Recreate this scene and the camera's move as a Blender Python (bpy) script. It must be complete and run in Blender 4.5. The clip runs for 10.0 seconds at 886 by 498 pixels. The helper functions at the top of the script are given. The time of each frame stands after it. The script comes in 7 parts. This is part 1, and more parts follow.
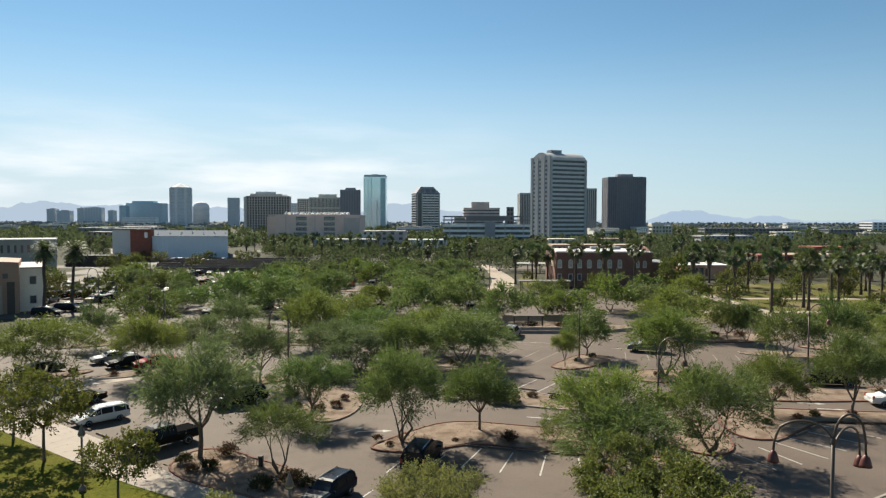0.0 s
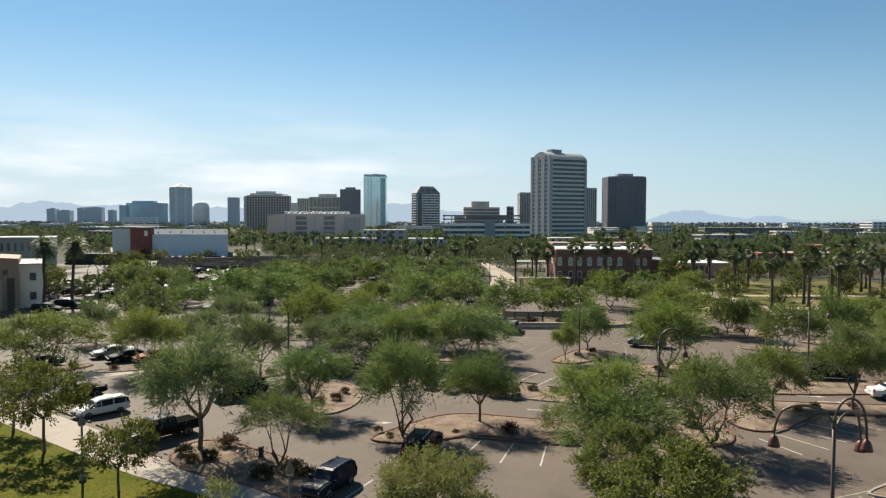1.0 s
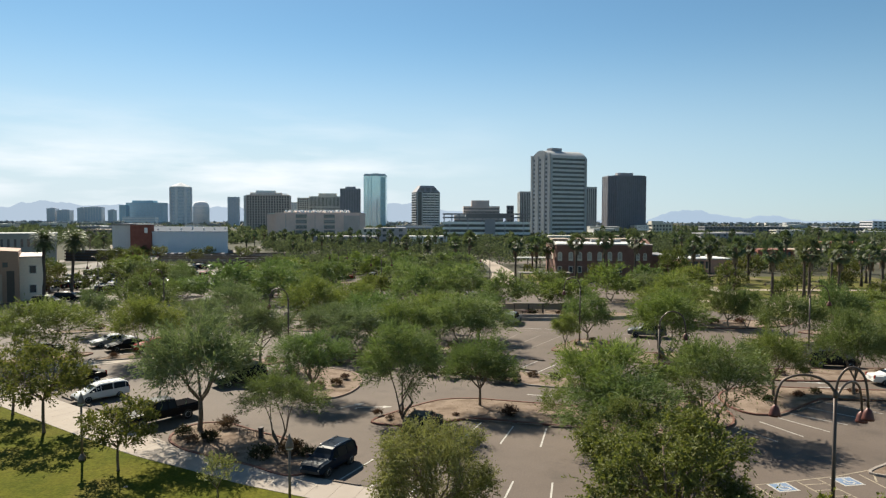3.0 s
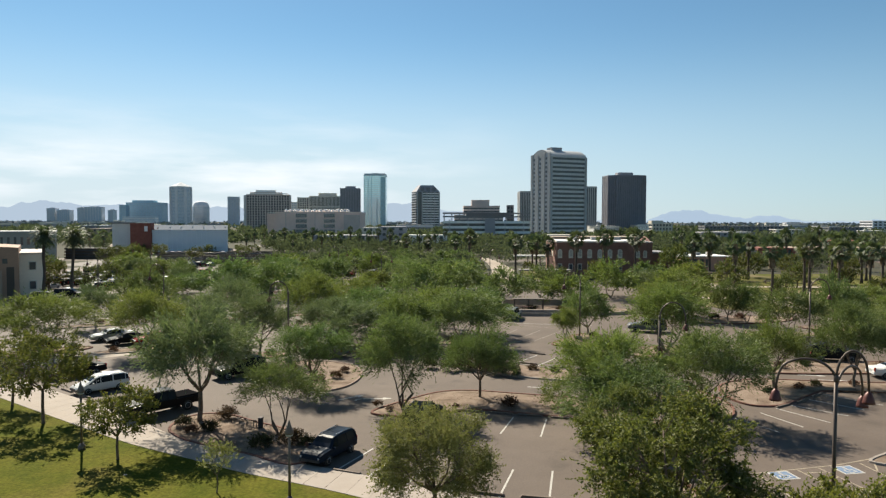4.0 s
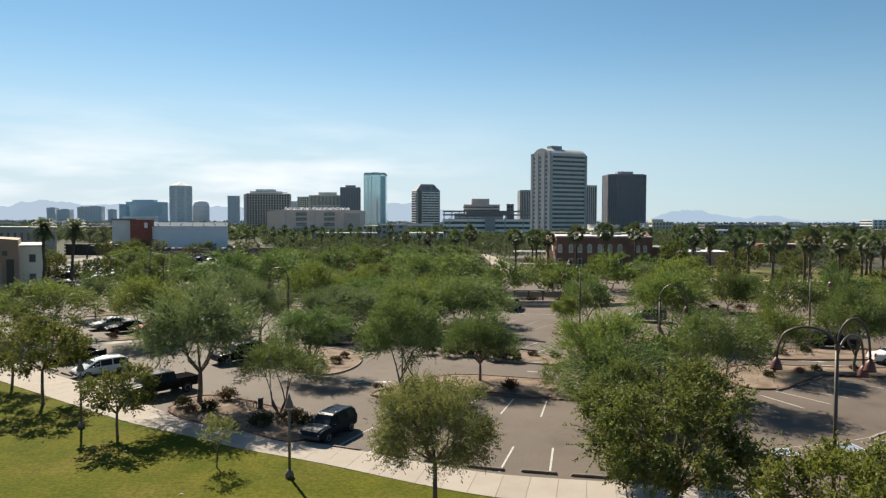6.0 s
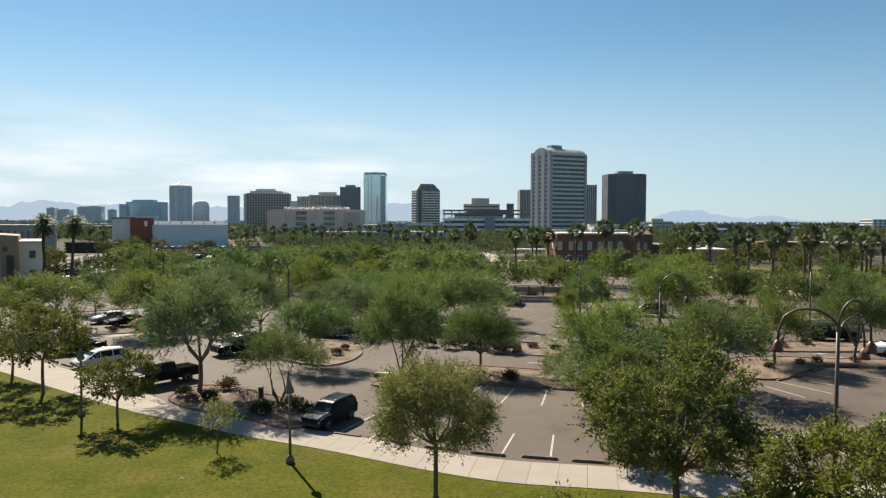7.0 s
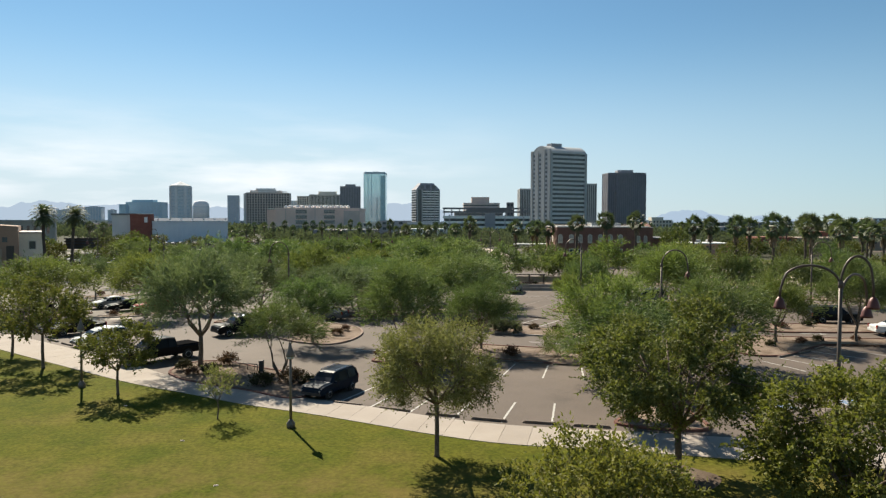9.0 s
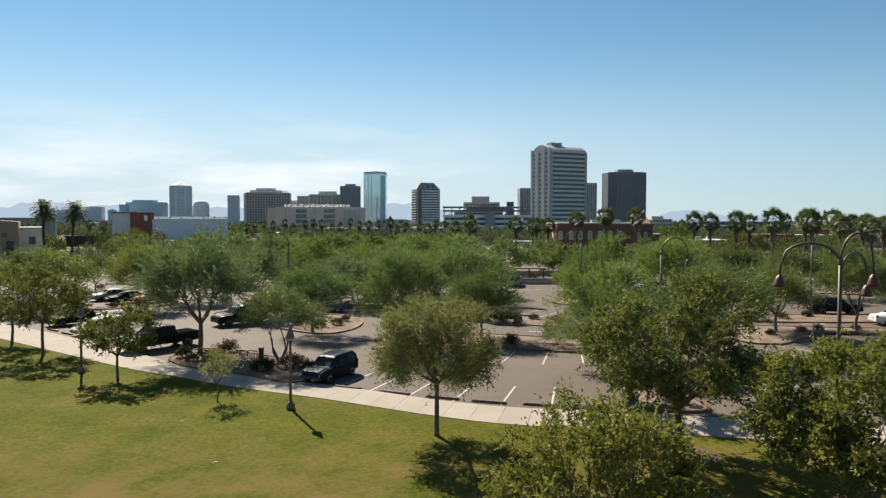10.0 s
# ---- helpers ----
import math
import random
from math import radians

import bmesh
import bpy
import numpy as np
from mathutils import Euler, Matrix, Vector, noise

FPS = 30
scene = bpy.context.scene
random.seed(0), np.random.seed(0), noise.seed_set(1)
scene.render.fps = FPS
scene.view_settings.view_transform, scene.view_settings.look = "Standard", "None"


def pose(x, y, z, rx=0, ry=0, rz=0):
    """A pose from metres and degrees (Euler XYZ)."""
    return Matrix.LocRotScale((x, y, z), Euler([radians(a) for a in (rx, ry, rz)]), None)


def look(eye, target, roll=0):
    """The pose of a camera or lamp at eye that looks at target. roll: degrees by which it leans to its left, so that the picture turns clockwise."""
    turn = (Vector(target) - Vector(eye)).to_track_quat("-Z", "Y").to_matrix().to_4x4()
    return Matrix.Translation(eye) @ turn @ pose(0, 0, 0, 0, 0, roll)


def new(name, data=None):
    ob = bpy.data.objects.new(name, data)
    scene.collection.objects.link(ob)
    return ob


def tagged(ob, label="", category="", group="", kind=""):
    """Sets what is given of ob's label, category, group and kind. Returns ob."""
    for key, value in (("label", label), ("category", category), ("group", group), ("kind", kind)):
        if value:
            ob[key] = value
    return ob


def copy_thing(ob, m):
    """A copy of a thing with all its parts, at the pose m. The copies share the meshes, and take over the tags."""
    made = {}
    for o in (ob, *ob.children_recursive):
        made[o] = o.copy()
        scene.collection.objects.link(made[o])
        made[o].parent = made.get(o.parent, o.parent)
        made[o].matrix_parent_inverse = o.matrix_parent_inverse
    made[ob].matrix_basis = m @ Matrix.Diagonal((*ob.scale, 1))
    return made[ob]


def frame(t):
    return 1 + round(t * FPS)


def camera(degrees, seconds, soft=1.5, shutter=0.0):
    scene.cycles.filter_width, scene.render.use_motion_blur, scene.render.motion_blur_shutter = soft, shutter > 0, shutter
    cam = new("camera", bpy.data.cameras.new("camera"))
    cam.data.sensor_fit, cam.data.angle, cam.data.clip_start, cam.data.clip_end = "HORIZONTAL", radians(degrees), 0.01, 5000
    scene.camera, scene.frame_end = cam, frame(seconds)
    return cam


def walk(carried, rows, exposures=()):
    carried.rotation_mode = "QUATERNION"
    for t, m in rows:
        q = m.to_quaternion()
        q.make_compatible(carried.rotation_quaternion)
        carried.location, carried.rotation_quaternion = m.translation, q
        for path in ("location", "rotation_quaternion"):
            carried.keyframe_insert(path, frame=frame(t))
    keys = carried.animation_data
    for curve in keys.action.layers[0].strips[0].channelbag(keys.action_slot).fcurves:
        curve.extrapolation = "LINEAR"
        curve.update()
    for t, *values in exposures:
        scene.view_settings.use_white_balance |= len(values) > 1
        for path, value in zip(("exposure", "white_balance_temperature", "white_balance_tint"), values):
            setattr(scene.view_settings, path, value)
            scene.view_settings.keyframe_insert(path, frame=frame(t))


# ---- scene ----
# ---------- camera and its way: a slow sinking flight, looking ahead ----------
cam = camera(65.5, 10.0, soft=1.3)
FLIGHT = [  # seconds, x, y, z, yaw, pitch, lean
    (0.0, 0.035, 0.60, 17.139, 0.029, -2.404, 0.12),
    (0.5, 0.025, 0.60, 16.818, 0.029, -2.402, 0.12),
    (1.0, 0.015, 0.60, 16.470, 0.028, -2.402, 0.125),
    (1.5, 0.008, 0.60, 16.125, 0.026, -2.398, 0.13),
    (2.0, 0.006, 0.60, 15.807, 0.026, -2.398, 0.135),
    (2.5, 0.005, 0.61, 15.490, 0.026, -2.396, 0.14),
    (4.0, 0.007, 0.64, 14.450, 0.028, -2.385, 0.15),
    (4.5, 0.006, 0.65, 14.140, 0.029, -2.390, 0.17),
    (5.0, 0.004, 0.65, 13.810, 0.030, -2.390, 0.19),
    (5.5, 0.002, 0.65, 13.460, 0.029, -2.392, 0.19),
    (7.0, -0.038, 0.63, 12.328, 0.020, -2.375, 0.18),
    (7.5, -0.055, 0.63, 11.910, 0.017, -2.365, 0.18),
    (8.0, -0.068, 0.64, 11.445, 0.015, -2.360, 0.17),
    (8.5, -0.080, 0.64, 10.955, 0.017, -2.352, 0.155),
    (9.0, -0.082, 0.64, 10.481, 0.019, -2.340, 0.14),
    (9.5, -0.075, 0.62, 10.010, 0.021, -2.328, 0.12),
    (10.0, -0.064, 0.62, 9.545, 0.026, -2.322, 0.10),
]
walk(cam, [(t, pose(x, y, z, 90 + pitch, 0, yaw) @ pose(0, 0, 0, 0, 0, lean)) for t, x, y, z, yaw, pitch, lean in FLIGHT])

# ---------- sun, sky, exposure ----------
SUN_EL, SUN_AZ = 39.0, -27.3   # height, and degrees to the right of straight ahead
scene.view_settings.exposure = 0.985
sun = new("sun", bpy.data.lights.new("sun", "SUN"))
sun.data.energy, sun.data.angle, sun.data.color = 4.9, radians(0.55), (1.0, 0.92, 0.755)
_sd = Vector((math.sin(radians(SUN_AZ)) * math.cos(radians(SUN_EL)), math.cos(radians(SUN_AZ)) * math.cos(radians(SUN_EL)), math.sin(radians(SUN_EL))))
sun.matrix_world = look(_sd * 300, (0, 0, 0))

world = bpy.data.worlds.new("sky")
scene.world = world
world.use_nodes = True
wn, wl = world.node_tree.nodes, world.node_tree.links
sky = wn.new("ShaderNodeTexSky")
sky.sky_type, sky.sun_disc = "NISHITA", False
sky.sun_elevation, sky.sun_rotation = radians(SUN_EL), radians(SUN_AZ)
sky.altitude, sky.air_density, sky.dust_density, sky.ozone_density = 350, 1.0, 0.1, 2.5
wbg = wn["Background"]
wbg.inputs["Strength"].default_value = 0.0515
# thin high cloud streaks low over the city
tc = wn.new("ShaderNodeTexCoord")
mp = wn.new("ShaderNodeMapping")
mp.inputs["Scale"].default_value = (2.6, 2.6, 15.0)
mp.inputs["Rotation"].default_value = (0, radians(-5), 0)
mp.inputs["Location"].default_value = (3.1, 0.4, 0.2)
wl.new(tc.outputs["Generated"], mp.inputs["Vector"])
cn = wn.new("ShaderNodeTexNoise")
cn.inputs["Scale"].default_value, cn.inputs["Detail"].default_value, cn.inputs["Roughness"].default_value = 1.9, 6.0, 0.52
wl.new(mp.outputs["Vector"], cn.inputs["Vector"])
cr = wn.new("ShaderNodeValToRGB")
cr.color_ramp.elements[0].position, cr.color_ramp.elements[1].position = 0.40, 0.74
wl.new(cn.outputs["Fac"], cr.inputs["Fac"])
sx = wn.new("ShaderNodeSeparateXYZ")
wl.new(tc.outputs["Generated"], sx.inputs["Vector"])
up = wn.new("ShaderNodeValToRGB")        # clouds keep to a low belt
e = up.color_ramp.elements
e[0].position, e[0].color = 0.0, (0.5, 0.5, 0.5, 1)
e[1].position, e[1].color = 0.165, (0, 0, 0, 1)
for p, c in ((0.045, 1.0), (0.078, 0.95), (0.10, 0.35), (0.135, 0.3)):
    q = e.new(p)
    q.color = (c, c, c, 1)
wl.new(sx.outputs["Z"], up.inputs["Fac"])
side = wn.new("ShaderNodeMapRange")      # and thin out towards the west
side.inputs["From Min"].default_value, side.inputs["From Max"].default_value = 0.12, -0.16
wl.new(sx.outputs["X"], side.inputs["Value"])
m1 = wn.new("ShaderNodeMath"); m1.operation = "MULTIPLY"
m2 = wn.new("ShaderNodeMath"); m2.operation = "MULTIPLY"
wl.new(cr.outputs["Color"], m1.inputs[0]); wl.new(up.outputs["Color"], m1.inputs[1])
wl.new(m1.outputs[0], m2.inputs[0]); wl.new(side.outputs["Result"], m2.inputs[1])
tint = wn.new("ShaderNodeMixRGB")      # clear dry air: a cleaner blue
tint.blend_type = "MULTIPLY"
tint.inputs["Fac"].default_value, tint.inputs["Color2"].default_value = 1.0, (0.77, 0.98, 0.97, 1)
wl.new(sky.outputs["Color"], tint.inputs["Color1"])
hz = wn.new("ShaderNodeMapRange")        # pale haze towards the horizon, all round
hz.interpolation_type = "SMOOTHERSTEP"
hz.inputs["From Min"].default_value, hz.inputs["From Max"].default_value = 0.30, -0.02
hb = wn.new("ShaderNodeMapRange")        # thickest under the sun, thin behind
hb.inputs["From Min"].default_value, hb.inputs["From Max"].default_value = -0.4, 0.97
hb.inputs["To Min"].default_value, hb.inputs["To Max"].default_value = 0.08, 0.92
dt = wn.new("ShaderNodeVectorMath"); dt.operation = "DOT_PRODUCT"
dt.inputs[1].default_value = (math.sin(radians(SUN_AZ)), math.cos(radians(SUN_AZ)), 0)
wl.new(tc.outputs["Generated"], dt.inputs[0])
wl.new(dt.outputs["Value"], hb.inputs["Value"]); wl.new(hb.outputs["Result"], hz.inputs["To Max"])
wl.new(sx.outputs["Z"], hz.inputs["Value"])
hc = wn.new("ShaderNodeMixRGB")
hc.inputs["Color1"].default_value, hc.inputs["Color2"].default_value = (4.7, 6.1, 7.7, 1), (6.75, 7.75, 8.6, 1)
hs = wn.new("ShaderNodeMapRange")
hs.inputs["From Min"].default_value, hs.inputs["From Max"].default_value = 0.45, 0.95
wl.new(dt.outputs["Value"], hs.inputs["Value"]); wl.new(hs.outputs["Result"], hc.inputs["Fac"])
hm = wn.new("ShaderNodeMixRGB")
wl.new(hc.outputs["Color"], hm.inputs["Color2"])
wl.new(hz.outputs["Result"], hm.inputs["Fac"]); wl.new(tint.outputs["Color"], hm.inputs["Color1"])
cm = wn.new("ShaderNodeMixRGB")
cm.inputs["Color2"].default_value = (10.4, 10.7, 11.0, 1)
wl.new(m2.outputs[0], cm.inputs["Fac"]); wl.new(hm.outputs["Color"], cm.inputs["Color1"])
wl.new(cm.outputs["Color"], wbg.inputs["Color"])

# ---------- materials ----------
def mat(name, col, rough=0.8, metal=0.0, col2=None, scale=1.0, fine=0.0, bump=0.0, bump_scale=None, rnd=0.0, spec=0.5, island=0.0, stains=None):
    """A surface: col to col2 in patches of the given scale (per metre), fine grain, bump, random tint per object or island."""
    m = bpy.data.materials.new(name)
    m.use_nodes = True
    n, l = m.node_tree.nodes, m.node_tree.links
    b = n["Principled BSDF"]
    b.inputs["Roughness"].default_value, b.inputs["Metallic"].default_value = rough, metal
    b.inputs["Specular IOR Level"].default_value = spec
    b.inputs["Base Color"].default_value = (*col, 1)
    out = None
    geo = n.new("ShaderNodeNewGeometry")
    pos = geo.outputs["Position"]
    if col2:
        t = n.new("ShaderNodeTexNoise")
        t.inputs["Scale"].default_value, t.inputs["Detail"].default_value, t.inputs["Roughness"].default_value = scale, 6, 0.6
        l.new(pos, t.inputs["Vector"])
        r = n.new("ShaderNodeValToRGB")
        r.color_ramp.elements[0].position, r.color_ramp.elements[1].position = 0.35, 0.68
        r.color_ramp.elements[0].color, r.color_ramp.elements[1].color = (*col, 1), (*col2, 1)
        l.new(t.outputs["Fac"], r.inputs["Fac"])
        out = r.outputs["Color"]
    if stains:
        sc, lo, hi, scol = stains
        t = n.new("ShaderNodeTexNoise")
        t.inputs["Scale"].default_value, t.inputs["Detail"].default_value = sc, 4
        l.new(pos, t.inputs["Vector"])
        r = n.new("ShaderNodeMapRange")
        r.inputs["From Min"].default_value, r.inputs["From Max"].default_value = lo, hi
        l.new(t.outputs["Fac"], r.inputs["Value"])
        x = n.new("ShaderNodeMixRGB")
        x.inputs["Color1"].default_value, x.inputs["Color2"].default_value = (*col, 1), (*scol, 1)
        if out:
            l.new(out, x.inputs["Color1"])
        l.new(r.outputs["Result"], x.inputs["Fac"])
        out = x.outputs["Color"]
    if fine or rnd or island:
        h = n.new("ShaderNodeHueSaturation")
        h.inputs["Color"].default_value = (*col, 1)
        if out:
            l.new(out, h.inputs["Color"])
        val = None
        if fine:
            t = n.new("ShaderNodeTexNoise")
            t.inputs["Scale"].default_value, t.inputs["Detail"].default_value = (bump_scale or 18), 3
            l.new(pos, t.inputs["Vector"])
            r = n.new("ShaderNodeMapRange")
            r.inputs["From Min"].default_value, r.inputs["From Max"].default_value = 0.25, 0.75
            r.inputs["To Min"].default_value, r.inputs["To Max"].default_value = 1 - fine, 1 + fine
            l.new(t.outputs["Fac"], r.inputs["Value"])
            val = r.outputs["Result"]
        for amount, src in ((rnd, n.new("ShaderNodeObjectInfo").outputs["Random"] if rnd else None), (island, geo.outputs["Random Per Island"] if island else None)):
            if not amount:
                continue
            r = n.new("ShaderNodeMapRange")
            r.inputs["To Min"].default_value, r.inputs["To Max"].default_value = 1 - amount, 1 + amount
            l.new(src, r.inputs["Value"])
            if val is None:
                val = r.outputs["Result"]
            else:
                x = n.new("ShaderNodeMath"); x.operation = "MULTIPLY"
                l.new(val, x.inputs[0]); l.new(r.outputs["Result"], x.inputs[1])
                val = x.outputs[0]
        l.new(val, h.inputs["Value"])
        out = h.outputs["Color"]
    if out:
        l.new(out, b.inputs["Base Color"])
    if bump:
        t = n.new("ShaderNodeTexNoise")
        t.inputs["Scale"].default_value, t.inputs["Detail"].default_value = (bump_scale or 18), 5
        l.new(pos, t.inputs["Vector"])
        k = n.new("ShaderNodeBump")
        k.inputs["Strength"].default_value, k.inputs["Distance"].default_value = bump, 0.03
        l.new(t.outputs["Fac"], k.inputs["Height"])
        l.new(k.outputs["Normal"], b.inputs["Normal"])
    return m


def leaf_mat(name, col, col2, through_col, share=0.35, island=0.35, rnd=0.18, hue=0.03, gloss=0.14):
    """Leaves: a matt upper face and light that comes through them, tinted leaf by leaf and tree by tree."""
    m = bpy.data.materials.new(name)
    m.use_nodes = True
    n, l = m.node_tree.nodes, m.node_tree.links
    b = n["Principled BSDF"]
    b.inputs["Roughness"].default_value = 0.65
    b.inputs["Specular IOR Level"].default_value = gloss
    geo, info = n.new("ShaderNodeNewGeometry"), n.new("ShaderNodeObjectInfo")
    mix = n.new("ShaderNodeMixRGB")
    mix.inputs["Color1"].default_value, mix.inputs["Color2"].default_value = (*col, 1), (*col2, 1)
    l.new(geo.outputs["Random Per Island"], mix.inputs["Fac"])
    h = n.new("ShaderNodeHueSaturation")
    l.new(mix.outputs["Color"], h.inputs["Color"])
    r = n.new("ShaderNodeMapRange")
    r.inputs["To Min"].default_value, r.inputs["To Max"].default_value = 1 - rnd, 1 + rnd
    l.new(info.outputs["Random"], r.inputs["Value"]); l.new(r.outputs["Result"], h.inputs["Value"])
    w = n.new("ShaderNodeMath"); w.operation = "FRACT"
    w2 = n.new("ShaderNodeMath"); w2.operation = "MULTIPLY"
    w2.inputs[1].default_value = 7.31
    l.new(info.outputs["Random"], w2.inputs[0]); l.new(w2.outputs[0], w.inputs[0])
    r2 = n.new("ShaderNodeMapRange")
    r2.inputs["To Min"].default_value, r2.inputs["To Max"].default_value = 0.5 - hue, 0.5 + hue * 0.6
    l.new(w.outputs[0], r2.inputs["Value"]); l.new(r2.outputs["Result"], h.inputs["Hue"])
    l.new(h.outputs["Color"], b.inputs["Base Color"])
    tr = n.new("ShaderNodeBsdfTranslucent")
    tm = n.new("ShaderNodeMixRGB"); tm.blend_type = "MULTIPLY"
    tm.inputs["Fac"].default_value = 1.0
    tm.inputs["Color2"].default_value = (*through_col, 1)
    l.new(h.outputs["Color"], tm.inputs["Color1"]); l.new(tm.outputs["Color"], tr.inputs["Color"])
    s = n.new("ShaderNodeMixShader")
    s.inputs["Fac"].default_value = share
    l.new(b.outputs["BSDF"], s.inputs[1]); l.new(tr.outputs["BSDF"], s.inputs[2])
    l.new(s.outputs["Shader"], n["Material Output"].inputs["Surface"])
    return m


ASPHALT = mat("asphalt", (0.108, 0.085, 0.070), 0.82, col2=(0.141, 0.111, 0.092), scale=0.12, fine=0.14, bump=0.25, bump_scale=14, stains=(0.35, 0.60, 0.78, (0.084, 0.069, 0.057)), spec=0.17)
CONCRETE = mat("concrete_walk", (0.315, 0.268, 0.228), 0.9, col2=(0.352, 0.304, 0.261), scale=0.5, fine=0.08, bump=0.1, bump_scale=25, rnd=0.06, spec=0.2)
PLAZA = mat("tan_paving", (0.32, 0.265, 0.215), 0.9, col2=(0.37, 0.31, 0.255), scale=0.3, fine=0.12, bump=0.1, spec=0.15)
CURB = mat("curb_concrete", (0.240, 0.204, 0.176), 0.9, col2=(0.320, 0.280, 0.248), scale=0.9, fine=0.1, bump=0.1, spec=0.2)
CURB_RED = mat("curb_brown_red", (0.136, 0.060, 0.044), 0.9, col2=(0.192, 0.104, 0.080), scale=0.7, fine=0.12, spec=0.2)
CURB_PALE_RED = mat("curb_pale_red", (0.200, 0.130, 0.102), 0.9, col2=(0.285, 0.215, 0.180), scale=0.8, fine=0.12, spec=0.2)
GRAVEL = mat("granite_gravel", (0.195, 0.146, 0.111), 0.95, col2=(0.256, 0.194, 0.149), scale=0.6, fine=0.28, bump=0.6, bump_scale=16, stains=(0.7, 0.45, 0.66, (0.128, 0.089, 0.064)), spec=0.1)
LAWN = mat("lawn_grass", (0.062, 0.073, 0.007), 0.95, col2=(0.100, 0.096, 0.012), scale=0.35, fine=0.36, bump=1.0, bump_scale=6, stains=(0.22, 0.50, 0.76, (0.118, 0.098, 0.022)), spec=0.04)
PARK_GRASS = mat("park_grass", (0.080, 0.088, 0.020), 0.95, col2=(0.125, 0.112, 0.040), scale=0.12, fine=0.25, bump=0.6, bump_scale=6, stains=(0.09, 0.50, 0.66, (0.170, 0.138, 0.080)), spec=0.04)
DIRT = mat("dry_ground", (0.070, 0.064, 0.046), 0.95, col2=(0.046, 0.050, 0.030), scale=0.03, fine=0.25, bump=0.4, bump_scale=6, spec=0.1)
TANPAINT = mat("tan_line_paint", (0.340, 0.285, 0.205), 0.85, col2=(0.235, 0.190, 0.140), scale=3.0, fine=0.15)
PAINT = mat("white_line_paint", (0.450, 0.430, 0.395), 0.8, col2=(0.352, 0.328, 0.296), scale=2.5, fine=0.15)
FADED = mat("worn_line_paint", (0.250, 0.220, 0.185), 0.85, col2=(0.185, 0.158, 0.128), scale=2.0, fine=0.2)
BLUEPAINT = mat("blue_line_paint", (0.105, 0.165, 0.270), 0.8, col2=(0.165, 0.220, 0.310), scale=2.5, fine=0.15)
STOP = mat("parking_stop_dark", (0.112, 0.082, 0.064), 0.9, col2=(0.165, 0.125, 0.100), scale=1.5, fine=0.15)
BARK = mat("bark", (0.095, 0.068, 0.048), 0.95, col2=(0.16, 0.12, 0.09), scale=6, fine=0.2, bump=0.6, bump_scale=14)
BARK_GREY = mat("smooth_bark", (0.15, 0.125, 0.09), 0.9, col2=(0.22, 0.19, 0.14), scale=3, fine=0.15, bump=0.3)
LEAF_PV = leaf_mat("yellow_green_feathery_leaves", (0.096, 0.122, 0.034), (0.205, 0.236, 0.088), (1.4, 1.5, 0.75), 0.26, rnd=0.14, hue=0.02)
LEAF_GR = leaf_mat("green_feathery_leaves", (0.080, 0.114, 0.040), (0.180, 0.226, 0.100), (1.4, 1.5, 0.8), 0.25, rnd=0.16, hue=0.025)
LEAF_MQ = leaf_mat("dusky_feathery_leaves", (0.086, 0.112, 0.052), (0.190, 0.222, 0.122), (1.4, 1.5, 0.9), 0.24, rnd=0.14, hue=0.02)
LEAF_ELM = leaf_mat("small_elm_leaves", (0.122, 0.140, 0.052), (0.210, 0.216, 0.102), (1.3, 1.3, 0.75), 0.38, rnd=0.06)
LEAF_YEL = leaf_mat("yellow_green_leaves", (0.100, 0.118, 0.032), (0.205, 0.205, 0.066), (1.4, 1.45, 0.65), 0.33, rnd=0.05)
LEAF_ASH = leaf_mat("ash_leaves", (0.060, 0.088, 0.029), (0.182, 0.206, 0.078), (1.4, 1.5, 0.65), 0.27, rnd=0.06)
LEAF_SPARSE = leaf_mat("sparse_autumn_leaves", (0.068, 0.090, 0.026), (0.128, 0.126, 0.044), (1.4, 1.4, 0.7), 0.34, rnd=0.06, hue=0.008)
LEAF_PALM = leaf_mat("palm_fronds", (0.036, 0.055, 0.026), (0.120, 0.140, 0.076), (1.3, 1.4, 0.8), 0.26, gloss=0.4)
THATCH = mat("dead_palm_thatch", (0.13, 0.095, 0.06), 0.95, col2=(0.20, 0.15, 0.10), scale=3, fine=0.25, island=0.3)
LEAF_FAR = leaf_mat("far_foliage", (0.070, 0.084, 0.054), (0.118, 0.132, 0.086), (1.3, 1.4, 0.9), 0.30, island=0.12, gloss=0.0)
SHRUB_RED = leaf_mat("reddish_shrub_leaves", (0.066, 0.042, 0.026), (0.120, 0.080, 0.048), (1.3, 1.1, 0.8), 0.22)
SHRUB_DARK = leaf_mat("dark_shrub_leaves", (0.030, 0.033, 0.016), (0.066, 0.062, 0.030), (1.3, 1.3, 0.8), 0.2)
SHRUB_SAGE = leaf_mat("sage_shrub_leaves", (0.070, 0.084, 0.050), (0.140, 0.154, 0.100), (1.3, 1.3, 0.9), 0.25)
PALM_BARK = mat("palm_bark", (0.056, 0.043, 0.035), 0.95, col2=(0.090, 0.069, 0.056), scale=2, fine=0.2, bump=0.5, bump_scale=8)
LAMP = mat("brown_lamp_metal", (0.086, 0.062, 0.050), 0.5, 0.3, fine=0.08, rnd=0.05)
SHADE = mat("red_brown_lamp_shade", (0.105, 0.030, 0.022), 0.45, 0.2, fine=0.1)
RUBBER = mat("tyre_rubber", (0.02, 0.02, 0.02), 0.8, fine=0.1)
RIM = mat("alloy_rim", (0.45, 0.45, 0.46), 0.35, 0.8, fine=0.05)
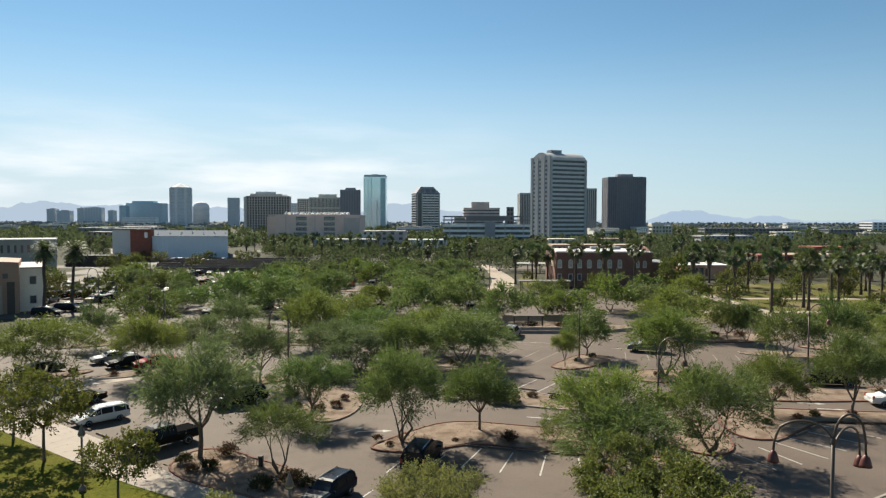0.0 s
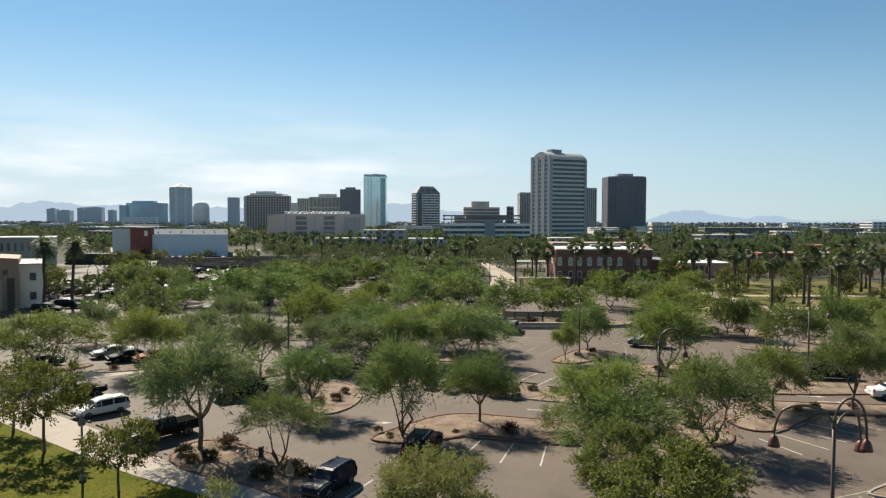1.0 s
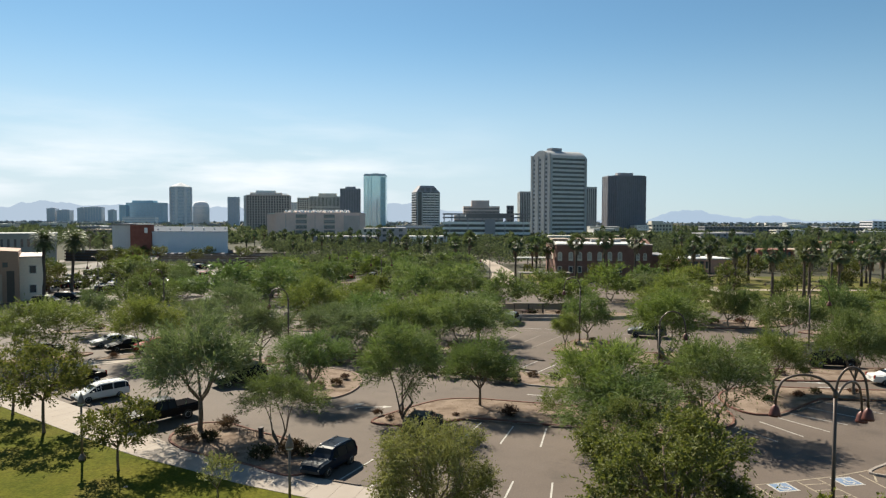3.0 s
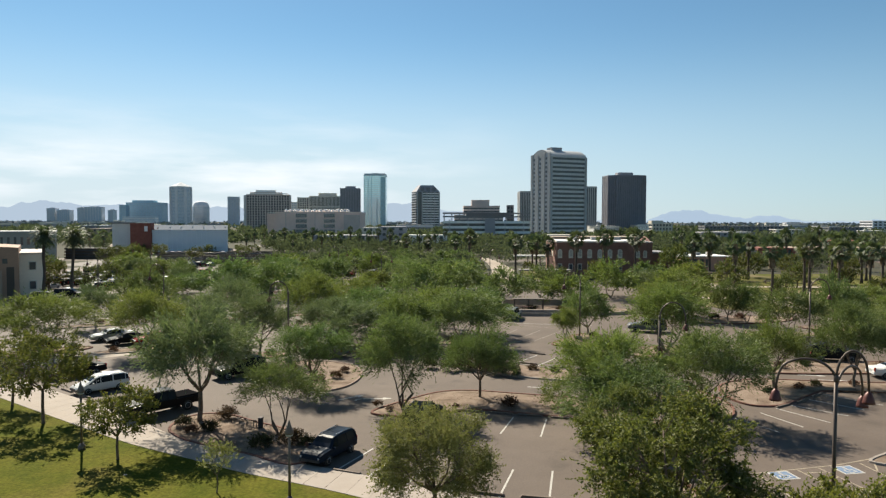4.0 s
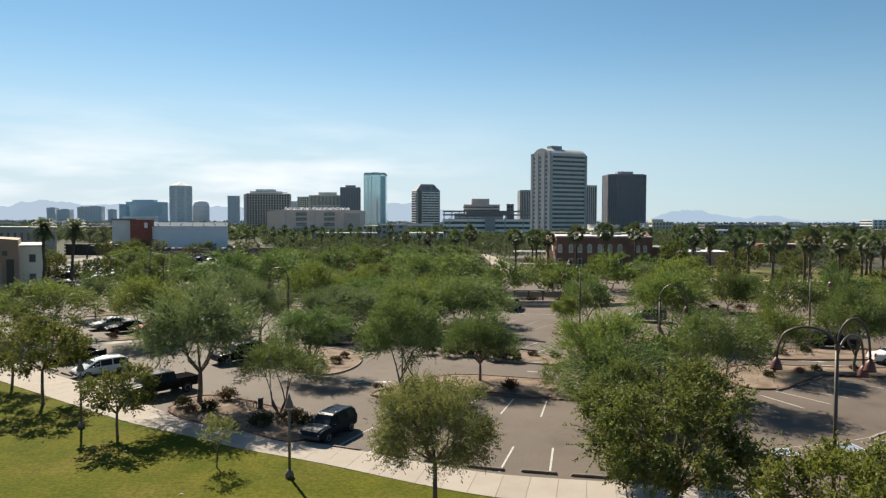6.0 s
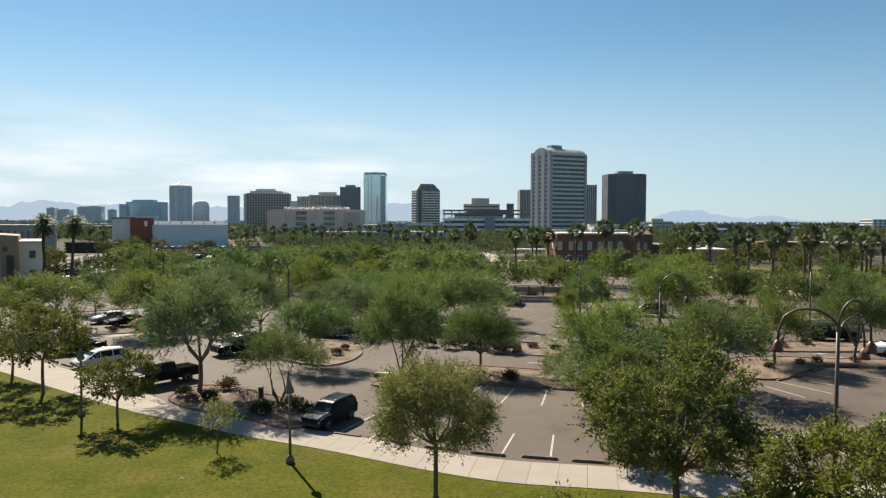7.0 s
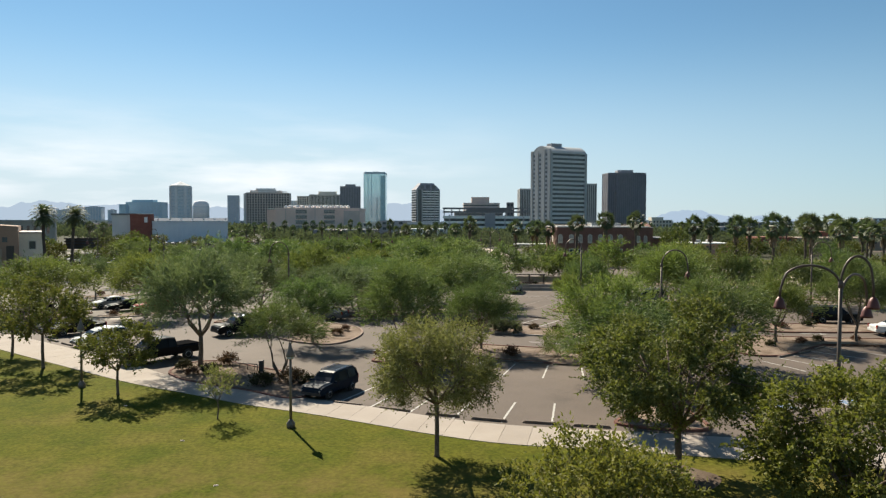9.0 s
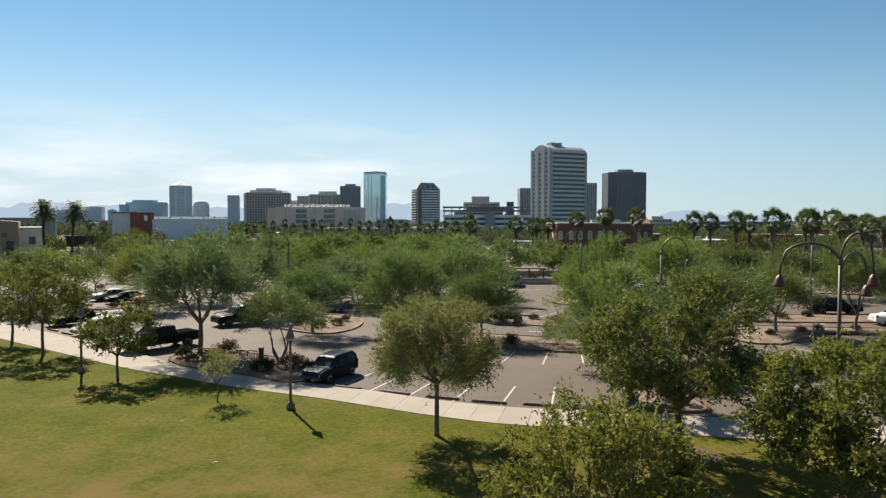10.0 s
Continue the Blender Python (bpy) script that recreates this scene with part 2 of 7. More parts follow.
GLASS = mat("dark_car_glass", (0.015, 0.018, 0.022), 0.13, spec=0.14, fine=0.02)
CHROME = mat("chrome_trim", (0.6, 0.6, 0.6), 0.2, 1.0, fine=0.03)
LIGHT = mat("headlight_lens", (0.40, 0.41, 0.43), 0.3, spec=0.3, fine=0.03)
TAIL = mat("red_tail_lens", (0.22, 0.015, 0.012), 0.2, spec=0.7, fine=0.03)
BLACKTRIM = mat("black_plastic", (0.018, 0.018, 0.02), 0.6, fine=0.1)
# matt black without gloss, for the shaded inside of an open pickup bed
OPEN_BED = mat("open_bed_black", (0.012, 0.012, 0.013), 1.0, fine=0.15, spec=0.0)
def paint(name, col, rough=0.34, metal=0.0):
    return mat(name, col, max(rough, 0.36), metal, fine=0.04, bump_scale=2, spec=0.05)
CAR_NAVY, CAR_WHITE, CAR_BLACK, CAR_SILVER = paint("navy_car_paint", (0.009, 0.017, 0.030)), paint("white_car_paint", (0.58, 0.58, 0.57), 0.25, 0), paint("black_car_paint", (0.012, 0.012, 0.013)), paint("silver_car_paint", (0.30, 0.31, 0.32), 0.25, 0.2)
CAR_GREY, CAR_RED, CAR_TAN, CAR_BLUE = paint("grey_car_paint", (0.12, 0.125, 0.13)), paint("red_car_paint", (0.22, 0.02, 0.018)), paint("tan_car_paint", (0.26, 0.23, 0.185), 0.25, 0.1), paint("blue_car_paint", (0.03, 0.07, 0.17))
# ---------- builders ----------
class Geo:
    """Gathers vertices and faces for one mesh."""
    def __init__(self):
        self.v, self.f, self.s = [], [], []

    def add(self, verts, faces, smooth=False):
        k = len(self.v)
        self.v += [tuple(p) for p in verts]
        self.f += [tuple(i + k for i in q) for q in faces]
        self.s += [smooth] * len(faces)
        return self

    def box(self, c, s, rz=0.0, taper=1.0):
        """A box with centre c and sizes s, turned rz degrees, its top scaled by taper."""
        ca, sa = math.cos(radians(rz)), math.sin(radians(rz))
        pts = []
        for z in (-1, 1):
            k = taper if z > 0 else 1.0
            for x, y in ((-1, -1), (1, -1), (1, 1), (-1, 1)):
                px, py = x * s[0] / 2 * k, y * s[1] / 2 * k
                pts.append((c[0] + px * ca - py * sa, c[1] + px * sa + py * ca, c[2] + z * s[2] / 2))
        return self.add(pts, [(3, 2, 1, 0), (4, 5, 6, 7), (0, 1, 5, 4), (1, 2, 6, 5), (2, 3, 7, 6), (3, 0, 4, 7)])

    def tube(self, pts, radii, n=6, cap=True):
        """A round tube along pts."""
        rings, pts = [], [Vector(p) for p in pts]
        for i, p in enumerate(pts):
            d = (pts[min(i + 1, len(pts) - 1)] - pts[max(i - 1, 0)]).normalized()
            a = d.cross(Vector((0, 1, 0)) if abs(d.y) < 0.9 else Vector((1, 0, 0))).normalized()
            b = d.cross(a)
            rings.append([p + radii[i] * (math.cos(math.tau * k / n) * a + math.sin(math.tau * k / n) * b) for k in range(n)])
        faces = []
        for i in range(len(pts) - 1):
            faces += [(i * n + k, i * n + (k + 1) % n, (i + 1) * n + (k + 1) % n, (i + 1) * n + k) for k in range(n)]
        if cap:
            faces += [tuple(range(n))[::-1], tuple((len(pts) - 1) * n + k for k in range(n))]
        return self.add([q for r in rings for q in r], faces, True)

    def spin(self, profile, c=(0, 0, 0), n=12, sx=1.0, sy=1.0):
        """A body of revolution from (radius, height) pairs."""
        pts = [(c[0] + r * sx * math.cos(math.tau * k / n), c[1] + r * sy * math.sin(math.tau * k / n), c[2] + z) for r, z in profile for k in range(n)]
        faces = [(i * n + k, i * n + (k + 1) % n, (i + 1) * n + (k + 1) % n, (i + 1) * n + k) for i in range(len(profile) - 1) for k in range(n)]
        faces += [tuple(range(n))[::-1], tuple((len(profile) - 1) * n + k for k in range(n))]
        return self.add(pts, faces, True)

    def prism(self, poly, z0, z1):
        """An upright slab over a plan outline."""
        a = sum(p[0] * q[1] - q[0] * p[1] for p, q in zip(poly, [*poly[1:], poly[0]]))
        poly = poly if a > 0 else poly[::-1]
        n = len(poly)
        return self.add([(*p, z0) for p in poly] + [(*p, z1) for p in poly],
                        [tuple(range(n))[::-1], tuple(range(n, 2 * n))] + [(i, (i + 1) % n, n + (i + 1) % n, n + i) for i in range(n)])

    def mesh(self, name):
        me = bpy.data.meshes.new(name)
        me.from_pydata(self.v, [], self.f)
        me.polygons.foreach_set("use_smooth", self.s)
        me.update()
        return me


def link(name, data, material, parent=None, label=""):
    ob = new(name, data)
    if material and data and not data.materials:
        data.materials.append(material)
    elif material and data and data.materials[0] != material:
        ob.material_slots[0].link = "OBJECT"
        ob.material_slots[0].material = material
    if parent:
        ob.parent = parent
    if label:
        ob["label"] = label
    return ob


def part(name, geo, material, parent, label=""):
    return link(name, geo.mesh(name) if isinstance(geo, Geo) else geo, material, parent, label)


def thing(name, m, label, category, group="", kind=""):
    ob = new(name)
    ob.matrix_world = m
    return tagged(ob, label, category, group, kind)


def structure(name, geo, material, label, category="ground"):
    return tagged(link(name, geo.mesh(name), material), label, category, kind="structure")


def smooth_line(pts, n=6, closed=False):
    """A rounded line through plan points."""
    P, out, k = [Vector(p) for p in pts], [], len(pts)
    for i in range(k if closed else k - 1):
        a, b, c, d = (P[(i - 1) % k], P[i], P[(i + 1) % k], P[(i + 2) % k]) if closed else (P[max(i - 1, 0)], P[i], P[i + 1], P[min(i + 2, k - 1)])
        for j in range(n):
            t = j / n
            out.append(0.5 * ((2 * b) + (c - a) * t + (2 * a - 5 * b + 4 * c - d) * t * t + (3 * b - a - 3 * c + d) * t ** 3))
    if not closed:
        out.append(P[-1])
    return [tuple(p) for p in out]


def leaves(pos, along, side, length, width):
    """One mesh of many rhombic leaves: arrays of places, directions and half-sides."""
    n = len(pos)
    length, width = length[:, None], width[:, None]
    v = np.stack([pos, pos + along * length * 0.45 + side * width * 0.5, pos + along * length, pos + along * length * 0.45 - side * width * 0.5], 1).reshape(-1, 3)
    me = bpy.data.meshes.new("crown")
    me.vertices.add(4 * n); me.loops.add(4 * n); me.polygons.add(n)
    me.vertices.foreach_set("co", v.astype(np.float32).ravel())
    me.loops.foreach_set("vertex_index", np.arange(4 * n, dtype=np.int32))
    me.polygons.foreach_set("loop_start", np.arange(0, 4 * n, 4, dtype=np.int32))
    me.update(calc_edges=True)
    return me


def unit(a):
    return a / np.maximum(np.linalg.norm(a, axis=-1, keepdims=True), 1e-6)


def crown_leaves(rng, clumps, centre, strands, per, reach, length, width, up=0.35, droop=0.0, out=1.0, ruffle=0.75):
    """Leafy strands that spring from clumps, away from the crown's middle, with leaves along them."""
    pos, along = [], []
    for c in clumps:
        c = np.array(c)
        away = unit(c - np.array(centre))
        d = unit(rng.normal(size=(strands, 3)) * 0.75 + out * away + (0, 0, up))
        L = reach * rng.uniform(0.55, 1.25, strands)
        t = rng.uniform(0.05, 1.0, (strands, per))
        start = c + rng.normal(size=(strands, 3)) * reach * 0.28
        p = start[:, None] + d[:, None] * (L[:, None] * t)[..., None]
        p[..., 2] -= droop * (t * L[:, None]) ** 2
        q = unit(d[:, None] * 0.9 + rng.normal(size=(strands, per, 3)) * ruffle + (0, 0, -droop * 0.6))
        pos.append(p.reshape(-1, 3)); along.append(q.reshape(-1, 3))
    pos, along = np.concatenate(pos), np.concatenate(along)
    side = unit(np.cross(along, rng.normal(size=along.shape)))
    n = len(pos)
    return leaves(pos, along, side, length * rng.uniform(0.6, 1.3, n), width * rng.uniform(0.7, 1.3, n))


def tree_meshes(seed, h, w, stems=1, fork=0.22, limbs=6, clumps=40, strands=14, per=10, reach=1.0, length=0.26, width=0.07, flat=0.62, up=0.35, droop=0.0, base=0.30, trunk_r=0.13, low=0.0, ruffle=0.75, belly=0.9):
    """Trunk and crown meshes for a tree of height h and crown width w. base: where the crown begins, as a share of h."""
    rng = np.random.default_rng(seed)
    g, R, zb = Geo(), w / 2, base * h
    zc = zb + (h - zb) * (0.42 - low)
    # clumps sit in a dome, denser towards its skin
    pts = []
    while len(pts) < clumps:
        p = rng.uniform(-1, 1, 3)
        r = np.linalg.norm(p)
        if not 0.45 < r < 1.0 or (r < 0.72 and rng.random() < 0.45):
            continue
        k = 1 + 0.16 * math.sin(3.1 * p[0] + seed) * math.cos(2.7 * p[1] - seed)
        x, y = p[0] * (R - reach * 0.45) * k, p[1] * (R - reach * 0.45) * k
        z = zc + p[2] * ((h - zc - reach * 0.35) if p[2] > 0 else (zc - zb) * belly)
        pts.append((x, y, z))
    forks = []
    for s in range(stems):
        a = math.tau * (s + rng.uniform(-0.2, 0.2)) / stems + seed
        lean = 0.0 if stems == 1 else rng.uniform(0.25, 0.6)
        top = Vector((math.cos(a) * lean * h * 0.22, math.sin(a) * lean * h * 0.22, fork * h * rng.uniform(0.9, 1.25)))
        foot = Vector((math.cos(a), math.sin(a), 0)) * (0.0 if stems == 1 else 0.08)
        mid = foot.lerp(top, 0.5) + Vector(rng.normal(size=3) * (0.04, 0.04, 0))
        r = trunk_r * (1.0 if stems == 1 else 0.72)
        g.tube([foot - Vector((0, 0, 0.05)), foot + Vector((0, 0, 0.12)), mid, top], [r * 1.5, r * 1.1, r, r * 0.88], 8)
        forks.append((top, r * 0.85))
    ends = []
    for k in range(limbs):
        f, r = forks[k % len(forks)]
        a = math.tau * k / limbs + rng.uniform(-0.3, 0.3)
        rad = R * rng.uniform(0.32, 0.62)
        end = Vector((math.cos(a) * rad, math.sin(a) * rad, zc + (h - zc) * rng.uniform(-0.1, 0.45)))
        m = f.lerp(end, 0.5) + Vector((rng.normal() * 0.12, rng.normal() * 0.12, -0.10 * (end - f).length + rng.normal() * 0.08))
        g.tube([f - Vector((0, 0, 0.08)), m, end], [r * 0.75, r * 0.5, r * 0.24], 6)
        ends.append((m, end, r * 0.3))
    for p in pts:
        m, end, r = min(ends, key=lambda e: (Vector(p) - e[1]).length)
        s = m.lerp(end, rng.uniform(0.45, 1.0))
        q = s.lerp(Vector(p), 0.55) + Vector(rng.normal(size=3) * 0.1)
        g.tube([s, q, p], [r * 0.6, r * 0.42, r * 0.12], 4, False)
    crown = crown_leaves(rng, pts, (0, 0, zb + (h - zb) * 0.15), strands, per, reach, length, width, up, droop, ruffle=ruffle)
    return g.mesh("trunk"), crown


def feathery_tree(seed, h, w, stems=2, fork=0.18, pads=13, clumps=7, strands=16, per=9, reach=1.0, length=0.34, width=0.042, base=0.36, trunk_r=0.13, crest=0.8, ruffle=0.34):
    """A desert tree: low-forking stems, limbs that fan out, and a broken umbrella of leafy pads with sprays that rise and hang over."""
    rng = np.random.default_rng(seed)
    g, R, zb = Geo(), w / 2, base * h
    turn, sx, sy = rng.uniform(0, math.tau), rng.uniform(0.9, 1.1), rng.uniform(0.9, 1.1)
    forks = []
    for s in range(stems):
        a = turn + math.tau * (s + rng.uniform(-0.2, 0.2)) / stems
        lean = rng.uniform(0.05, 0.12) if stems == 1 else rng.uniform(0.35, 0.8)
        top = Vector((math.cos(a) * lean * h * 0.2, math.sin(a) * lean * h * 0.2, fork * h * rng.uniform(0.9, 1.3)))
        foot = Vector((math.cos(a), math.sin(a), 0)) * (0.0 if stems == 1 else 0.09)
        r = trunk_r * (1.0 if stems == 1 else 0.70)
        mid = foot.lerp(top, 0.5) + Vector((rng.normal() * 0.07, rng.normal() * 0.07, 0))
        g.tube([foot - Vector((0, 0, 0.05)), foot + Vector((0, 0, 0.12)), mid, top], [r * 1.5, r * 1.12, r, r * 0.86], 8)
        forks.append((top, r * 0.8))
    mains = []
    for i in range(5):
        f, r = forks[i % len(forks)]
        a = turn + math.tau * i / 5 + rng.normal() * 0.25
        e = Vector((math.cos(a) * R * rng.uniform(0.22, 0.36), math.sin(a) * R * rng.uniform(0.22, 0.36), zb + (h - zb) * rng.uniform(0.18, 0.4)))
        m = f.lerp(e, 0.5) + Vector((rng.normal() * 0.1, rng.normal() * 0.1, -0.06 * (e - f).length))
        g.tube([f - Vector((0, 0, 0.06)), m, e], [r * 0.85, r * 0.62, r * 0.42], 6, False)
        mains.append((e, r * 0.5))
    pos, along = [], []
    for i in range(pads):
        under = i % 3 == 2
        f = (i + 0.5) / pads
        a = turn + i * 2.39996 + rng.normal() * 0.22
        r = (R - reach * 0.5) * min(1.0, math.sqrt(f) * rng.uniform(0.9, 1.08)) * (0.9 if under else 1.0)
        q = r / R
        z = zb + (h - zb) * (crest - 0.55 * q ** 2.2 + rng.normal() * 0.06 - (0.36 * (1 - 0.6 * q) if under else 0.0))
        c = np.array((math.cos(a) * r * sx, math.sin(a) * r * sy, min(z, h - reach * 0.45)))
        pr = R * rng.uniform(0.26, 0.38)
        t, tr = min(mains, key=lambda e: (Vector(c) - e[0]).length)
        bend = t.lerp(Vector(c), 0.5) + Vector((rng.normal() * 0.12, rng.normal() * 0.12, -0.05 * (Vector(c) - t).length))
        tip = Vector(c) - Vector((0, 0, pr * 0.35))
        g.tube([t - Vector((0, 0, 0.04)), bend, tip], [tr * 0.75, tr * 0.5, tr * 0.25], 5, False)
        out = np.array((math.cos(a), math.sin(a), 0.0)) * q
        for k in range(clumps):
            d = unit(rng.normal(size=3) + (0, 0, 0.1))
            p = c + d * (pr, pr, pr * 0.75) * rng.uniform(0.35, 1.0)
            g.tube([bend.lerp(tip, rng.uniform(0.6, 1.0)), Vector(p)], [tr * 0.13, tr * 0.05], 3, False)
            v = unit(rng.normal(size=(strands, 3)) * 0.5 + d * (0.55, 0.55, 0.3) + out * 0.9 + (0, 0, 0.65 - 0.3 * q))
            L = reach * rng.uniform(0.5, 1.25, strands)
            u = rng.uniform(0.0, 1.0, (strands, per))
            hang = rng.uniform(0.0, 0.36, (strands, 1)) * (0.15 + q)
            start = p + rng.normal(size=(strands, 3)) * reach * 0.16
            w3 = start[:, None] + v[:, None] * (L[:, None] * u)[..., None]
            w3[..., 2] -= hang * (u * L[:, None]) ** 2
            dirn = np.broadcast_to(v[:, None], w3.shape).copy()
            dirn[..., 2] -= 2 * hang * u * L[:, None]
            pos.append(w3.reshape(-1, 3))
            along.append(unit(unit(dirn) + rng.normal(size=w3.shape) * ruffle).reshape(-1, 3))
    pos, along = np.concatenate(pos), np.concatenate(along)
    q = np.hypot(pos[:, 0], pos[:, 1]) / R       # the crown's underside arches up towards the stems
    keep = pos[:, 2] > np.maximum(0.4, zb + (h - zb) * 0.26 * (1 - np.minimum(q, 1.0) ** 2) + rng.normal(size=len(pos)) * 0.12)
    pos, along = pos[keep], along[keep]
    side = unit(np.cross(along, rng.normal(size=along.shape)))
    n = len(pos)
    return g.mesh("trunk"), leaves(pos, along, side, length * rng.uniform(0.6, 1.3, n), width * rng.uniform(0.7, 1.3, n))


def plant_tree(name, meshes, x, y, turn, sxy, sz, bark, leaf, label, category="tree", group="", z=0.0):
    ob = thing(name, Matrix.Translation((x, y, z)) @ pose(0, 0, 0, 0, 0, turn) @ Matrix.Diagonal((sxy, sxy, sz, 1)), label, category, group)
    link("trunk", meshes[0], bark, ob)
    link("crown", meshes[1], leaf, ob)
    return ob
# ---------- ground ----------
def dry_towards(m, y_dry, y_green, colour):
    """The lawn thins to dry straw towards its near side, in ragged patches."""
    n, l = m.node_tree.nodes, m.node_tree.links
    b = n["Principled BSDF"]
    src = b.inputs["Base Color"].links[0].from_socket
    geo, sep, ns = n.new("ShaderNodeNewGeometry"), n.new("ShaderNodeSeparateXYZ"), n.new("ShaderNodeTexNoise")
    l.new(geo.outputs["Position"], sep.inputs["Vector"])
    ns.inputs["Scale"].default_value, ns.inputs["Detail"].default_value, ns.inputs["Roughness"].default_value = 0.35, 6, 0.65
    l.new(geo.outputs["Position"], ns.inputs["Vector"])
    r1, r2 = n.new("ShaderNodeMapRange"), n.new("ShaderNodeMapRange")
    r1.inputs["From Min"].default_value, r1.inputs["From Max"].default_value = y_green, y_dry
    l.new(sep.outputs["Y"], r1.inputs["Value"])
    r2.inputs["From Min"].default_value, r2.inputs["From Max"].default_value = 0.36, 0.66
    l.new(ns.outputs["Fac"], r2.inputs["Value"])
    x = n.new("ShaderNodeMath"); x.operation = "MULTIPLY"
    l.new(r1.outputs["Result"], x.inputs[0]); l.new(r2.outputs["Result"], x.inputs[1])
    mx = n.new("ShaderNodeMixRGB")
    mx.inputs["Color2"].default_value = (*colour, 1)
    l.new(x.outputs[0], mx.inputs["Fac"]); l.new(src, mx.inputs["Color1"]); l.new(mx.outputs["Color"], b.inputs["Base Color"])


dry_towards(LAWN, 23.5, 31.0, (0.145, 0.100, 0.040))

def sheet(x0, x1, y0, y1, z, step=None):
    g = Geo()
    return g.add([(x0, y0, z), (x1, y0, z), (x1, y1, z), (x0, y1, z)], [(0, 1, 2, 3)])

structure("ground", sheet(-7000, 7000, -2000, 7000, -0.02), DIRT, "dry tan ground with patchy green reaching the horizon")

WALK_NEAR = smooth_line([(-64, 77), (-46, 63.5), (-35.7, 55.6), (-26.0, 48.5), (-20.1, 44.3), (-15.5, 41.7), (-11.2, 39.2), (-6.9, 37.2), (-3.7, 35.5), (-0.7, 33.9), (3.0, 32.4), (8.2, 31.5), (14, 30.2), (24, 28.5), (40, 27)], 6)
WALK_FAR = smooth_line([(-62, 79.5), (-43.5, 66), (-33.6, 58.6), (-24.0, 51.4), (-18.3, 46.3), (-14.0, 43.6), (-10.2, 41.5), (-6.4, 39.9), (-3.2, 38.3), (-0.2, 36.7), (3.3, 35.4), (8.4, 34.5), (14.2, 33.4), (24.3, 31.8), (40.2, 30.4)], 6)
lot = Geo().prism([*WALK_FAR, (74, 34), (80, 60), (72, 98), (46, 112), (38, 160), (9, 176), (-62, 182), (-66, 122)], -0.01, 0.02)
parking_lot = structure("parking_lot", lot, ASPHALT, "sun-worn taupe asphalt of a large car park", "car park")
lawn = Geo()
_lw = [(-64, -20), *WALK_NEAR, (40, -20)]
lawn.prism(_lw, -0.01, 0.06)
structure("lawn", lawn, LAWN, "mown green lawn with dry yellow patches", "lawn")

structure("road_far", sheet(-110, -62, 118, 240, 0.0), ASPHALT, "grey asphalt of the overflow car park", "road")
structure("road_cross", sheet(-260, 260, 242, 256, 0.01), ASPHALT, "grey asphalt street beyond the park", "road")
structure("road_avenue", sheet(-104, -97, 292, 620, 0.012), ASPHALT, "grey street leading away", "road")
structure("plaza", Geo().prism(smooth_line([(9.7, 158), (16, 164), (18.5, 180), (20.5, 200), (19.5, 232), (17, 264), (14.5, 264), (14.8, 225), (13.4, 190)], 5, True), -0.01, 0.025), PLAZA, "pale tan paved promenade", "pavement")
structure("park_lawn", Geo().prism([(46, 113), (72, 99), (112, 104), (116, 190), (62, 186), (40, 150)], -0.01, 0.03), PARK_GRASS, "irrigated park lawn under palms", "lawn")
structure("hall_lawn", Geo().prism(smooth_line([(21.5, 172), (27, 172), (27.5, 205), (22.5, 205)], 4, True), -0.01, 0.03), PARK_GRASS, "bright lawn beside the brick hall", "lawn")
for i, (x0, x1, y0, y1) in enumerate(((48, 112, 128, 131), (62, 110, 150, 152.5), (58, 62, 112, 170))):
    structure(f"park_path_{i + 1}", sheet(x0, x1, y0, y1, 0.036 + 0.004 * i), PLAZA, "pale concrete path across the park lawn", "pavement")


def island(pts, label, rim=CURB_RED, closed_n=5, height=0.15):
    """A planting bed: a raised kerb ring round a gravel fill."""
    line = smooth_line(pts, closed_n, True)
    a = sum(p[0] * q[1] - q[0] * p[1] for p, q in zip(line, [*line[1:], line[0]]))
    line = line if a > 0 else line[::-1]
    n = len(line)
    inner = []
    for i, p in enumerate(line):
        d = (Vector(line[(i + 1) % n]) - Vector(line[i - 1])).normalized()
        inner.append((p[0] - d.y * 0.2, p[1] + d.x * 0.2))
    ob = tagged(new("planting_island"), label, "planting bed", "planting islands", "structure")
    g = Geo()
    g.add([(*p, 0.0) for p in line] + [(p[0] + (q[0] - p[0]) * 0.12, p[1] + (q[1] - p[1]) * 0.12, height) for p, q in zip(line, inner)] + [(*q, height) for q in inner] + [(*q, 0.0) for q in inner],
          [(k * n + i, k * n + (i + 1) % n, (k + 1) * n + (i + 1) % n, (k + 1) * n + i) for k in range(3) for i in range(n)])
    part("curb", g, rim, ob)
    c = Vector((sum(p[0] for p in inner) / n, sum(p[1] for p in inner) / n))
    f = Geo()
    f.add([(*q, height - 0.05) for q in inner] + [(c.x + (q[0] - c.x) * 0.55, c.y + (q[1] - c.y) * 0.55, height + 0.04) for q in inner] + [(*c, height + 0.07)],
          [(i, (i + 1) % n, n + (i + 1) % n, n + i) for i in range(n)] + [(n + i, n + (i + 1) % n, 2 * n) for i in range(n)], True)
    part("gravel_fill", f, GRAVEL, ob)
    return ob


def oval(x, y, a, b, turn=0.0):
    c, s = math.cos(radians(turn)), math.sin(radians(turn))
    return [(x + a * math.cos(k * math.tau / 8) * c - b * math.sin(k * math.tau / 8) * s, y + a * math.cos(k * math.tau / 8) * s + b * math.sin(k * math.tau / 8) * c) for k in range(8)]


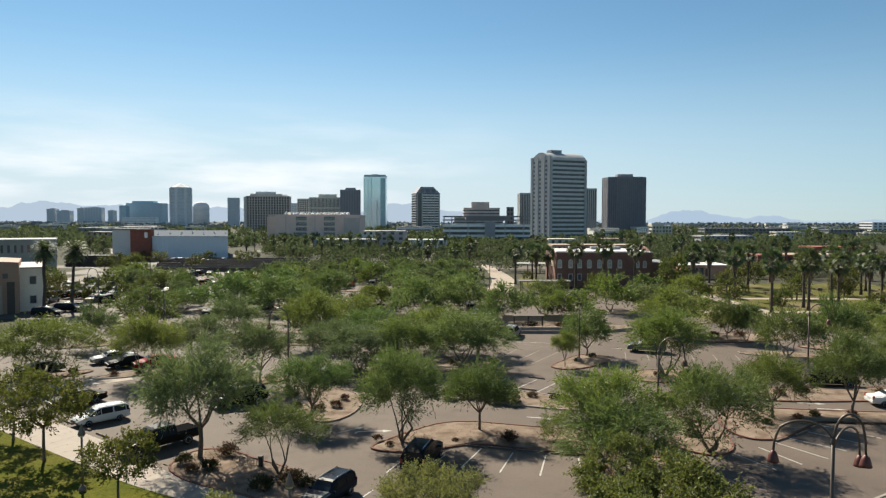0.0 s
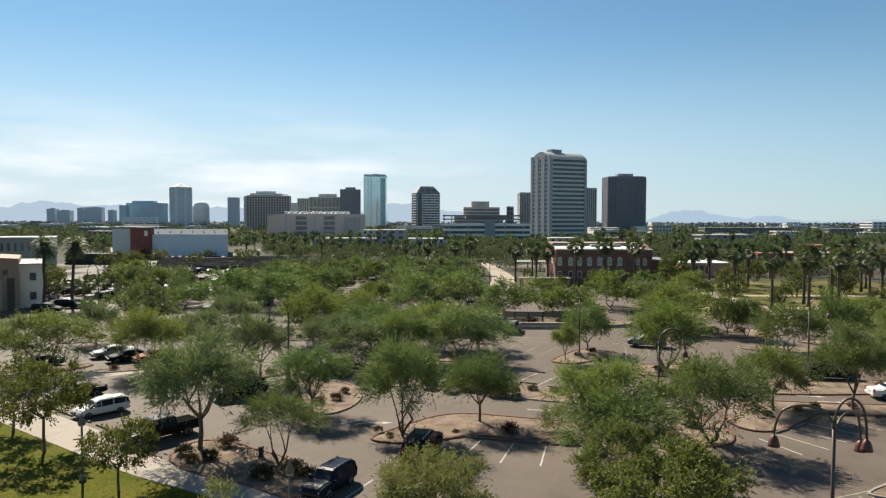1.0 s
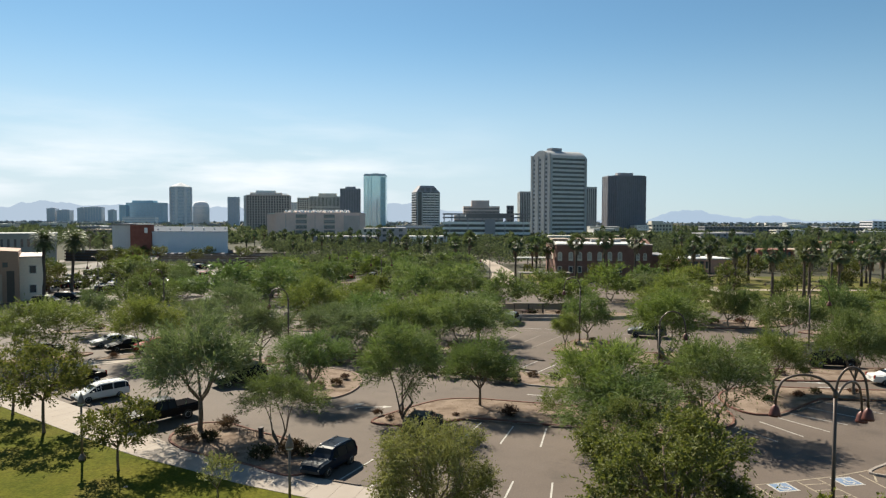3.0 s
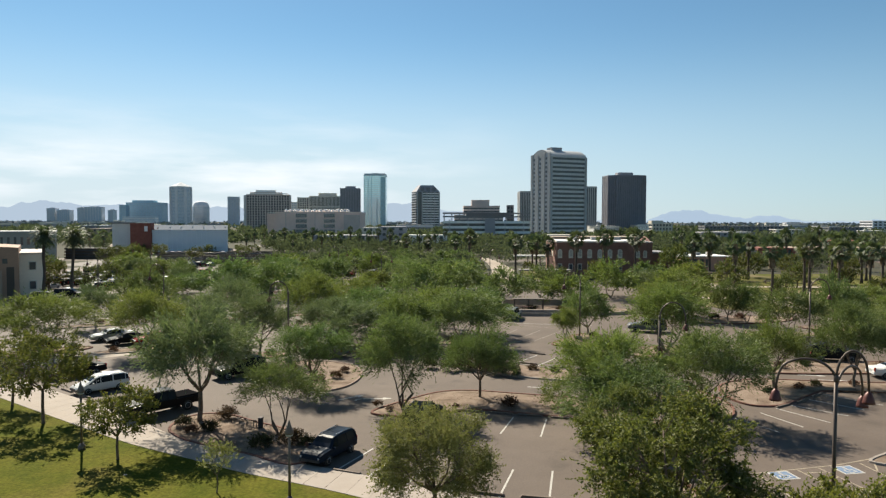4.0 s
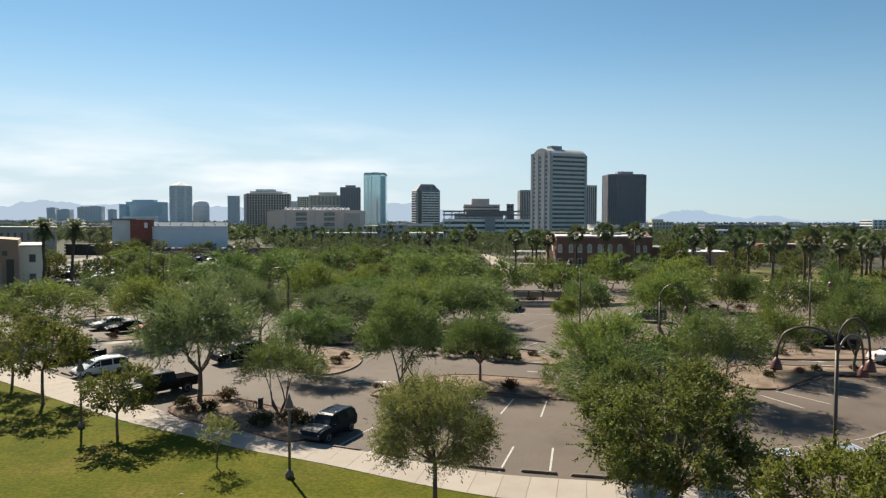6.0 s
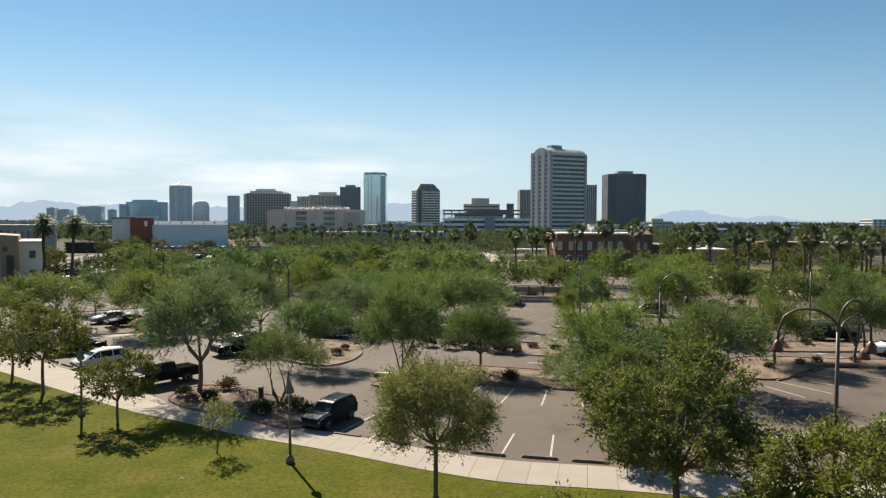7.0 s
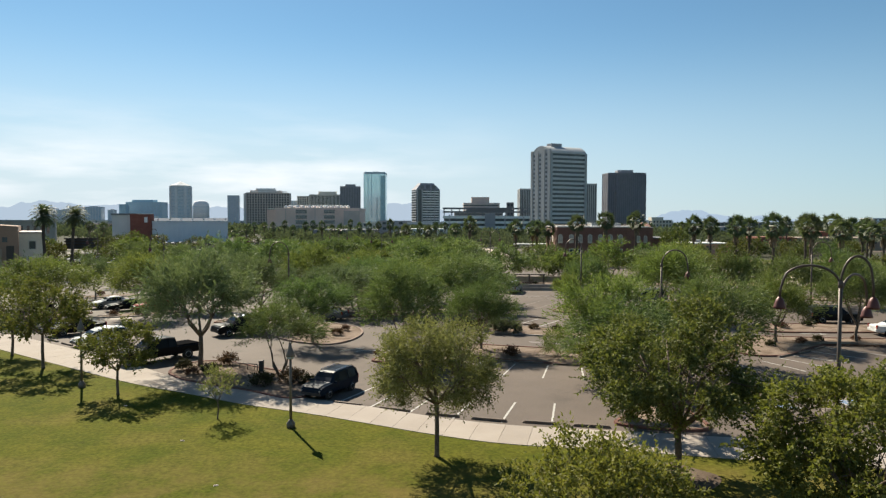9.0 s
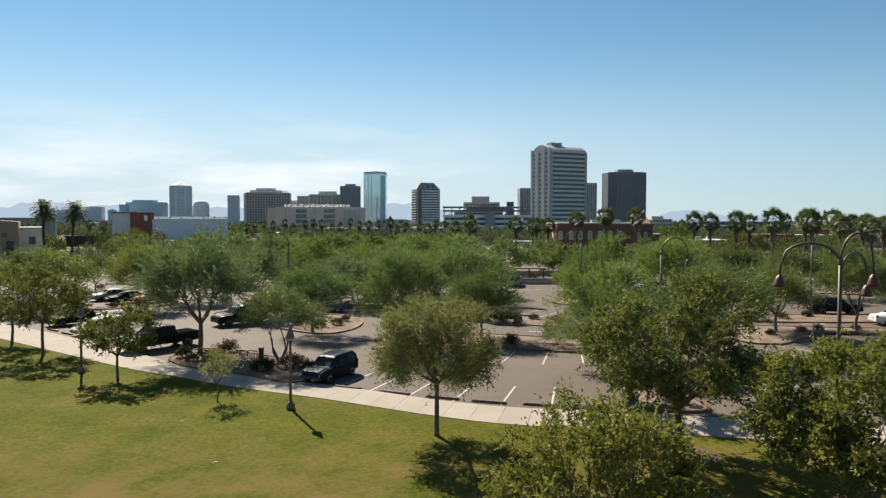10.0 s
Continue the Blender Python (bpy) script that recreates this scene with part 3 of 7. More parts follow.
island([(-5.4, 51.9), (-4.2, 50.7), (-1.5, 50.7), (2.4, 52.3), (5.5, 51.5), (9.6, 50.2), (13.5, 49.6), (15.5, 52), (14, 55), (9.6, 56.4), (5.5, 57.6), (2.3, 58.4), (-0.4, 57.8), (-3.0, 55.2)], "long curved gravel bed with a brown kerb")
island([(-10.7, 58.2), (-9.0, 58.6), (-7.8, 61.0), (-7.5, 64.4), (-8.5, 67.8), (-11.0, 69.9), (-14.2, 70.4), (-17.0, 69), (-16.2, 64.5), (-14.1, 60.5)], "rounded gravel bed with a pale red kerb", CURB_PALE_RED)
island([(-18.9, 47.4), (-17.3, 45.3), (-14.8, 43.7), (-11.9, 42.2), (-9.3, 40.5), (-8.1, 41.3), (-8.8, 44.8), (-10.9, 47.6), (-13.0, 49.0), (-15.4, 50.8), (-17.6, 51.2), (-18.9, 49.7)], "shrub bed with gravel beside the walk")
island([(8.8, 35.6), (10.6, 38.4), (11.4, 43), (11.6, 48.9), (16.4, 49.2), (15.6, 43), (13.6, 38.6), (13.2, 34.6)], "gravel bed with leaf litter under trees")
island([(0.9, 68.6), (4.0, 69.8), (6.9, 69.3), (10.2, 67.4), (12.8, 65.6), (12.5, 61.9), (7.3, 63.3), (4.1, 65.4)], "gravel bed with low shrubs", CURB)
island([(23.2, 56.4), (24.0, 53.9), (26.2, 53.7), (28.2, 55.1), (30.3, 57.0), (33.0, 58.6), (37.1, 58.0), (44, 57.2), (44, 61.4), (39.0, 61.6), (33.9, 62.1), (28.1, 62.8), (24.2, 60.4)], "curved gravel bed with shrubs and a slim tree")
island([(17.6, 52.4), (19.5, 50.0), (21.8, 51.4), (22.6, 55.6), (20.4, 60.5), (18.0, 58.0)], "gravel bed under a spreading tree")
island([(19.5, 74.6), (22.5, 72.6), (27.0, 73.2), (30.5, 76.0), (27.5, 78.6), (22.5, 78.4)], "gravel bed with shrubs and a lamp")
island([(12.6, 80.2), (15.0, 78.8), (19.5, 82.4), (20.5, 86.2), (17.5, 87.6), (14.6, 84)], "small gravel bed in the open lot")
island([(26.4, 42.2), (26.8, 40.4), (34, 38.4), (46, 38), (46, 46), (36, 46.5)], "gravel bed at the lot's corner", CURB)
island([(29, 66.5), (33, 65), (41, 65.2), (50, 66), (50, 70.5), (40, 70.5), (32, 70)], "long gravel bed with low shrubs")
island([(36, 98), (41, 96.6), (48, 98.4), (52, 102.5), (46, 104.5), (39, 103)], "gravel bed with shrubs")
island([(7.0, 106.2), (12, 104.2), (23, 104.8), (30, 108), (24, 113), (12, 114)], "raised gravel terrace with a kerb", CURB, height=0.5)
# long narrow beds between the parking rows further off
for i, (x, y, a, b, t) in enumerate(((-9.5, 76.8, 7.5, 1.5, -6), (4, 81.5, 5.5, 1.4, 8), (-20, 72.5, 4.0, 1.6, 30), (-33.5, 76.6, 5.0, 1.5, 35), (-43, 75, 4.5, 1.6, 38), (-47, 94, 6.5, 1.6, 30), (-33, 99, 8, 1.6, 12), (-14, 95, 8, 1.6, 4), (-12, 105, 14, 1.7, 2), (-40, 111, 13, 1.8, 8), (-6, 123, 17, 1.8, 1), (-44, 127, 16, 1.8, 5), (-16, 138, 20, 1.8, 0), (-20, 152, 26, 1.9, 0), (-24, 166, 30, 2.0, 0), (34, 127, 9, 1.8, 4), (39, 115, 6, 2, 10), (44, 88, 6, 2.0, -12), (55, 92, 7, 2.4, -14))):
    island(oval(x, y, a, b, t), "narrow gravel bed between parking rows", CURB if i % 2 else CURB_RED, 3)
# ---------- trees ----------
NEAR = {1: [feathery_tree(11 + k, 6.0, 6.6, stems=1, fork=0.22, pads=18, clumps=8, strands=19, per=9, reach=1.15, length=0.25, width=0.046, base=0.30, trunk_r=0.14) for k in range(3)],
        2: [feathery_tree(21 + k, 6.0, 6.6, stems=3 + k, fork=0.15, pads=19, clumps=8, strands=19, per=9, reach=1.15, length=0.25, width=0.046, base=0.27, trunk_r=0.14) for k in range(2)],
        4: [feathery_tree(36 + k, 6.0, 6.6, stems=4, fork=0.12, pads=20, clumps=8, strands=17, per=9, reach=1.15, length=0.25, width=0.048, base=0.06, trunk_r=0.14) for k in range(2)],
        3: [feathery_tree(31, 6.0, 6.6, stems=4, fork=0.20, pads=16, clumps=7, strands=17, per=9, reach=1.1, length=0.25, width=0.046, base=0.42, trunk_r=0.13, crest=0.84)]}
MID = [feathery_tree(51 + k, 6.0, 8.0, stems=s, fork=0.16, pads=20, clumps=7, strands=12, per=7, reach=1.2, length=0.36, width=0.080, base=0.14, trunk_r=0.15) for k, s in enumerate((2, 3, 1))]
FAR = [feathery_tree(61 + k, 6.0, 8.0, stems=2, fork=0.14, pads=18, clumps=6, strands=9, per=7, reach=1.25, length=0.46, width=0.115, base=0.04, trunk_r=0.15, crest=0.76) for k in range(3)]
DEEP = [feathery_tree(71 + k, 6.0, 8.0, stems=2, fork=0.12, pads=14, clumps=5, strands=9, per=6, reach=1.35, length=0.62, width=0.16, base=0.03, trunk_r=0.15, crest=0.74) for k in range(2)]
LEAVES_OF = {"Y": (LEAF_PV, "feathery yellow-green desert tree over gravel and asphalt"), "G": (LEAF_GR, "feathery green desert tree with an open umbrella crown"), "D": (LEAF_MQ, "dusky grey-green desert tree with fine drooping leaves")}


def lot_tree(x, y, h, w, leaf, stems, k):
    if y < 82:
        pool, w0 = NEAR[stems], 6.6
    else:
        pool, w0 = (MID if y < 106 else FAR if y < 143 else DEEP), 7.4
    m, label = LEAVES_OF[leaf]
    plant_tree("desert_tree", pool[k % len(pool)], x, y, (k * 97) % 360, w / w0, h / 6.0, BARK if y < 72 else BARK_GREY, m, label, "tree", "car park trees", 0.08)


LOT_TREES = [  # x, y, height, crown width, leaf, stems
    (-17.3, 49.1, 8.2, 8.0, "D", 1), (-10.9, 46.0, 4.5, 5.6, "G", 3), (-3.1, 52.8, 6.9, 6.5, "G", 2), (3.0, 55.8, 5.5, 5.2, "G", 1), (-11.2, 58.9, 5.3, 6.1, "G", 1),
    (-18.6, 70.2, 6.5, 6.3, "D", 1), (11.5, 48.9, 6.8, 7.0, "Y", 4), (12.0, 45.0, 5.0, 7.6, "G", 4), (19.7, 50.7, 6.6, 7.4, "G", 4), (28.4, 59.2, 5.5, 6.0, "Y", 1),
    (35.5, 59.6, 7.0, 5.9, "G", 1), (24.3, 75.2, 7.2, 8.9, "Y", 2), (35.1, 104.3, 6.9, 9.0, "Y", 2), (14.2, 80.0, 4.1, 2.8, "Y", 1), (18.1, 86.7, 5.6, 6.0, "G", 2),
    (2.1, 79.9, 6.4, 9.8, "G", 4), (-9.3, 77.4, 5.4, 8.4, "D", 4), (-4.4, 79.8, 5.8, 8.6, "Y", 4), (-17.6, 93.3, 6.9, 6.9, "Y", 1), (-13.0, 102.6, 5.8, 6.6, "Y", 2),
    (-43.0, 74.3, 6.6, 10.2, "Y", 4), (-32.1, 74.4, 6.5, 7.5, "Y", 2), (-28.7, 81.1, 5.5, 7.5, "D", 2), (-46.2, 91.7, 5.4, 5.2, "D", 1), (-47.6, 109.8, 6.4, 8.9, "G", 2),
    (-52.1, 137.5, 4.9, 5.6, "D", 2), (-30.3, 100.4, 5.7, 6.6, "D", 2), (-41.0, 130.7, 6.9, 11.8, "G", 2), (-29.8, 126.9, 6.7, 10.0, "G", 2),
    (-23.1, 137.1, 6.9, 9.4, "G", 2), (-4.5, 122.1, 6.9, 9.5, "G", 2), (2.4, 122.2, 6.9, 9.0, "G", 2), (-12.4, 128.0, 5.1, 7.1, "Y", 2), (10.4, 116.8, 6.3, 8.2, "G", 2),
    (17.1, 121.0, 6.3, 6.9, "G", 2), (20.8, 114.4, 5.6, 8.4, "Y", 2), (31.5, 129.5, 6.9, 8.9, "Y", 1), (38.2, 131.2, 5.0, 7.3, "D", 2), (40.7, 98.5, 5.5, 5.2, "G", 1),
    (42.6, 96.7, 5.4, 4.3, "G", 2), (42.7, 85.6, 6.0, 7.3, "G", 2), (49.7, 87.1, 7.1, 5.9, "G", 2), (46.1, 69.6, 5.3, 6.9, "G", 2), (60.5, 91.0, 4.6, 7.1, "Y", 2),
    (67.5, 110.2, 4.2, 6.6, "Y", 1),
    (-9.0, 88.0, 5.6, 8.0, "G", 2), (-1.0, 90.0, 5.6, 8.2, "Y", 2), (4.5, 87.5, 5.2, 7.6, "G", 2), (-13.5, 81.5, 5.0, 6.4, "D", 2),
]
for i, row in enumerate(LOT_TREES):
    lot_tree(*row, i)
# the rows further off, one tree every eight metres or so
rng = random.Random(5)
k = 0
for y, x0, x1 in ((113, -22, 2), (135, -34, 8), (146, -46, 6), (156, -46, 8), (166, -48, 6), (175, -50, 8), (185, -50, 10), (196, -46, 8), (206, -44, 4), (138, 42, 52), (148, 44, 56)):
    x = x0
    while x < x1:
        px, py = x + rng.uniform(-1.5, 1.5), y + rng.uniform(-2.0, 2.0)
        open_ground = any(a < px < b and c < py < d for a, b, c, d in ((-23, -11, 138, 152), (-16, 1, 106, 134), (-30, -22, 100, 119), (-48, -36, 112, 124)))
        if all((px - t[0]) ** 2 + (py - t[1]) ** 2 > 40 for t in LOT_TREES) and rng.random() < 0.84 and not open_ground:
            lot_tree(px, py, rng.uniform(4.2, 6.0), rng.uniform(6.4, 9.4), "GYGDG"[k % 5], 2, k)
            k += 1
        x += rng.uniform(7.6, 11.5)

# a loose scatter of trees over the overflow lot
rng = random.Random(12)
for i in range(13):
    y = rng.uniform(124, 205)
    x = rng.uniform(-0.45, -0.34) * y
    if all((x - t[0]) ** 2 + (y - t[1]) ** 2 > 40 for t in LOT_TREES):
        lot_tree(x, y, rng.uniform(3.6, 5.2), rng.uniform(5.0, 7.6), "GYD"[i % 3], 2, i)
lot_tree(-75.5, 172.0, 6.4, 13.0, "Y", 2, 1)

# trees on the lawn, close to the camera
ELM = tree_meshes(71, 6.7, 5.6, stems=1, fork=0.36, limbs=9, clumps=140, strands=42, per=10, reach=0.62, length=0.095, width=0.046, base=0.34, up=0.1, droop=0.22, trunk_r=0.105, low=0.04)
plant_tree("elm_tree", ELM, -0.34, 30.75, 20, 1.0, 0.955, BARK, LEAF_ELM, "round-crowned elm with olive yellow-green leaves on the lawn", z=0.05)
ASH = tree_meshes(83, 7.1, 6.9, stems=1, fork=0.30, limbs=10, clumps=62, strands=56, per=13, reach=0.72, length=0.145, width=0.066, base=0.36, up=0.05, droop=0.25, trunk_r=0.135, low=0.06)
plant_tree("ash_tree", ASH, 9.5, 28.4, 0, 1.10, 1.03, BARK, LEAF_ASH, "large dark green ash tree with uneven crown", z=0.05)
plant_tree("ash_tree", ASH, 9.9, 37.0, 130, 0.80, 0.76, BARK, LEAF_ASH, "dark green ash tree in the gravel bed by the walk", z=0.1)
ASH2 = tree_meshes(87, 5.9, 7.2, stems=2, fork=0.22, limbs=10, clumps=135, strands=30, per=12, reach=0.62, length=0.15, width=0.07, base=0.22, up=0.15, droop=0.28, trunk_r=0.13, low=0.04)
plant_tree("ash_tree", ASH2, 13.6, 22.3, 40, 1.0, 1.0, BARK, LEAF_YEL, "yellow-green leafy ash tree on the lawn", z=0.05)
ASH3 = tree_meshes(91, 4.8, 5.4, stems=1, fork=0.24, limbs=10, clumps=120, strands=27, per=10, reach=0.58, length=0.135, width=0.062, base=0.20, up=0.3, droop=0.1, trunk_r=0.11, low=0.02)
plant_tree("ash_tree", ASH3, 3.95, 18.3, 75, 1.0, 1.0, BARK, LEAF_YEL, "young bushy ash tree with upright shoots", z=0.05)
SPARSE = tree_meshes(95, 6.4, 6.0, stems=1, fork=0.32, limbs=8, clumps=66, strands=16, per=8, reach=0.66, length=0.20, width=0.095, base=0.36, up=0.1, droop=0.2, trunk_r=0.10)
plant_tree("ash_tree", SPARSE, -28.2, 48.7, 0, 1.05, 1.0, BARK, LEAF_SPARSE, "thin-crowned ash tree turning brown on the lawn", z=0.05)
plant_tree("ash_tree", SPARSE, -33.2, 53.2, 110, 0.95, 0.95, BARK, LEAF_SPARSE, "thin-crowned ash tree beside the walk", z=0.05)
SPARSE2 = tree_meshes(97, 4.5, 4.4, stems=1, fork=0.30, limbs=7, clumps=50, strands=15, per=8, reach=0.58, length=0.18, width=0.088, base=0.36, up=0.1, droop=0.2, trunk_r=0.075)
plant_tree("ash_tree", SPARSE2, -19.5, 41.4, 30, 1.0, 1.0, BARK, LEAF_SPARSE, "small ash tree with sparse browning leaves on the lawn", z=0.05)
SAPLING = tree_meshes(99, 2.9, 2.1, stems=1, fork=0.3, limbs=5, clumps=22, strands=9, per=7, reach=0.42, length=0.15, width=0.05, base=0.3, up=0.3, trunk_r=0.035)
plant_tree("sapling", SAPLING, -11.9, 36.4, 0, 1.0, 1.0, BARK, LEAF_ELM, "thin young sapling on the lawn", z=0.05)

# broad trees and leafy shade trees in the park behind
PARK = [tree_meshes(61 + k, 7.5, 8.0, stems=1, fork=0.22, limbs=7, clumps=46, strands=8, per=5, reach=1.1, length=0.58, width=0.24, base=0.18, up=0.2, trunk_r=0.2) for k in range(2)]
LEAF_PARK = leaf_mat("park_tree_leaves", (0.050, 0.068, 0.024), (0.108, 0.118, 0.044), (1.5, 1.5, 0.8), 0.3, rnd=0.25, hue=0.03)
for i, (x, y, h, w) in enumerate(((58.5, 141, 6.0, 6.5), (63, 128, 4.5, 4.2), (77, 150, 5.6, 6), (84, 146, 5, 5), (92, 158, 6, 7), (99, 150, 5.5, 6), (105, 140, 5, 5), (88, 128, 4.4, 4), (97, 122, 4.6, 5), (76, 120, 4.6, 4.6), (107, 128, 4.6, 5), (35, 158, 5.2, 5), (55, 166, 8.2, 7.0), (58, 172, 8.6, 7), (27, 158, 4, 4), (22.5, 183, 3.6, 3), (70, 168, 6, 7), (78, 176, 6.5, 8), (90, 178, 6, 7), (102, 175, 6, 7), (113, 165, 6, 7), (120, 150, 6, 7), (-75, 146, 5, 6), (-66, 152, 4.6, 5.5), (-76, 158, 4.4, 5.5), (-84, 176, 5, 6), (-68, 166, 4.6, 5), (-63, 139, 4.5, 5.5), (-80, 140, 6, 7), (-88, 152, 6, 7), (-95, 165, 6.5, 8), (-92, 205, 7, 7), (-100, 216, 5, 7), (-112, 228, 5, 6), (-88, 244, 5, 6), (-108, 262, 5, 7), (-76, 262, 4.5, 6), (-118, 250, 5, 6), (-96, 282, 4.5, 6), (-80, 290, 4, 6), (-124, 290, 5, 7), (-104, 300, 3.6, 5), (-90, 306, 3.6, 6), (-128, 306, 4, 6))):
    plant_tree("shade_tree", PARK[i % 2], x, y, i * 61, w / 8.0, h / 7.5, BARK, LEAF_PARK, "leafy shade tree with yellowing green crown", "tree", "park trees")

# ---------- palms ----------
def palm_meshes(seed, h):
    rng = np.random.default_rng(seed)
    t, s = Geo(), Geo()
    bend = rng.normal(size=2) * 0.25
    line = [(bend[0] * (z / h) ** 2, bend[1] * (z / h) ** 2, z) for z in np.linspace(-0.05, h - 0.3, 9)]
    t.tube(line, [0.42, 0.33, 0.29, 0.27, 0.26, 0.26, 0.26, 0.27, 0.30], 9)
    top = Vector((bend[0], bend[1], h - 0.3))
    for k in range(90):   # the skirt of dead fronds
        a, z = rng.uniform(0, math.tau), rng.uniform(-2.6, -0.2)
        L, r = rng.uniform(0.8, 1.5), rng.uniform(0.25, 0.55)
        o = Vector((math.cos(a), math.sin(a), 0))
        p = top + o * r + Vector((0, 0, z + 0.4))
        e = p + o * rng.uniform(0.02, 0.25) - Vector((0, 0, L))
        w = Vector((-o.y, o.x, 0)) * rng.uniform(0.08, 0.2)
        s.add([p - w * 0.4, p + w * 0.4, e + w, e - w], [(0, 1, 2, 3)])
    pos, al, sd, ln, wd = [], [], [], [], []
    for k in range(46):   # fan leaves on stalks
        a = k * 2.399 + rng.uniform(-0.2, 0.2)
        el = math.radians(85 - 150 * (k / 45) ** 0.9 + rng.uniform(-8, 8))
        d = np.array((math.cos(a) * math.cos(el), math.sin(a) * math.cos(el), math.sin(el)))
        L = rng.uniform(1.15, 1.75) * (1.0 if k < 34 else 0.8)
        hub = np.array(top) + d * L
        flat = unit(np.cross(d, (0, 0, 1)))
        roll = rng.uniform(-1.2, 1.2)
        side = unit(flat * math.cos(roll) + np.cross(d, flat) * math.sin(roll))
        pos.append(np.array(top)); al.append(d); sd.append(side); ln.append(L); wd.append(0.07)
        for q in np.linspace(-1.1, 1.1, 11):
            v = unit(d * math.cos(q) + side * math.sin(q) + np.array((0, 0, -0.22 * abs(q) - 0.10)))
            pos.append(hub); al.append(v); sd.append(unit(np.cross(v, np.cross(d, side)))); ln.append(rng.uniform(1.1, 1.5)); wd.append(0.21)
    crown = leaves(np.array(pos), np.array(al), np.array(sd), np.array(ln), np.array(wd))
    return t.mesh("trunk"), s.mesh("skirt"), crown


PALM_SETS = {h: palm_meshes(200 + h, h) for h in (6, 9, 11, 12)}


def palm(x, y, h, turn, group="park palms", girth=0.92):
    h -= 1.5
    base = min(PALM_SETS, key=lambda q: abs(q - h))
    t, s, c = PALM_SETS[base]
    ob = thing("fan_palm", Matrix.Translation((x, y, 0)) @ pose(0, 0, 0, 0, 0, turn) @ Matrix.Diagonal((girth, girth, h / base, 1)), "tall fan palm with a round crown and dry skirt", "palm", group)
    link("trunk", t, PALM_BARK, ob); link("skirt", s, THATCH, ob); link("crown", c, LEAF_PALM, ob)


for i, (x, y, h) in enumerate(((60.8, 127.5, 11.3), (71.1, 135.9, 11.6), (69.8, 131.6, 11.2), (78, 136, 10.5), (87, 140.7, 10), (92.7, 145.6, 10.2), (81.9, 145.4, 11.8), (63.6, 150.3, 11.2), (65.0, 168.4, 11), (58.5, 161.8, 11.2),
                               (32.2, 167.7, 11.7), (37.4, 161.3, 12.3), (44.8, 161.5, 12.3), (19.4, 185.2, 10.3), (25.3, 195.7, 10), (25.7, 190.4, 10.2), (27.4, 181, 10), (8.0, 213.2, 11.2), (3.9, 226.9, 9.4), 
                               (76, 172, 10.8), (97, 160, 10.4), (103, 168, 10.8), (112, 190, 11), (124, 175, 11), (118, 205, 10.6), (134, 200, 10.8), (-14, 262, 8.5), (-6, 270, 8), (12, 280, 9))):
    palm(x, y, h, i * 47)


def feather_palm(x, y, h, seed, lean):
    """A slim date palm: thin ringed trunk and long arching feather fronds."""
    rng = np.random.default_rng(seed)
    ob = thing("date_palm", pose(x, y, 0, 0, 0, seed * 50), "slim date palm with arching feathery fronds", "palm", "date palms")
    line = [(lean * max(0.0, z / h) ** 1.5, 0.1 * math.sin(z), z) for z in np.linspace(-0.05, h, 10)]
    part("trunk", Geo().tube(line, [0.40, 0.32, 0.29, 0.27, 0.26, 0.26, 0.26, 0.27, 0.30, 0.33], 9), PALM_BARK, ob)
    top = np.array((lean, line[-1][1], h))
    s = Geo()
    for k in range(40):
        a, L = rng.uniform(0, math.tau), rng.uniform(0.5, 1.3)
        o = Vector((math.cos(a), math.sin(a), 0))
        p = Vector(top) + o * 0.2 + Vector((0, 0, rng.uniform(-0.9, 0.0)))
        e, w = p + o * rng.uniform(0.1, 0.5) - Vector((0, 0, L)), Vector((-o.y, o.x, 0)) * 0.1
        s.add([p - w * 0.4, p + w * 0.4, e + w, e - w], [(0, 1, 2, 3)])
    part("skirt", s, THATCH, ob)
    pos, al, sd, ln, wd = [], [], [], [], []
    for k in range(54):
        a, el = k * 2.399, radians(80 - 125 * k / 53)
        d = np.array((math.cos(a) * math.cos(el), math.sin(a) * math.cos(el), math.sin(el)))
        p, flat = top.copy(), unit(np.cross(d, (0.01, 0, 1)))
        for q in range(7):
            v = unit(d + np.array((0, 0, -0.17 * q)))
            pos.append(p); al.append(v); sd.append(flat); ln.append(0.42); wd.append(0.12)
            for side in (-1, 1):
                for _ in range(3):
                    pos.append(p + v * rng.uniform(0, 0.38)); al.append(unit(v * 0.7 + flat * side + np.array((0, 0, -0.25)))); sd.append(v); ln.append(rng.uniform(0.5, 0.85)); wd.append(0.16)
            p = p + v * 0.38
    link("crown", leaves(np.array(pos), np.array(al), np.array(sd), np.array(ln), np.array(wd)), LEAF_PALM, ob)


feather_palm(-73.4, 126.9, 11.4, 3, -0.2)
feather_palm(-70.1, 130.1, 11.3, 4, -0.7)
rng = random.Random(9)
for i in range(24):    # palms lining the streets behind
    y = 270 + rng.uniform(-6, 120)
    x = (-0.285 + i * 0.0138) * y + rng.uniform(-1, 1)
    palm(x, y, rng.uniform(7.5, 11.0), i * 53, "street palms", 0.66)
for i in range(34):
    palm(rng.uniform(60, 260), rng.uniform(215, 420), rng.uniform(7.5, 11.5), i * 31, "street palms", 0.75)
for i in range(4):
    palm(rng.uniform(-190, -150), rng.uniform(230, 420), rng.uniform(7.5, 11.5), i * 31, "street palms")
# ---------- buildings ----------
def wall_mat(name, col, var=0.12, rough=0.85, scale=0.15):
    return mat(name, col, rough, col2=tuple(c * (1 - var) for c in col), scale=scale, fine=0.06, bump_scale=3)


def win_mat(name, col, rough=0.25):
    return mat(name, col, rough, col2=tuple(c * 1.5 for c in col), scale=0.25, spec=0.6)


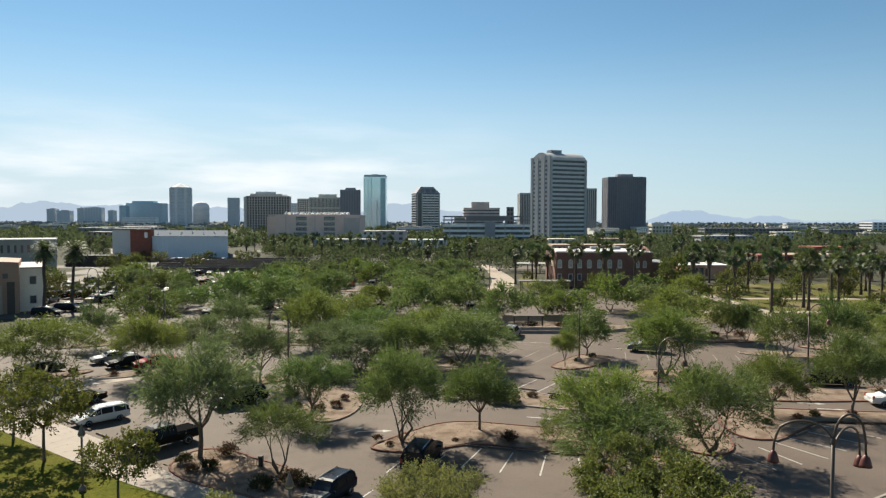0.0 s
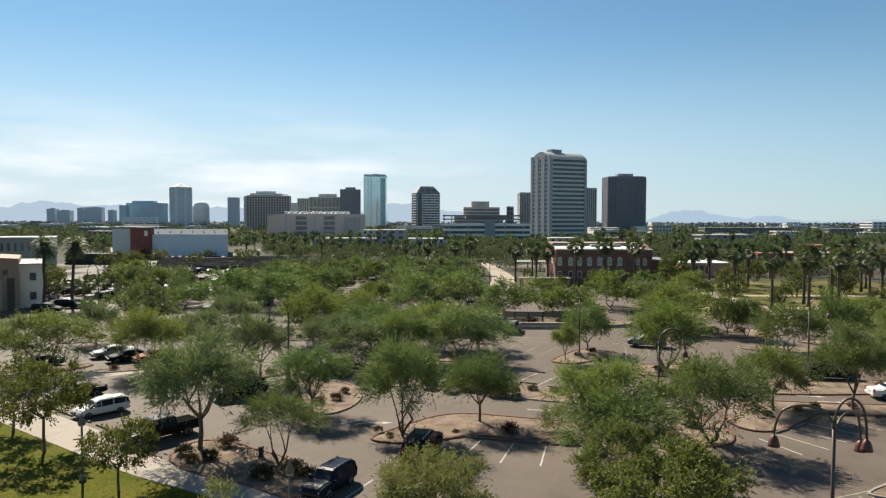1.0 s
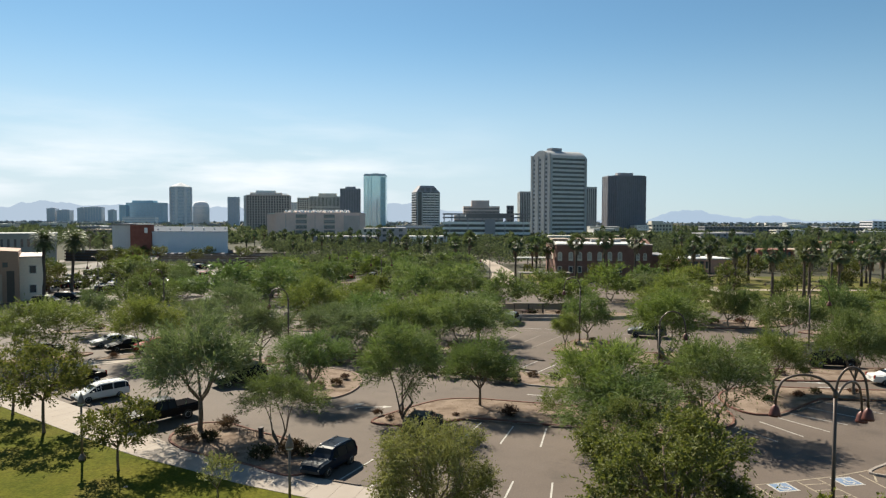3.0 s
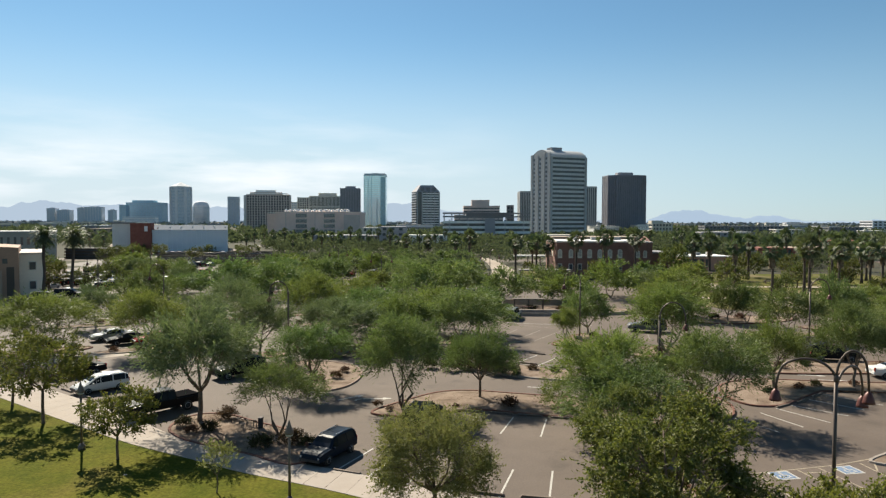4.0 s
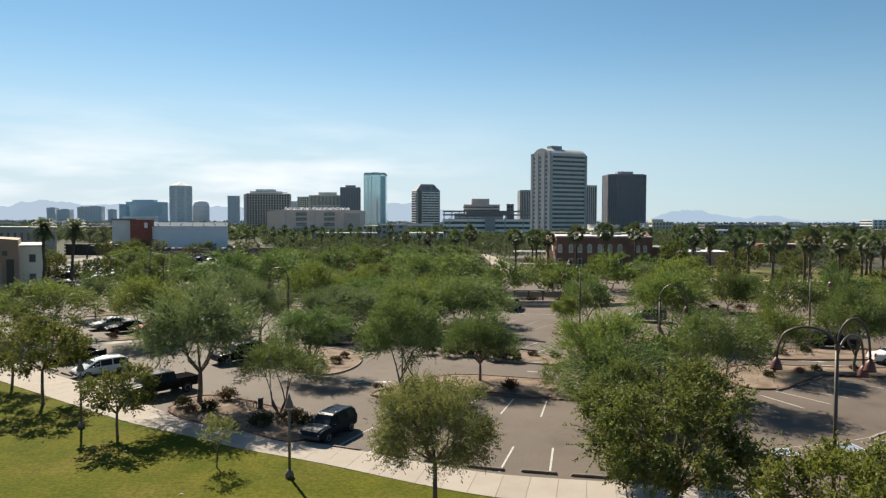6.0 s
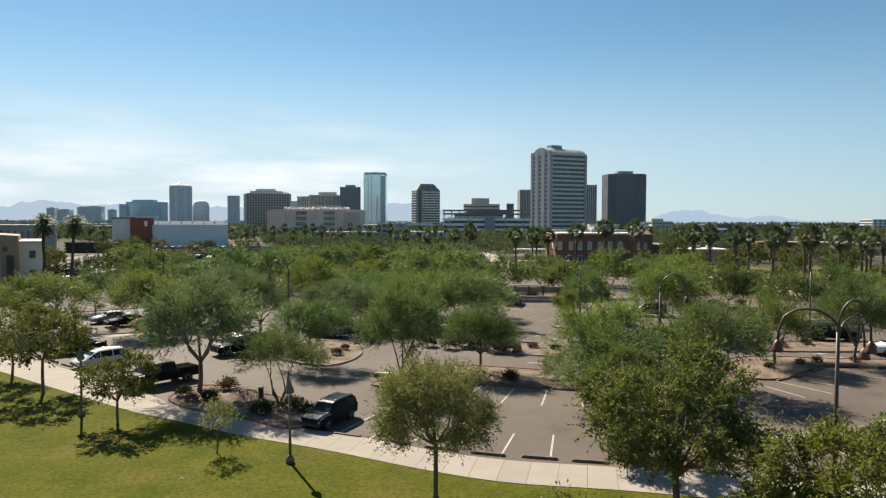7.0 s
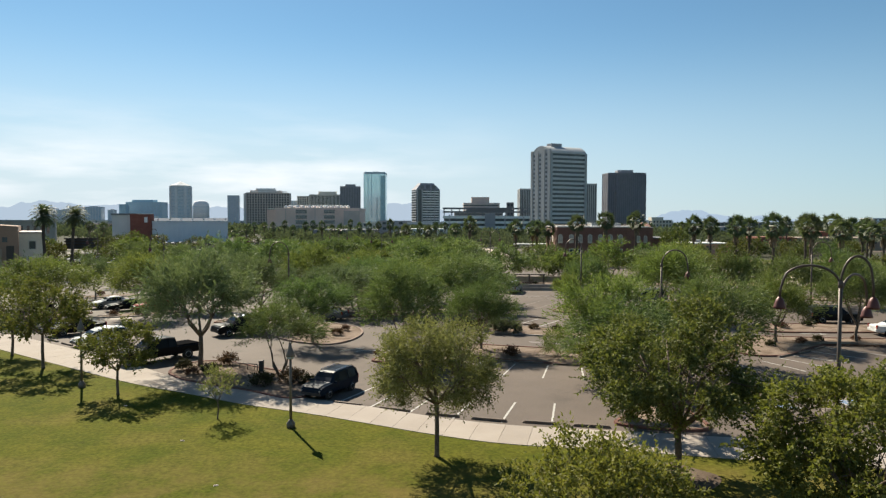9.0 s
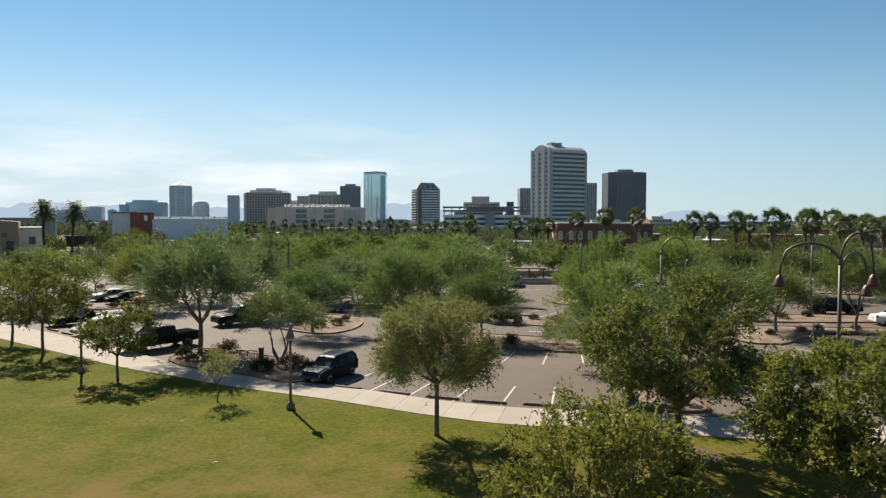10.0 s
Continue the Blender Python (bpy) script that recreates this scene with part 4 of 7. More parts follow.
GREY_PANEL, DARK_GLASS = wall_mat("grey_panel", (0.61, 0.60, 0.60)), win_mat("dark_tower_glass", (0.050, 0.055, 0.064))
PIER_GREY = wall_mat("grey_pier_stone", (0.44, 0.44, 0.44))
# far towers: the haze of distance is mixed into these wall and window colours
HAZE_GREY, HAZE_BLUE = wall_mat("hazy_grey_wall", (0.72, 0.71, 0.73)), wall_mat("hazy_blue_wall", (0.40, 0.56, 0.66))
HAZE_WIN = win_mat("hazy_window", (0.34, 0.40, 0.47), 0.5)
BROWN_GRID = wall_mat("brown_grey_concrete", (0.58, 0.54, 0.485))
TAN_GRID = wall_mat("tan_grey_concrete", (0.64, 0.60, 0.53))
PINK_BLOCK = wall_mat("pinkish_concrete", (0.82, 0.61, 0.53))
TEAL = mat("teal_tower_glass", (0.56, 0.70, 0.75), 0.2, 0.7, col2=(0.62, 0.75, 0.79), scale=0.05)
TEAL_DARK = win_mat("dark_teal_glass", (0.24, 0.40, 0.45), 0.18)
SLATE = wall_mat("slate_dark_panel", (0.20, 0.20, 0.21))
SLATE_FIN = wall_mat("slate_fin", (0.33, 0.32, 0.34))
DUSK_FIN, DUSK_GLASS = wall_mat("dusk_grey_fin", (0.25, 0.245, 0.27)), win_mat("dusk_grey_glass", (0.145, 0.145, 0.168), 0.5)
# slate with some bluish distance haze in its colour
SLATE_HAZE = wall_mat("hazy_slate_wall", (0.52, 0.55, 0.61))
TEAL_PALE = wall_mat("pale_teal_metal", (0.52, 0.58, 0.60))
ROSE_GRID = wall_mat("rose_grey_concrete", (0.56, 0.47, 0.43))
WHITE_WALL = wall_mat("white_render", (0.80, 0.79, 0.77))
CREAM = wall_mat("cream_render", (0.62, 0.57, 0.48))
SCHOOL_CREAM = wall_mat("school_cream_render", (0.84, 0.73, 0.60))
TAN = wall_mat("tan_render", (0.38, 0.285, 0.215))
BRICK = mat("red_brown_brick", (0.190, 0.094, 0.072), 0.9, col2=(0.240, 0.122, 0.094), scale=0.8, fine=0.22, bump_scale=5)
RUST = mat("rust_red_brick_wall", (0.20, 0.065, 0.045), 0.9, col2=(0.25, 0.09, 0.065), scale=0.6, fine=0.12, bump_scale=4)
METAL_WALL = mat("pale_metal_cladding", (0.60, 0.64, 0.69), 0.6, col2=(0.65, 0.68, 0.72), scale=0.2, fine=0.03)
HALL_ROOF = mat("pale_hall_roof", (0.15, 0.165, 0.19), 0.9, col2=(0.18, 0.195, 0.22), scale=0.3, fine=0.06, spec=0.0)
WING_WALL = wall_mat("beige_wing_render", (0.36, 0.33, 0.29))
# brown already darkened by the terraces' shade
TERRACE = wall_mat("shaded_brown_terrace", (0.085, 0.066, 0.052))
BROWN_WALL = wall_mat("brown_render", (0.36, 0.22, 0.15))
PINK_WALL = wall_mat("pavilion_pink_render", (0.60, 0.32, 0.22))
ROOF_WHITE = wall_mat("white_roof", (0.66, 0.65, 0.62))
CANOPY_GREY = wall_mat("grey_canopy_metal", (0.125, 0.115, 0.105))
ROOF_GREY = wall_mat("grey_roof", (0.34, 0.34, 0.34))
# shade put into the colour, for the hall's foot and the deck's levels
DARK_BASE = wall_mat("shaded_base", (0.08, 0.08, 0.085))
WIN_FRAME = wall_mat("cream_window_frame", (0.66, 0.60, 0.51))
PANE_PALE = win_mat("blind_drawn_pane", (0.30, 0.28, 0.25), 0.3)
PANE = win_mat("window_pane", (0.05, 0.06, 0.07), 0.12)

_boxes = {}
def block(name, c, s, material, parent, label="", rz=0.0, taper=1.0):
    """A box part; alike sizes share one mesh."""
    key = (name, tuple(round(q, 2) for q in s), material.name, rz, taper)
    if key not in _boxes:
        _boxes[key] = Geo().box((0, 0, 0), s, rz, taper).mesh(name)
    ob = link(name, _boxes[key], material, parent, label)
    ob.location = c
    return ob


def tower(x, y, w, d, h, label, wall, glass, floors=0, bays=0, side_bays=0, rot=0.0, band=0.45, fin=0.35, pent=None, name="office_tower", proud=0.5, parapet=2.0, base=0.0):
    """A tower: a glazed core, a spandrel round each floor, upright piers on the faces, a parapet and a plant room."""
    ob = thing(name, pose(x, y, 0, 0, 0, rot), label, "tower" if h > 30 else "building", "skyline")
    part("core", Geo().box((0, 0, h / 2), (w - proud, d - proud, h)), glass, ob)
    if floors:
        fh = (h - parapet - base) / floors
        for i in range(floors):
            block("spandrel", (0, 0, base + (i + band / 2) * fh), (w, d, fh * band), wall, ob)
    if base:
        block("ground_storey", (0, 0, base / 2), (w, d, base), wall, ob)
    for i in range(bays + 1 if bays else 0):
        block("pier", (-w / 2 + w * i / bays, -d / 2, h / 2), (w / bays * fin, proud, h - 0.2), wall, ob)
    for i in range(side_bays + 1 if side_bays else 0):
        for s in (-1, 1):
            block("side_pier", (s * w / 2, -d / 2 + d * i / side_bays, h / 2), (proud, d / side_bays * fin, h - 0.2), wall, ob)
    block("parapet", (0, 0, h - parapet / 2 + 0.05), (w + 0.1, d + 0.1, parapet), wall, ob)
    if pent:
        pw, pd, ph, off = pent
        block("plant_room", (off, 0, h + ph / 2), (pw, pd, ph), wall, ob)
    return ob


# the banded tower with a barrel roof
tall = thing("office_tower", pose(105.5, 634, 0, 0, 0, 24), "tall grey office tower with white floor bands and barrel roof", "tower", "skyline")
W, D, Ht, FL = 38.0, 32.0, 71.0, 18
part("core", Geo().box((0, 0, Ht / 2), (W - 1.2, D - 1.2, Ht)), DARK_GLASS, tall)
for i in range(FL + 1):
    block("spandrel", (0, -D / 2, 1.6 + i * Ht / FL * 0.985), (W - 2, 1.1, 1.9), GREY_PANEL, tall)
block("end_wall", (-W / 2 + 0.2, 0, Ht / 2), (1.2, D - 1.4, Ht - 0.4), PIER_GREY, tall)
for i in range(FL):
    for yy in (-9.6, 0.7, 10.4):
        block("end_window", (-W / 2 - 0.35, yy, 3.6 + i * Ht / FL * 0.985), (0.3, 2.6, 2.0), DARK_GLASS, tall)
for xx in (-W / 2 + 0.7, W / 2 - 0.7):
    block("corner_pier", (xx, -D / 2 - 0.1, Ht / 2), (1.8, 1.6, Ht), PIER_GREY, tall)
for yy in (-14.4, -4.6, 6.0, 14.6):
    block("end_pier", (-W / 2 - 0.15, yy, Ht / 2 + 2), (1.6, 5.6 if abs(yy) < 10 else 3.2, Ht + 3), PIER_GREY, tall)
g = Geo()
arc = [(-D / 2 + D * k / 14, Ht + 7.2 * math.sin(math.pi * k / 14) ** 0.75) for k in range(15)]
g.add([(-W / 2 - 0.5, a, z) for a, z in arc] + [(W / 2 + 0.5, a, z) for a, z in arc], [(k, k + 1, 16 + k, 15 + k) for k in range(14)] + [tuple(range(15))[::-1], tuple(range(15, 30))], False)
part("barrel_roof", g, wall_mat("pale_metal_roof", (0.40, 0.41, 0.42)), tall, "pale metal barrel roof")
block("end_gable", (-W / 2 - 0.3, 0, Ht + 2.0), (1.0, 17, 4.0), PIER_GREY, tall)
block("plant_room", (-5, 0, Ht + 8), (11, 8, 3.4), SLATE_FIN, tall)

# the dark eight-sided tower
g = Geo()
octo = [(26.0 * sx, 12 * sy) if a else (17.5 * sx, 21 * sy) for sx, sy, a in ((-1, -1, 1), (-1, -1, 0), (1, -1, 0), (1, -1, 1), (1, 1, 1), (1, 1, 0), (-1, 1, 0), (-1, 1, 1))]
dark8 = thing("office_tower", pose(247.5, 948, 0, 0, 0, 6), "dark slate eight-sided office tower", "tower", "skyline")
part("core", Geo().prism([(p[0] * 0.985, p[1] * 0.985) for p in octo], 0, 75.5), DUSK_GLASS, dark8)
for p, q in zip(octo, [*octo[1:], octo[0]]):
    n = max(2, int(math.dist(p, q) / 2.6))
    for k in range(n + 1):
        if p[1] + (q[1] - p[1]) * k / n < 13:
            block("fin", (p[0] + (q[0] - p[0]) * k / n, p[1] + (q[1] - p[1]) * k / n, 37.6), (1.25, 1.25, 75.0), DUSK_FIN, dark8, rz=round(math.degrees(math.atan2(q[1] - p[1], q[0] - p[0]))))
part("parapet", Geo().prism([(p[0] * 1.015, p[1] * 1.015) for p in octo], 73.4, 75.8), DUSK_FIN, dark8)
part("plant_room", Geo().prism([(p[0] * 0.42, p[1] * 0.42) for p in octo], 75.5, 80), SLATE_FIN, dark8)

# the teal glass tower
teal = thing("office_tower", pose(-131.5, 1340, 0, 0, 0, 0), "tall teal mirror-glass tower", "tower", "skyline")
part("core", Geo().box((0, 0, 50), (41.0, 40, 100)), TEAL, teal)
for i in range(25):
    block("floor_line", (-3.5, -20.1, 3.5 + i * 3.75), (33.0, 0.4, 0.45), TEAL_DARK, teal)
for xx in (-20.4, -12.4, -6.0, 10.6, 20.4):
    block("mullion", (xx, -20.2, 50), (0.9, 0.7, 100.2), TEAL_DARK, teal)
block("corner_facet", (16.0, -20.05, 49), (8.4, 0.5, 96), TEAL_DARK, teal, "darker glass facet at the corner")
block("light_shaft", (4.6, -20.4, 28), (1.5, 0.8, 54), TEAL_PALE, teal)
part("crown_band", Geo().box((0, 0, 101.4), (41.6, 40.6, 4.2), taper=0.94), TEAL_PALE, teal, "pale rounded crown band")
block("plant_room", (0, 0, 104.2), (12, 14, 1.6), SLATE_FIN, teal)

# the tower with a sloped crown and bright window bands
arch = thing("office_tower", pose(-27.0, 1045, 0, 0, 0, 18), "grey tower with a faceted mansard crown and pale floor bands", "tower", "skyline")
part("core", Geo().box((0, 0, 28.5), (36, 28, 57)), DARK_GLASS, arch)
for i in range(15):
    block("spandrel", (3.5, -14.1, 2 + i * 3.75), (27, 0.8, 1.7), WHITE_WALL, arch)
    block("side_spandrel", (-18, 0, 2 + i * 3.75), (0.8, 25, 1.4), GREY_PANEL, arch)
for xx in (-17, -9.5, 17.2):
    block("pier", (xx, -14.2, 28.5), (1.8, 1.0, 57), PIER_GREY, arch)
for xx in (-2, 4, 10):
    block("mullion", (xx, -14.3, 28.5), (0.7, 0.6, 56), PIER_GREY, arch)
part("crown", Geo().box((0, 0, 62.0), (36.4, 28.4, 10), taper=0.55), SLATE_FIN, arch)
for xx in (-9, 0, 9):
    block("dormer", (xx, -11.6, 60.5), (5, 4, 6.5), SLATE, arch)

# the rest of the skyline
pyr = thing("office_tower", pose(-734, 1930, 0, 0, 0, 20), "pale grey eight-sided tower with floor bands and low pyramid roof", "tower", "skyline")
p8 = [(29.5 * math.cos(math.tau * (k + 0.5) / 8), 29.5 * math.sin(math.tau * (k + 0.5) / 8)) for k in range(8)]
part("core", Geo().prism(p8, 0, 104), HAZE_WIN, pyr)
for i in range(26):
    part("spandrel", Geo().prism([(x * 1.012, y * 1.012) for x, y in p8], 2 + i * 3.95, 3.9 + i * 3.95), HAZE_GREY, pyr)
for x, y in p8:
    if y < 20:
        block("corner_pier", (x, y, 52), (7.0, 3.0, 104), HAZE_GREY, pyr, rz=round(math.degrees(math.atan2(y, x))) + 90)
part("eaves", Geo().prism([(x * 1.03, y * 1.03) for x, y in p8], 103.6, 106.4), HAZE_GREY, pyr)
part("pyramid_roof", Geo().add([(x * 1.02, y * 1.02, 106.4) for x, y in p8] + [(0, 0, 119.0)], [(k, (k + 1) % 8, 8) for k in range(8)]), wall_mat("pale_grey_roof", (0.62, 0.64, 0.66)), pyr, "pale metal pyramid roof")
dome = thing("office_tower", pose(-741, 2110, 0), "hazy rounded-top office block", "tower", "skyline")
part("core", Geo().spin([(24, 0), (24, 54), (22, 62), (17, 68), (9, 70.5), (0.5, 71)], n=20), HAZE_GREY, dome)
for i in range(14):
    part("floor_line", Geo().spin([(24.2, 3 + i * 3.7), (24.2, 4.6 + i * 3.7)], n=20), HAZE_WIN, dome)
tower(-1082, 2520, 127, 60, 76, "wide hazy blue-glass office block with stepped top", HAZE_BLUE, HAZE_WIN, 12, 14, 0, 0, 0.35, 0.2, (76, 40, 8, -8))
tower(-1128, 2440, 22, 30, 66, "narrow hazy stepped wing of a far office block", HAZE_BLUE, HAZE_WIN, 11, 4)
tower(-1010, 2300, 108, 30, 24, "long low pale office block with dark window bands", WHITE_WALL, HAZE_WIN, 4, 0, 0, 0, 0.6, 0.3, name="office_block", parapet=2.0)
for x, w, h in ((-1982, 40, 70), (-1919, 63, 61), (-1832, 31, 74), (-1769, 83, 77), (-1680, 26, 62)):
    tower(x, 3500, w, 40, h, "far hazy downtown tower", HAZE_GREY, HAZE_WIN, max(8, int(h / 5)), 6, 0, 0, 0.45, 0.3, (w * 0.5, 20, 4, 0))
tower(-461, 1520, 22, 24, 65, "blue-grey slab tower seen edge on", SLATE_HAZE, HAZE_WIN, 16, 4, 0, 10, 0.5, 0.5)
slab = tower(-297.5, 1178, 70, 40, 57.0, "brown-grey concrete office slab with a window grid", ROSE_GRID, DARK_GLASS, 13, 16, 6, 9, 0.30, 0.36, (52, 24, 4.0, -4), proud=1.4)
block("upper_plant_room", (-5, 0, 62.6), (32, 18, 4.0), WHITE_WALL, slab)
block("roof_rail", (2, -16, 58.6), (60, 0.6, 1.4), WHITE_WALL, slab)
block("stair_shaft", (-38.5, 4, 28), (5.5, 20, 56), WHITE_WALL, slab)
block("dark_recess", (-35.4, -6, 28), (1.4, 26, 55), SLATE, slab)
tower(-303, 1420, 15, 20, 51, "slim white service tower", WHITE_WALL, HAZE_WIN, 12, 3)
tower(-284, 1410, 22, 26, 60, "tan concrete block with window grid", TAN_GRID, DARK_GLASS, 14, 5, 0, 0, 0.3, 0.4)
tower(-221, 1320, 66, 40, 59.5, "tan concrete office slab with upright ribs", TAN_GRID, DARK_GLASS, 3, 26, 6, 6, 0.12, 0.5, (34, 20, 6, 0), proud=1.2)
tower(-150.5, 1120, 31, 26, 65.5, "dark grey tower with fine upright ribs", SLATE_FIN, DUSK_GLASS, 0, 12, 8, 5, 0.3, 0.5, (16, 15, 3.4, 0))
tower(44.5, 820, 42, 34, 31.5, "stepped rose-grey office block with banded floors", ROSE_GRID, DARK_GLASS, 8, 0, 0, 0, 0.62, 0.3, (21, 16, 7.0, -1), parapet=2.4)
tower(40.5, 800, 56, 20, 21, "lower rose-grey wing with banded floors", ROSE_GRID, DARK_GLASS, 5, 0, 0, 0, 0.6, 0.3, name="office_block")
tower(82.7, 860, 7.6, 9, 33.5, "slim dark lift tower", SLATE, DARK_GLASS, 6, 2)
tower(108, 920, 15, 30, 53, "grey tower with upright ribs", PIER_GREY, DARK_GLASS, 0, 7, 6, 0, 0.3, 0.5)
tower(171.5, 830, 19, 24, 55, "grey ribbed tower half hidden behind the banded tower", PIER_GREY, DARK_GLASS, 0, 8, 6, 0, 0.3, 0.5)
tower(224, 715, 19.5, 18, 12, "cream low-rise block beyond trees", CREAM, DARK_GLASS, 3, 6, 0, 0, 0.45, 0.4, (12, 12, 2.8, -4), name="office_block", parapet=1.0)
tower(592, 920, 56, 30, 15.5, "far grey office block among treetops", HAZE_GREY, DARK_GLASS, 4, 9, 0, 0, 0.45, 0.4, name="office_block", parapet=1.2)
# the pinkish block with stacked louvres
pk = tower(-110, 625, 74, 46, 21.5, "windowless pinkish concrete block with louvred bays", PINK_BLOCK, PINK_BLOCK, 0, 0, name="office_block")
for x0 in (-14, 10.5):
    for i in range(4):
        block("louvre_bay", (x0, -23.1, 4.5 + i * 4.6), (9.4, 0.5, 3.2), DARK_GLASS, pk)
        for j in range(3):
            block("louvre", (x0, -23.4, 3.5 + i * 4.6 + j * 1.05), (9.4, 0.4, 0.35), TAN_GRID, pk)
for i in range(22):
    part("roof_vent", Geo().spin([(1.5, 0), (1.4, 1.3), (0.8, 2.2), (0.1, 2.5)], (-28 + i * 2.35 + (i // 4) * 0.9, -19 + (i % 2) * 3, 21.6), 8), WHITE_WALL, pk)
for x0 in (-27.5, -2, 24):
    block("panel_joint", (x0, -23.15, 10.5), (0.5, 0.4, 20), ROSE_GRID, pk)
block("side_wing", (30.0, -23.5, 9.5), (13.5, 2.0, 19), ROSE_GRID, pk)
block("wing", (-41, 4, 10), (12, 30, 20), PINK_BLOCK, pk)
block("roof_slab", (-36, -10, 20.6), (14, 22, 0.8), ROOF_WHITE, pk)
# the parking structure with open bands and a roof frame
gar = thing("parking_garage", pose(31.5, 520, 0), "long white-banded parking garage with a dark roof frame", "parking garage", "skyline")
part("core", Geo().box((0, 2, 7.0), (62, 34, 14)), DARK_GLASS, gar)
for i in range(4):
    block("parapet_band", (0, -16, 2.0 + i * 3.7), (64, 0.7, 1.75), WHITE_WALL, gar)
block("stair_tower", (2.5, -16.8, 8), (7.5, 2.5, 16), SLATE_FIN, gar)
for i in range(12):
    block("roof_post", (-31 + i * 5.65, -15, 17), (0.7, 0.7, 6), SLATE, gar)
for z in (17.2, 19.8):
    block("roof_beam", (0, -15, z), (64, 0.8, 0.9), SLATE, gar)
    block("rear_beam", (0, 10, z), (64, 0.8, 0.9), SLATE, gar)
block("roof_deck", (1, -4, 18.5), (32, 18, 2.6), SLATE, gar)
for i in range(14):
    block("cross_beam", (-30.5 + i * 4.7, -2.5, 19.6), (0.5, 25, 0.5), SLATE, gar)
for i in range(5):
    block("deck_column", (-27 + i * 13.5, -15.9, 7.5), (0.9, 0.9, 15), SLATE_FIN, gar)
tower(304, 700, 84, 20, 9.6, "long dark apartment block with a window grid", SLATE, DARK_GLASS, 3, 22, 0, 0, 0.4, 0.3, name="apartment_block", parapet=1.0)
# a pale roadside sign with dark capitals
bill = thing("billboard", pose(173.5, 600, 0), "pale roadside sign board on two posts with dark capitals", "sign")
for sx in (-3.2, 3.2):
    block("post", (sx, 0.4, 3.6), (0.5, 0.5, 7.2), SLATE_FIN, bill)
block("board", (0, 0, 9.0), (9.8, 0.5, 4.4), WHITE_WALL, bill)
block("board_frame", (0, 0.1, 9.0), (10.2, 0.4, 4.8), SLATE_FIN, bill)
word = bpy.data.curves.new("sign_text", "FONT")
word.body, word.size, word.align_x, word.align_y, word.extrude = "VOTE", 3.4, "CENTER", "CENTER", 0.02
wm = link("lettering", word, SLATE, bill, "dark capital letters")
wm.matrix_basis = pose(0, -0.28, 9.0, 90)
# low buildings between the park and the towers
for x, y, w, d, h, wall, label in ((-31, 430, 15, 18, 10.5, SLATE_FIN, "plain brown-grey block with a blank wall"), (-10, 400, 22, 14, 6, ROOF_WHITE, "low building with a white roof"), (-60, 440, 40, 20, 5.0, SLATE_FIN, "low grey commercial building"), (-45, 520, 30, 20, 9, BROWN_GRID, "low brown commercial building"), (72, 420, 16, 12, 6, CREAM, "low cream building behind the hall"), (105, 430, 14, 12, 6, TAN, "low white building beyond the hall"), (-186, 470, 24, 16, 6.5, TAN, "low pinkish commercial building"), (-170, 400, 14, 12, 6.5, CREAM, "low white commercial building"), (-262, 540, 26, 18, 7.5, TAN, "low tan office building"), (-330, 760, 40, 24, 9, CREAM, "pale low office building"), (-430, 900, 46, 30, 7, HAZE_GREY, "pale hazy office building"), (225, 540, 22, 16, 6.5, SLATE, "low brown building among trees"), (318, 640, 24, 16, 7, TAN_GRID, "pale low building among trees"), (415, 720, 34, 20, 8.5, SLATE, "dark low building among trees"), (190, 470, 34, 20, 7, SLATE_FIN, "dark low apartment block")):
    tower(x, y, w, d, h, label, wall, DARK_GLASS, max(1, int(h / 3.5)), max(3, int(w / 4)), 0, 0, 0.55, 0.55, name="low_building", parapet=0.8)

# low pale and dark buildings scattered through the far streets
rng = random.Random(41)
FLAT = ((ROOF_WHITE, "white"), (CREAM, "cream"), (SLATE_FIN, "grey"), (TAN_GRID, "tan"), (HAZE_GREY, "pale grey"), (SLATE, "dark"))
for i in range(58):
    y = math.exp(rng.uniform(math.log(520), math.log(2300)))
    x = rng.uniform(-0.66, 0.64) * y
    w, d, h = rng.uniform(16, 46), rng.uniform(10, 20), rng.uniform(4.0, 8.5) + y * 0.0016
    if any(a - 30 < x < b + 30 and c - 30 < y < e + 40 for a, b, c, e in ((-4, 66, 495, 560), (-150, -72, 595, 650), (82, 132, 610, 660))):
        continue
    wall, tone = FLAT[i % len(FLAT)]
    ob = thing("low_building", pose(x, y, 0, 0, 0, rng.uniform(-4, 4)), f"low {tone} flat-roofed building among far trees", "building", "skyline")
    block("wall", (0, 0, h / 2), (w, d, h), wall, ob)
    block("window_band", (0, -d / 2 - 0.05, h * 0.62), (w * 0.9, 0.3, h * 0.22), DUSK_GLASS, ob)
    block("roof_edge", (0, 0, h + 0.2), (w + 0.6, d + 0.6, 0.5), ROOF_WHITE if i % 2 else ROOF_GREY, ob)
    block("roof_unit", (w * rng.uniform(-0.3, 0.3), 0, h + 1.1), (w * 0.14, 3.0, 1.4), ROOF_GREY, ob)

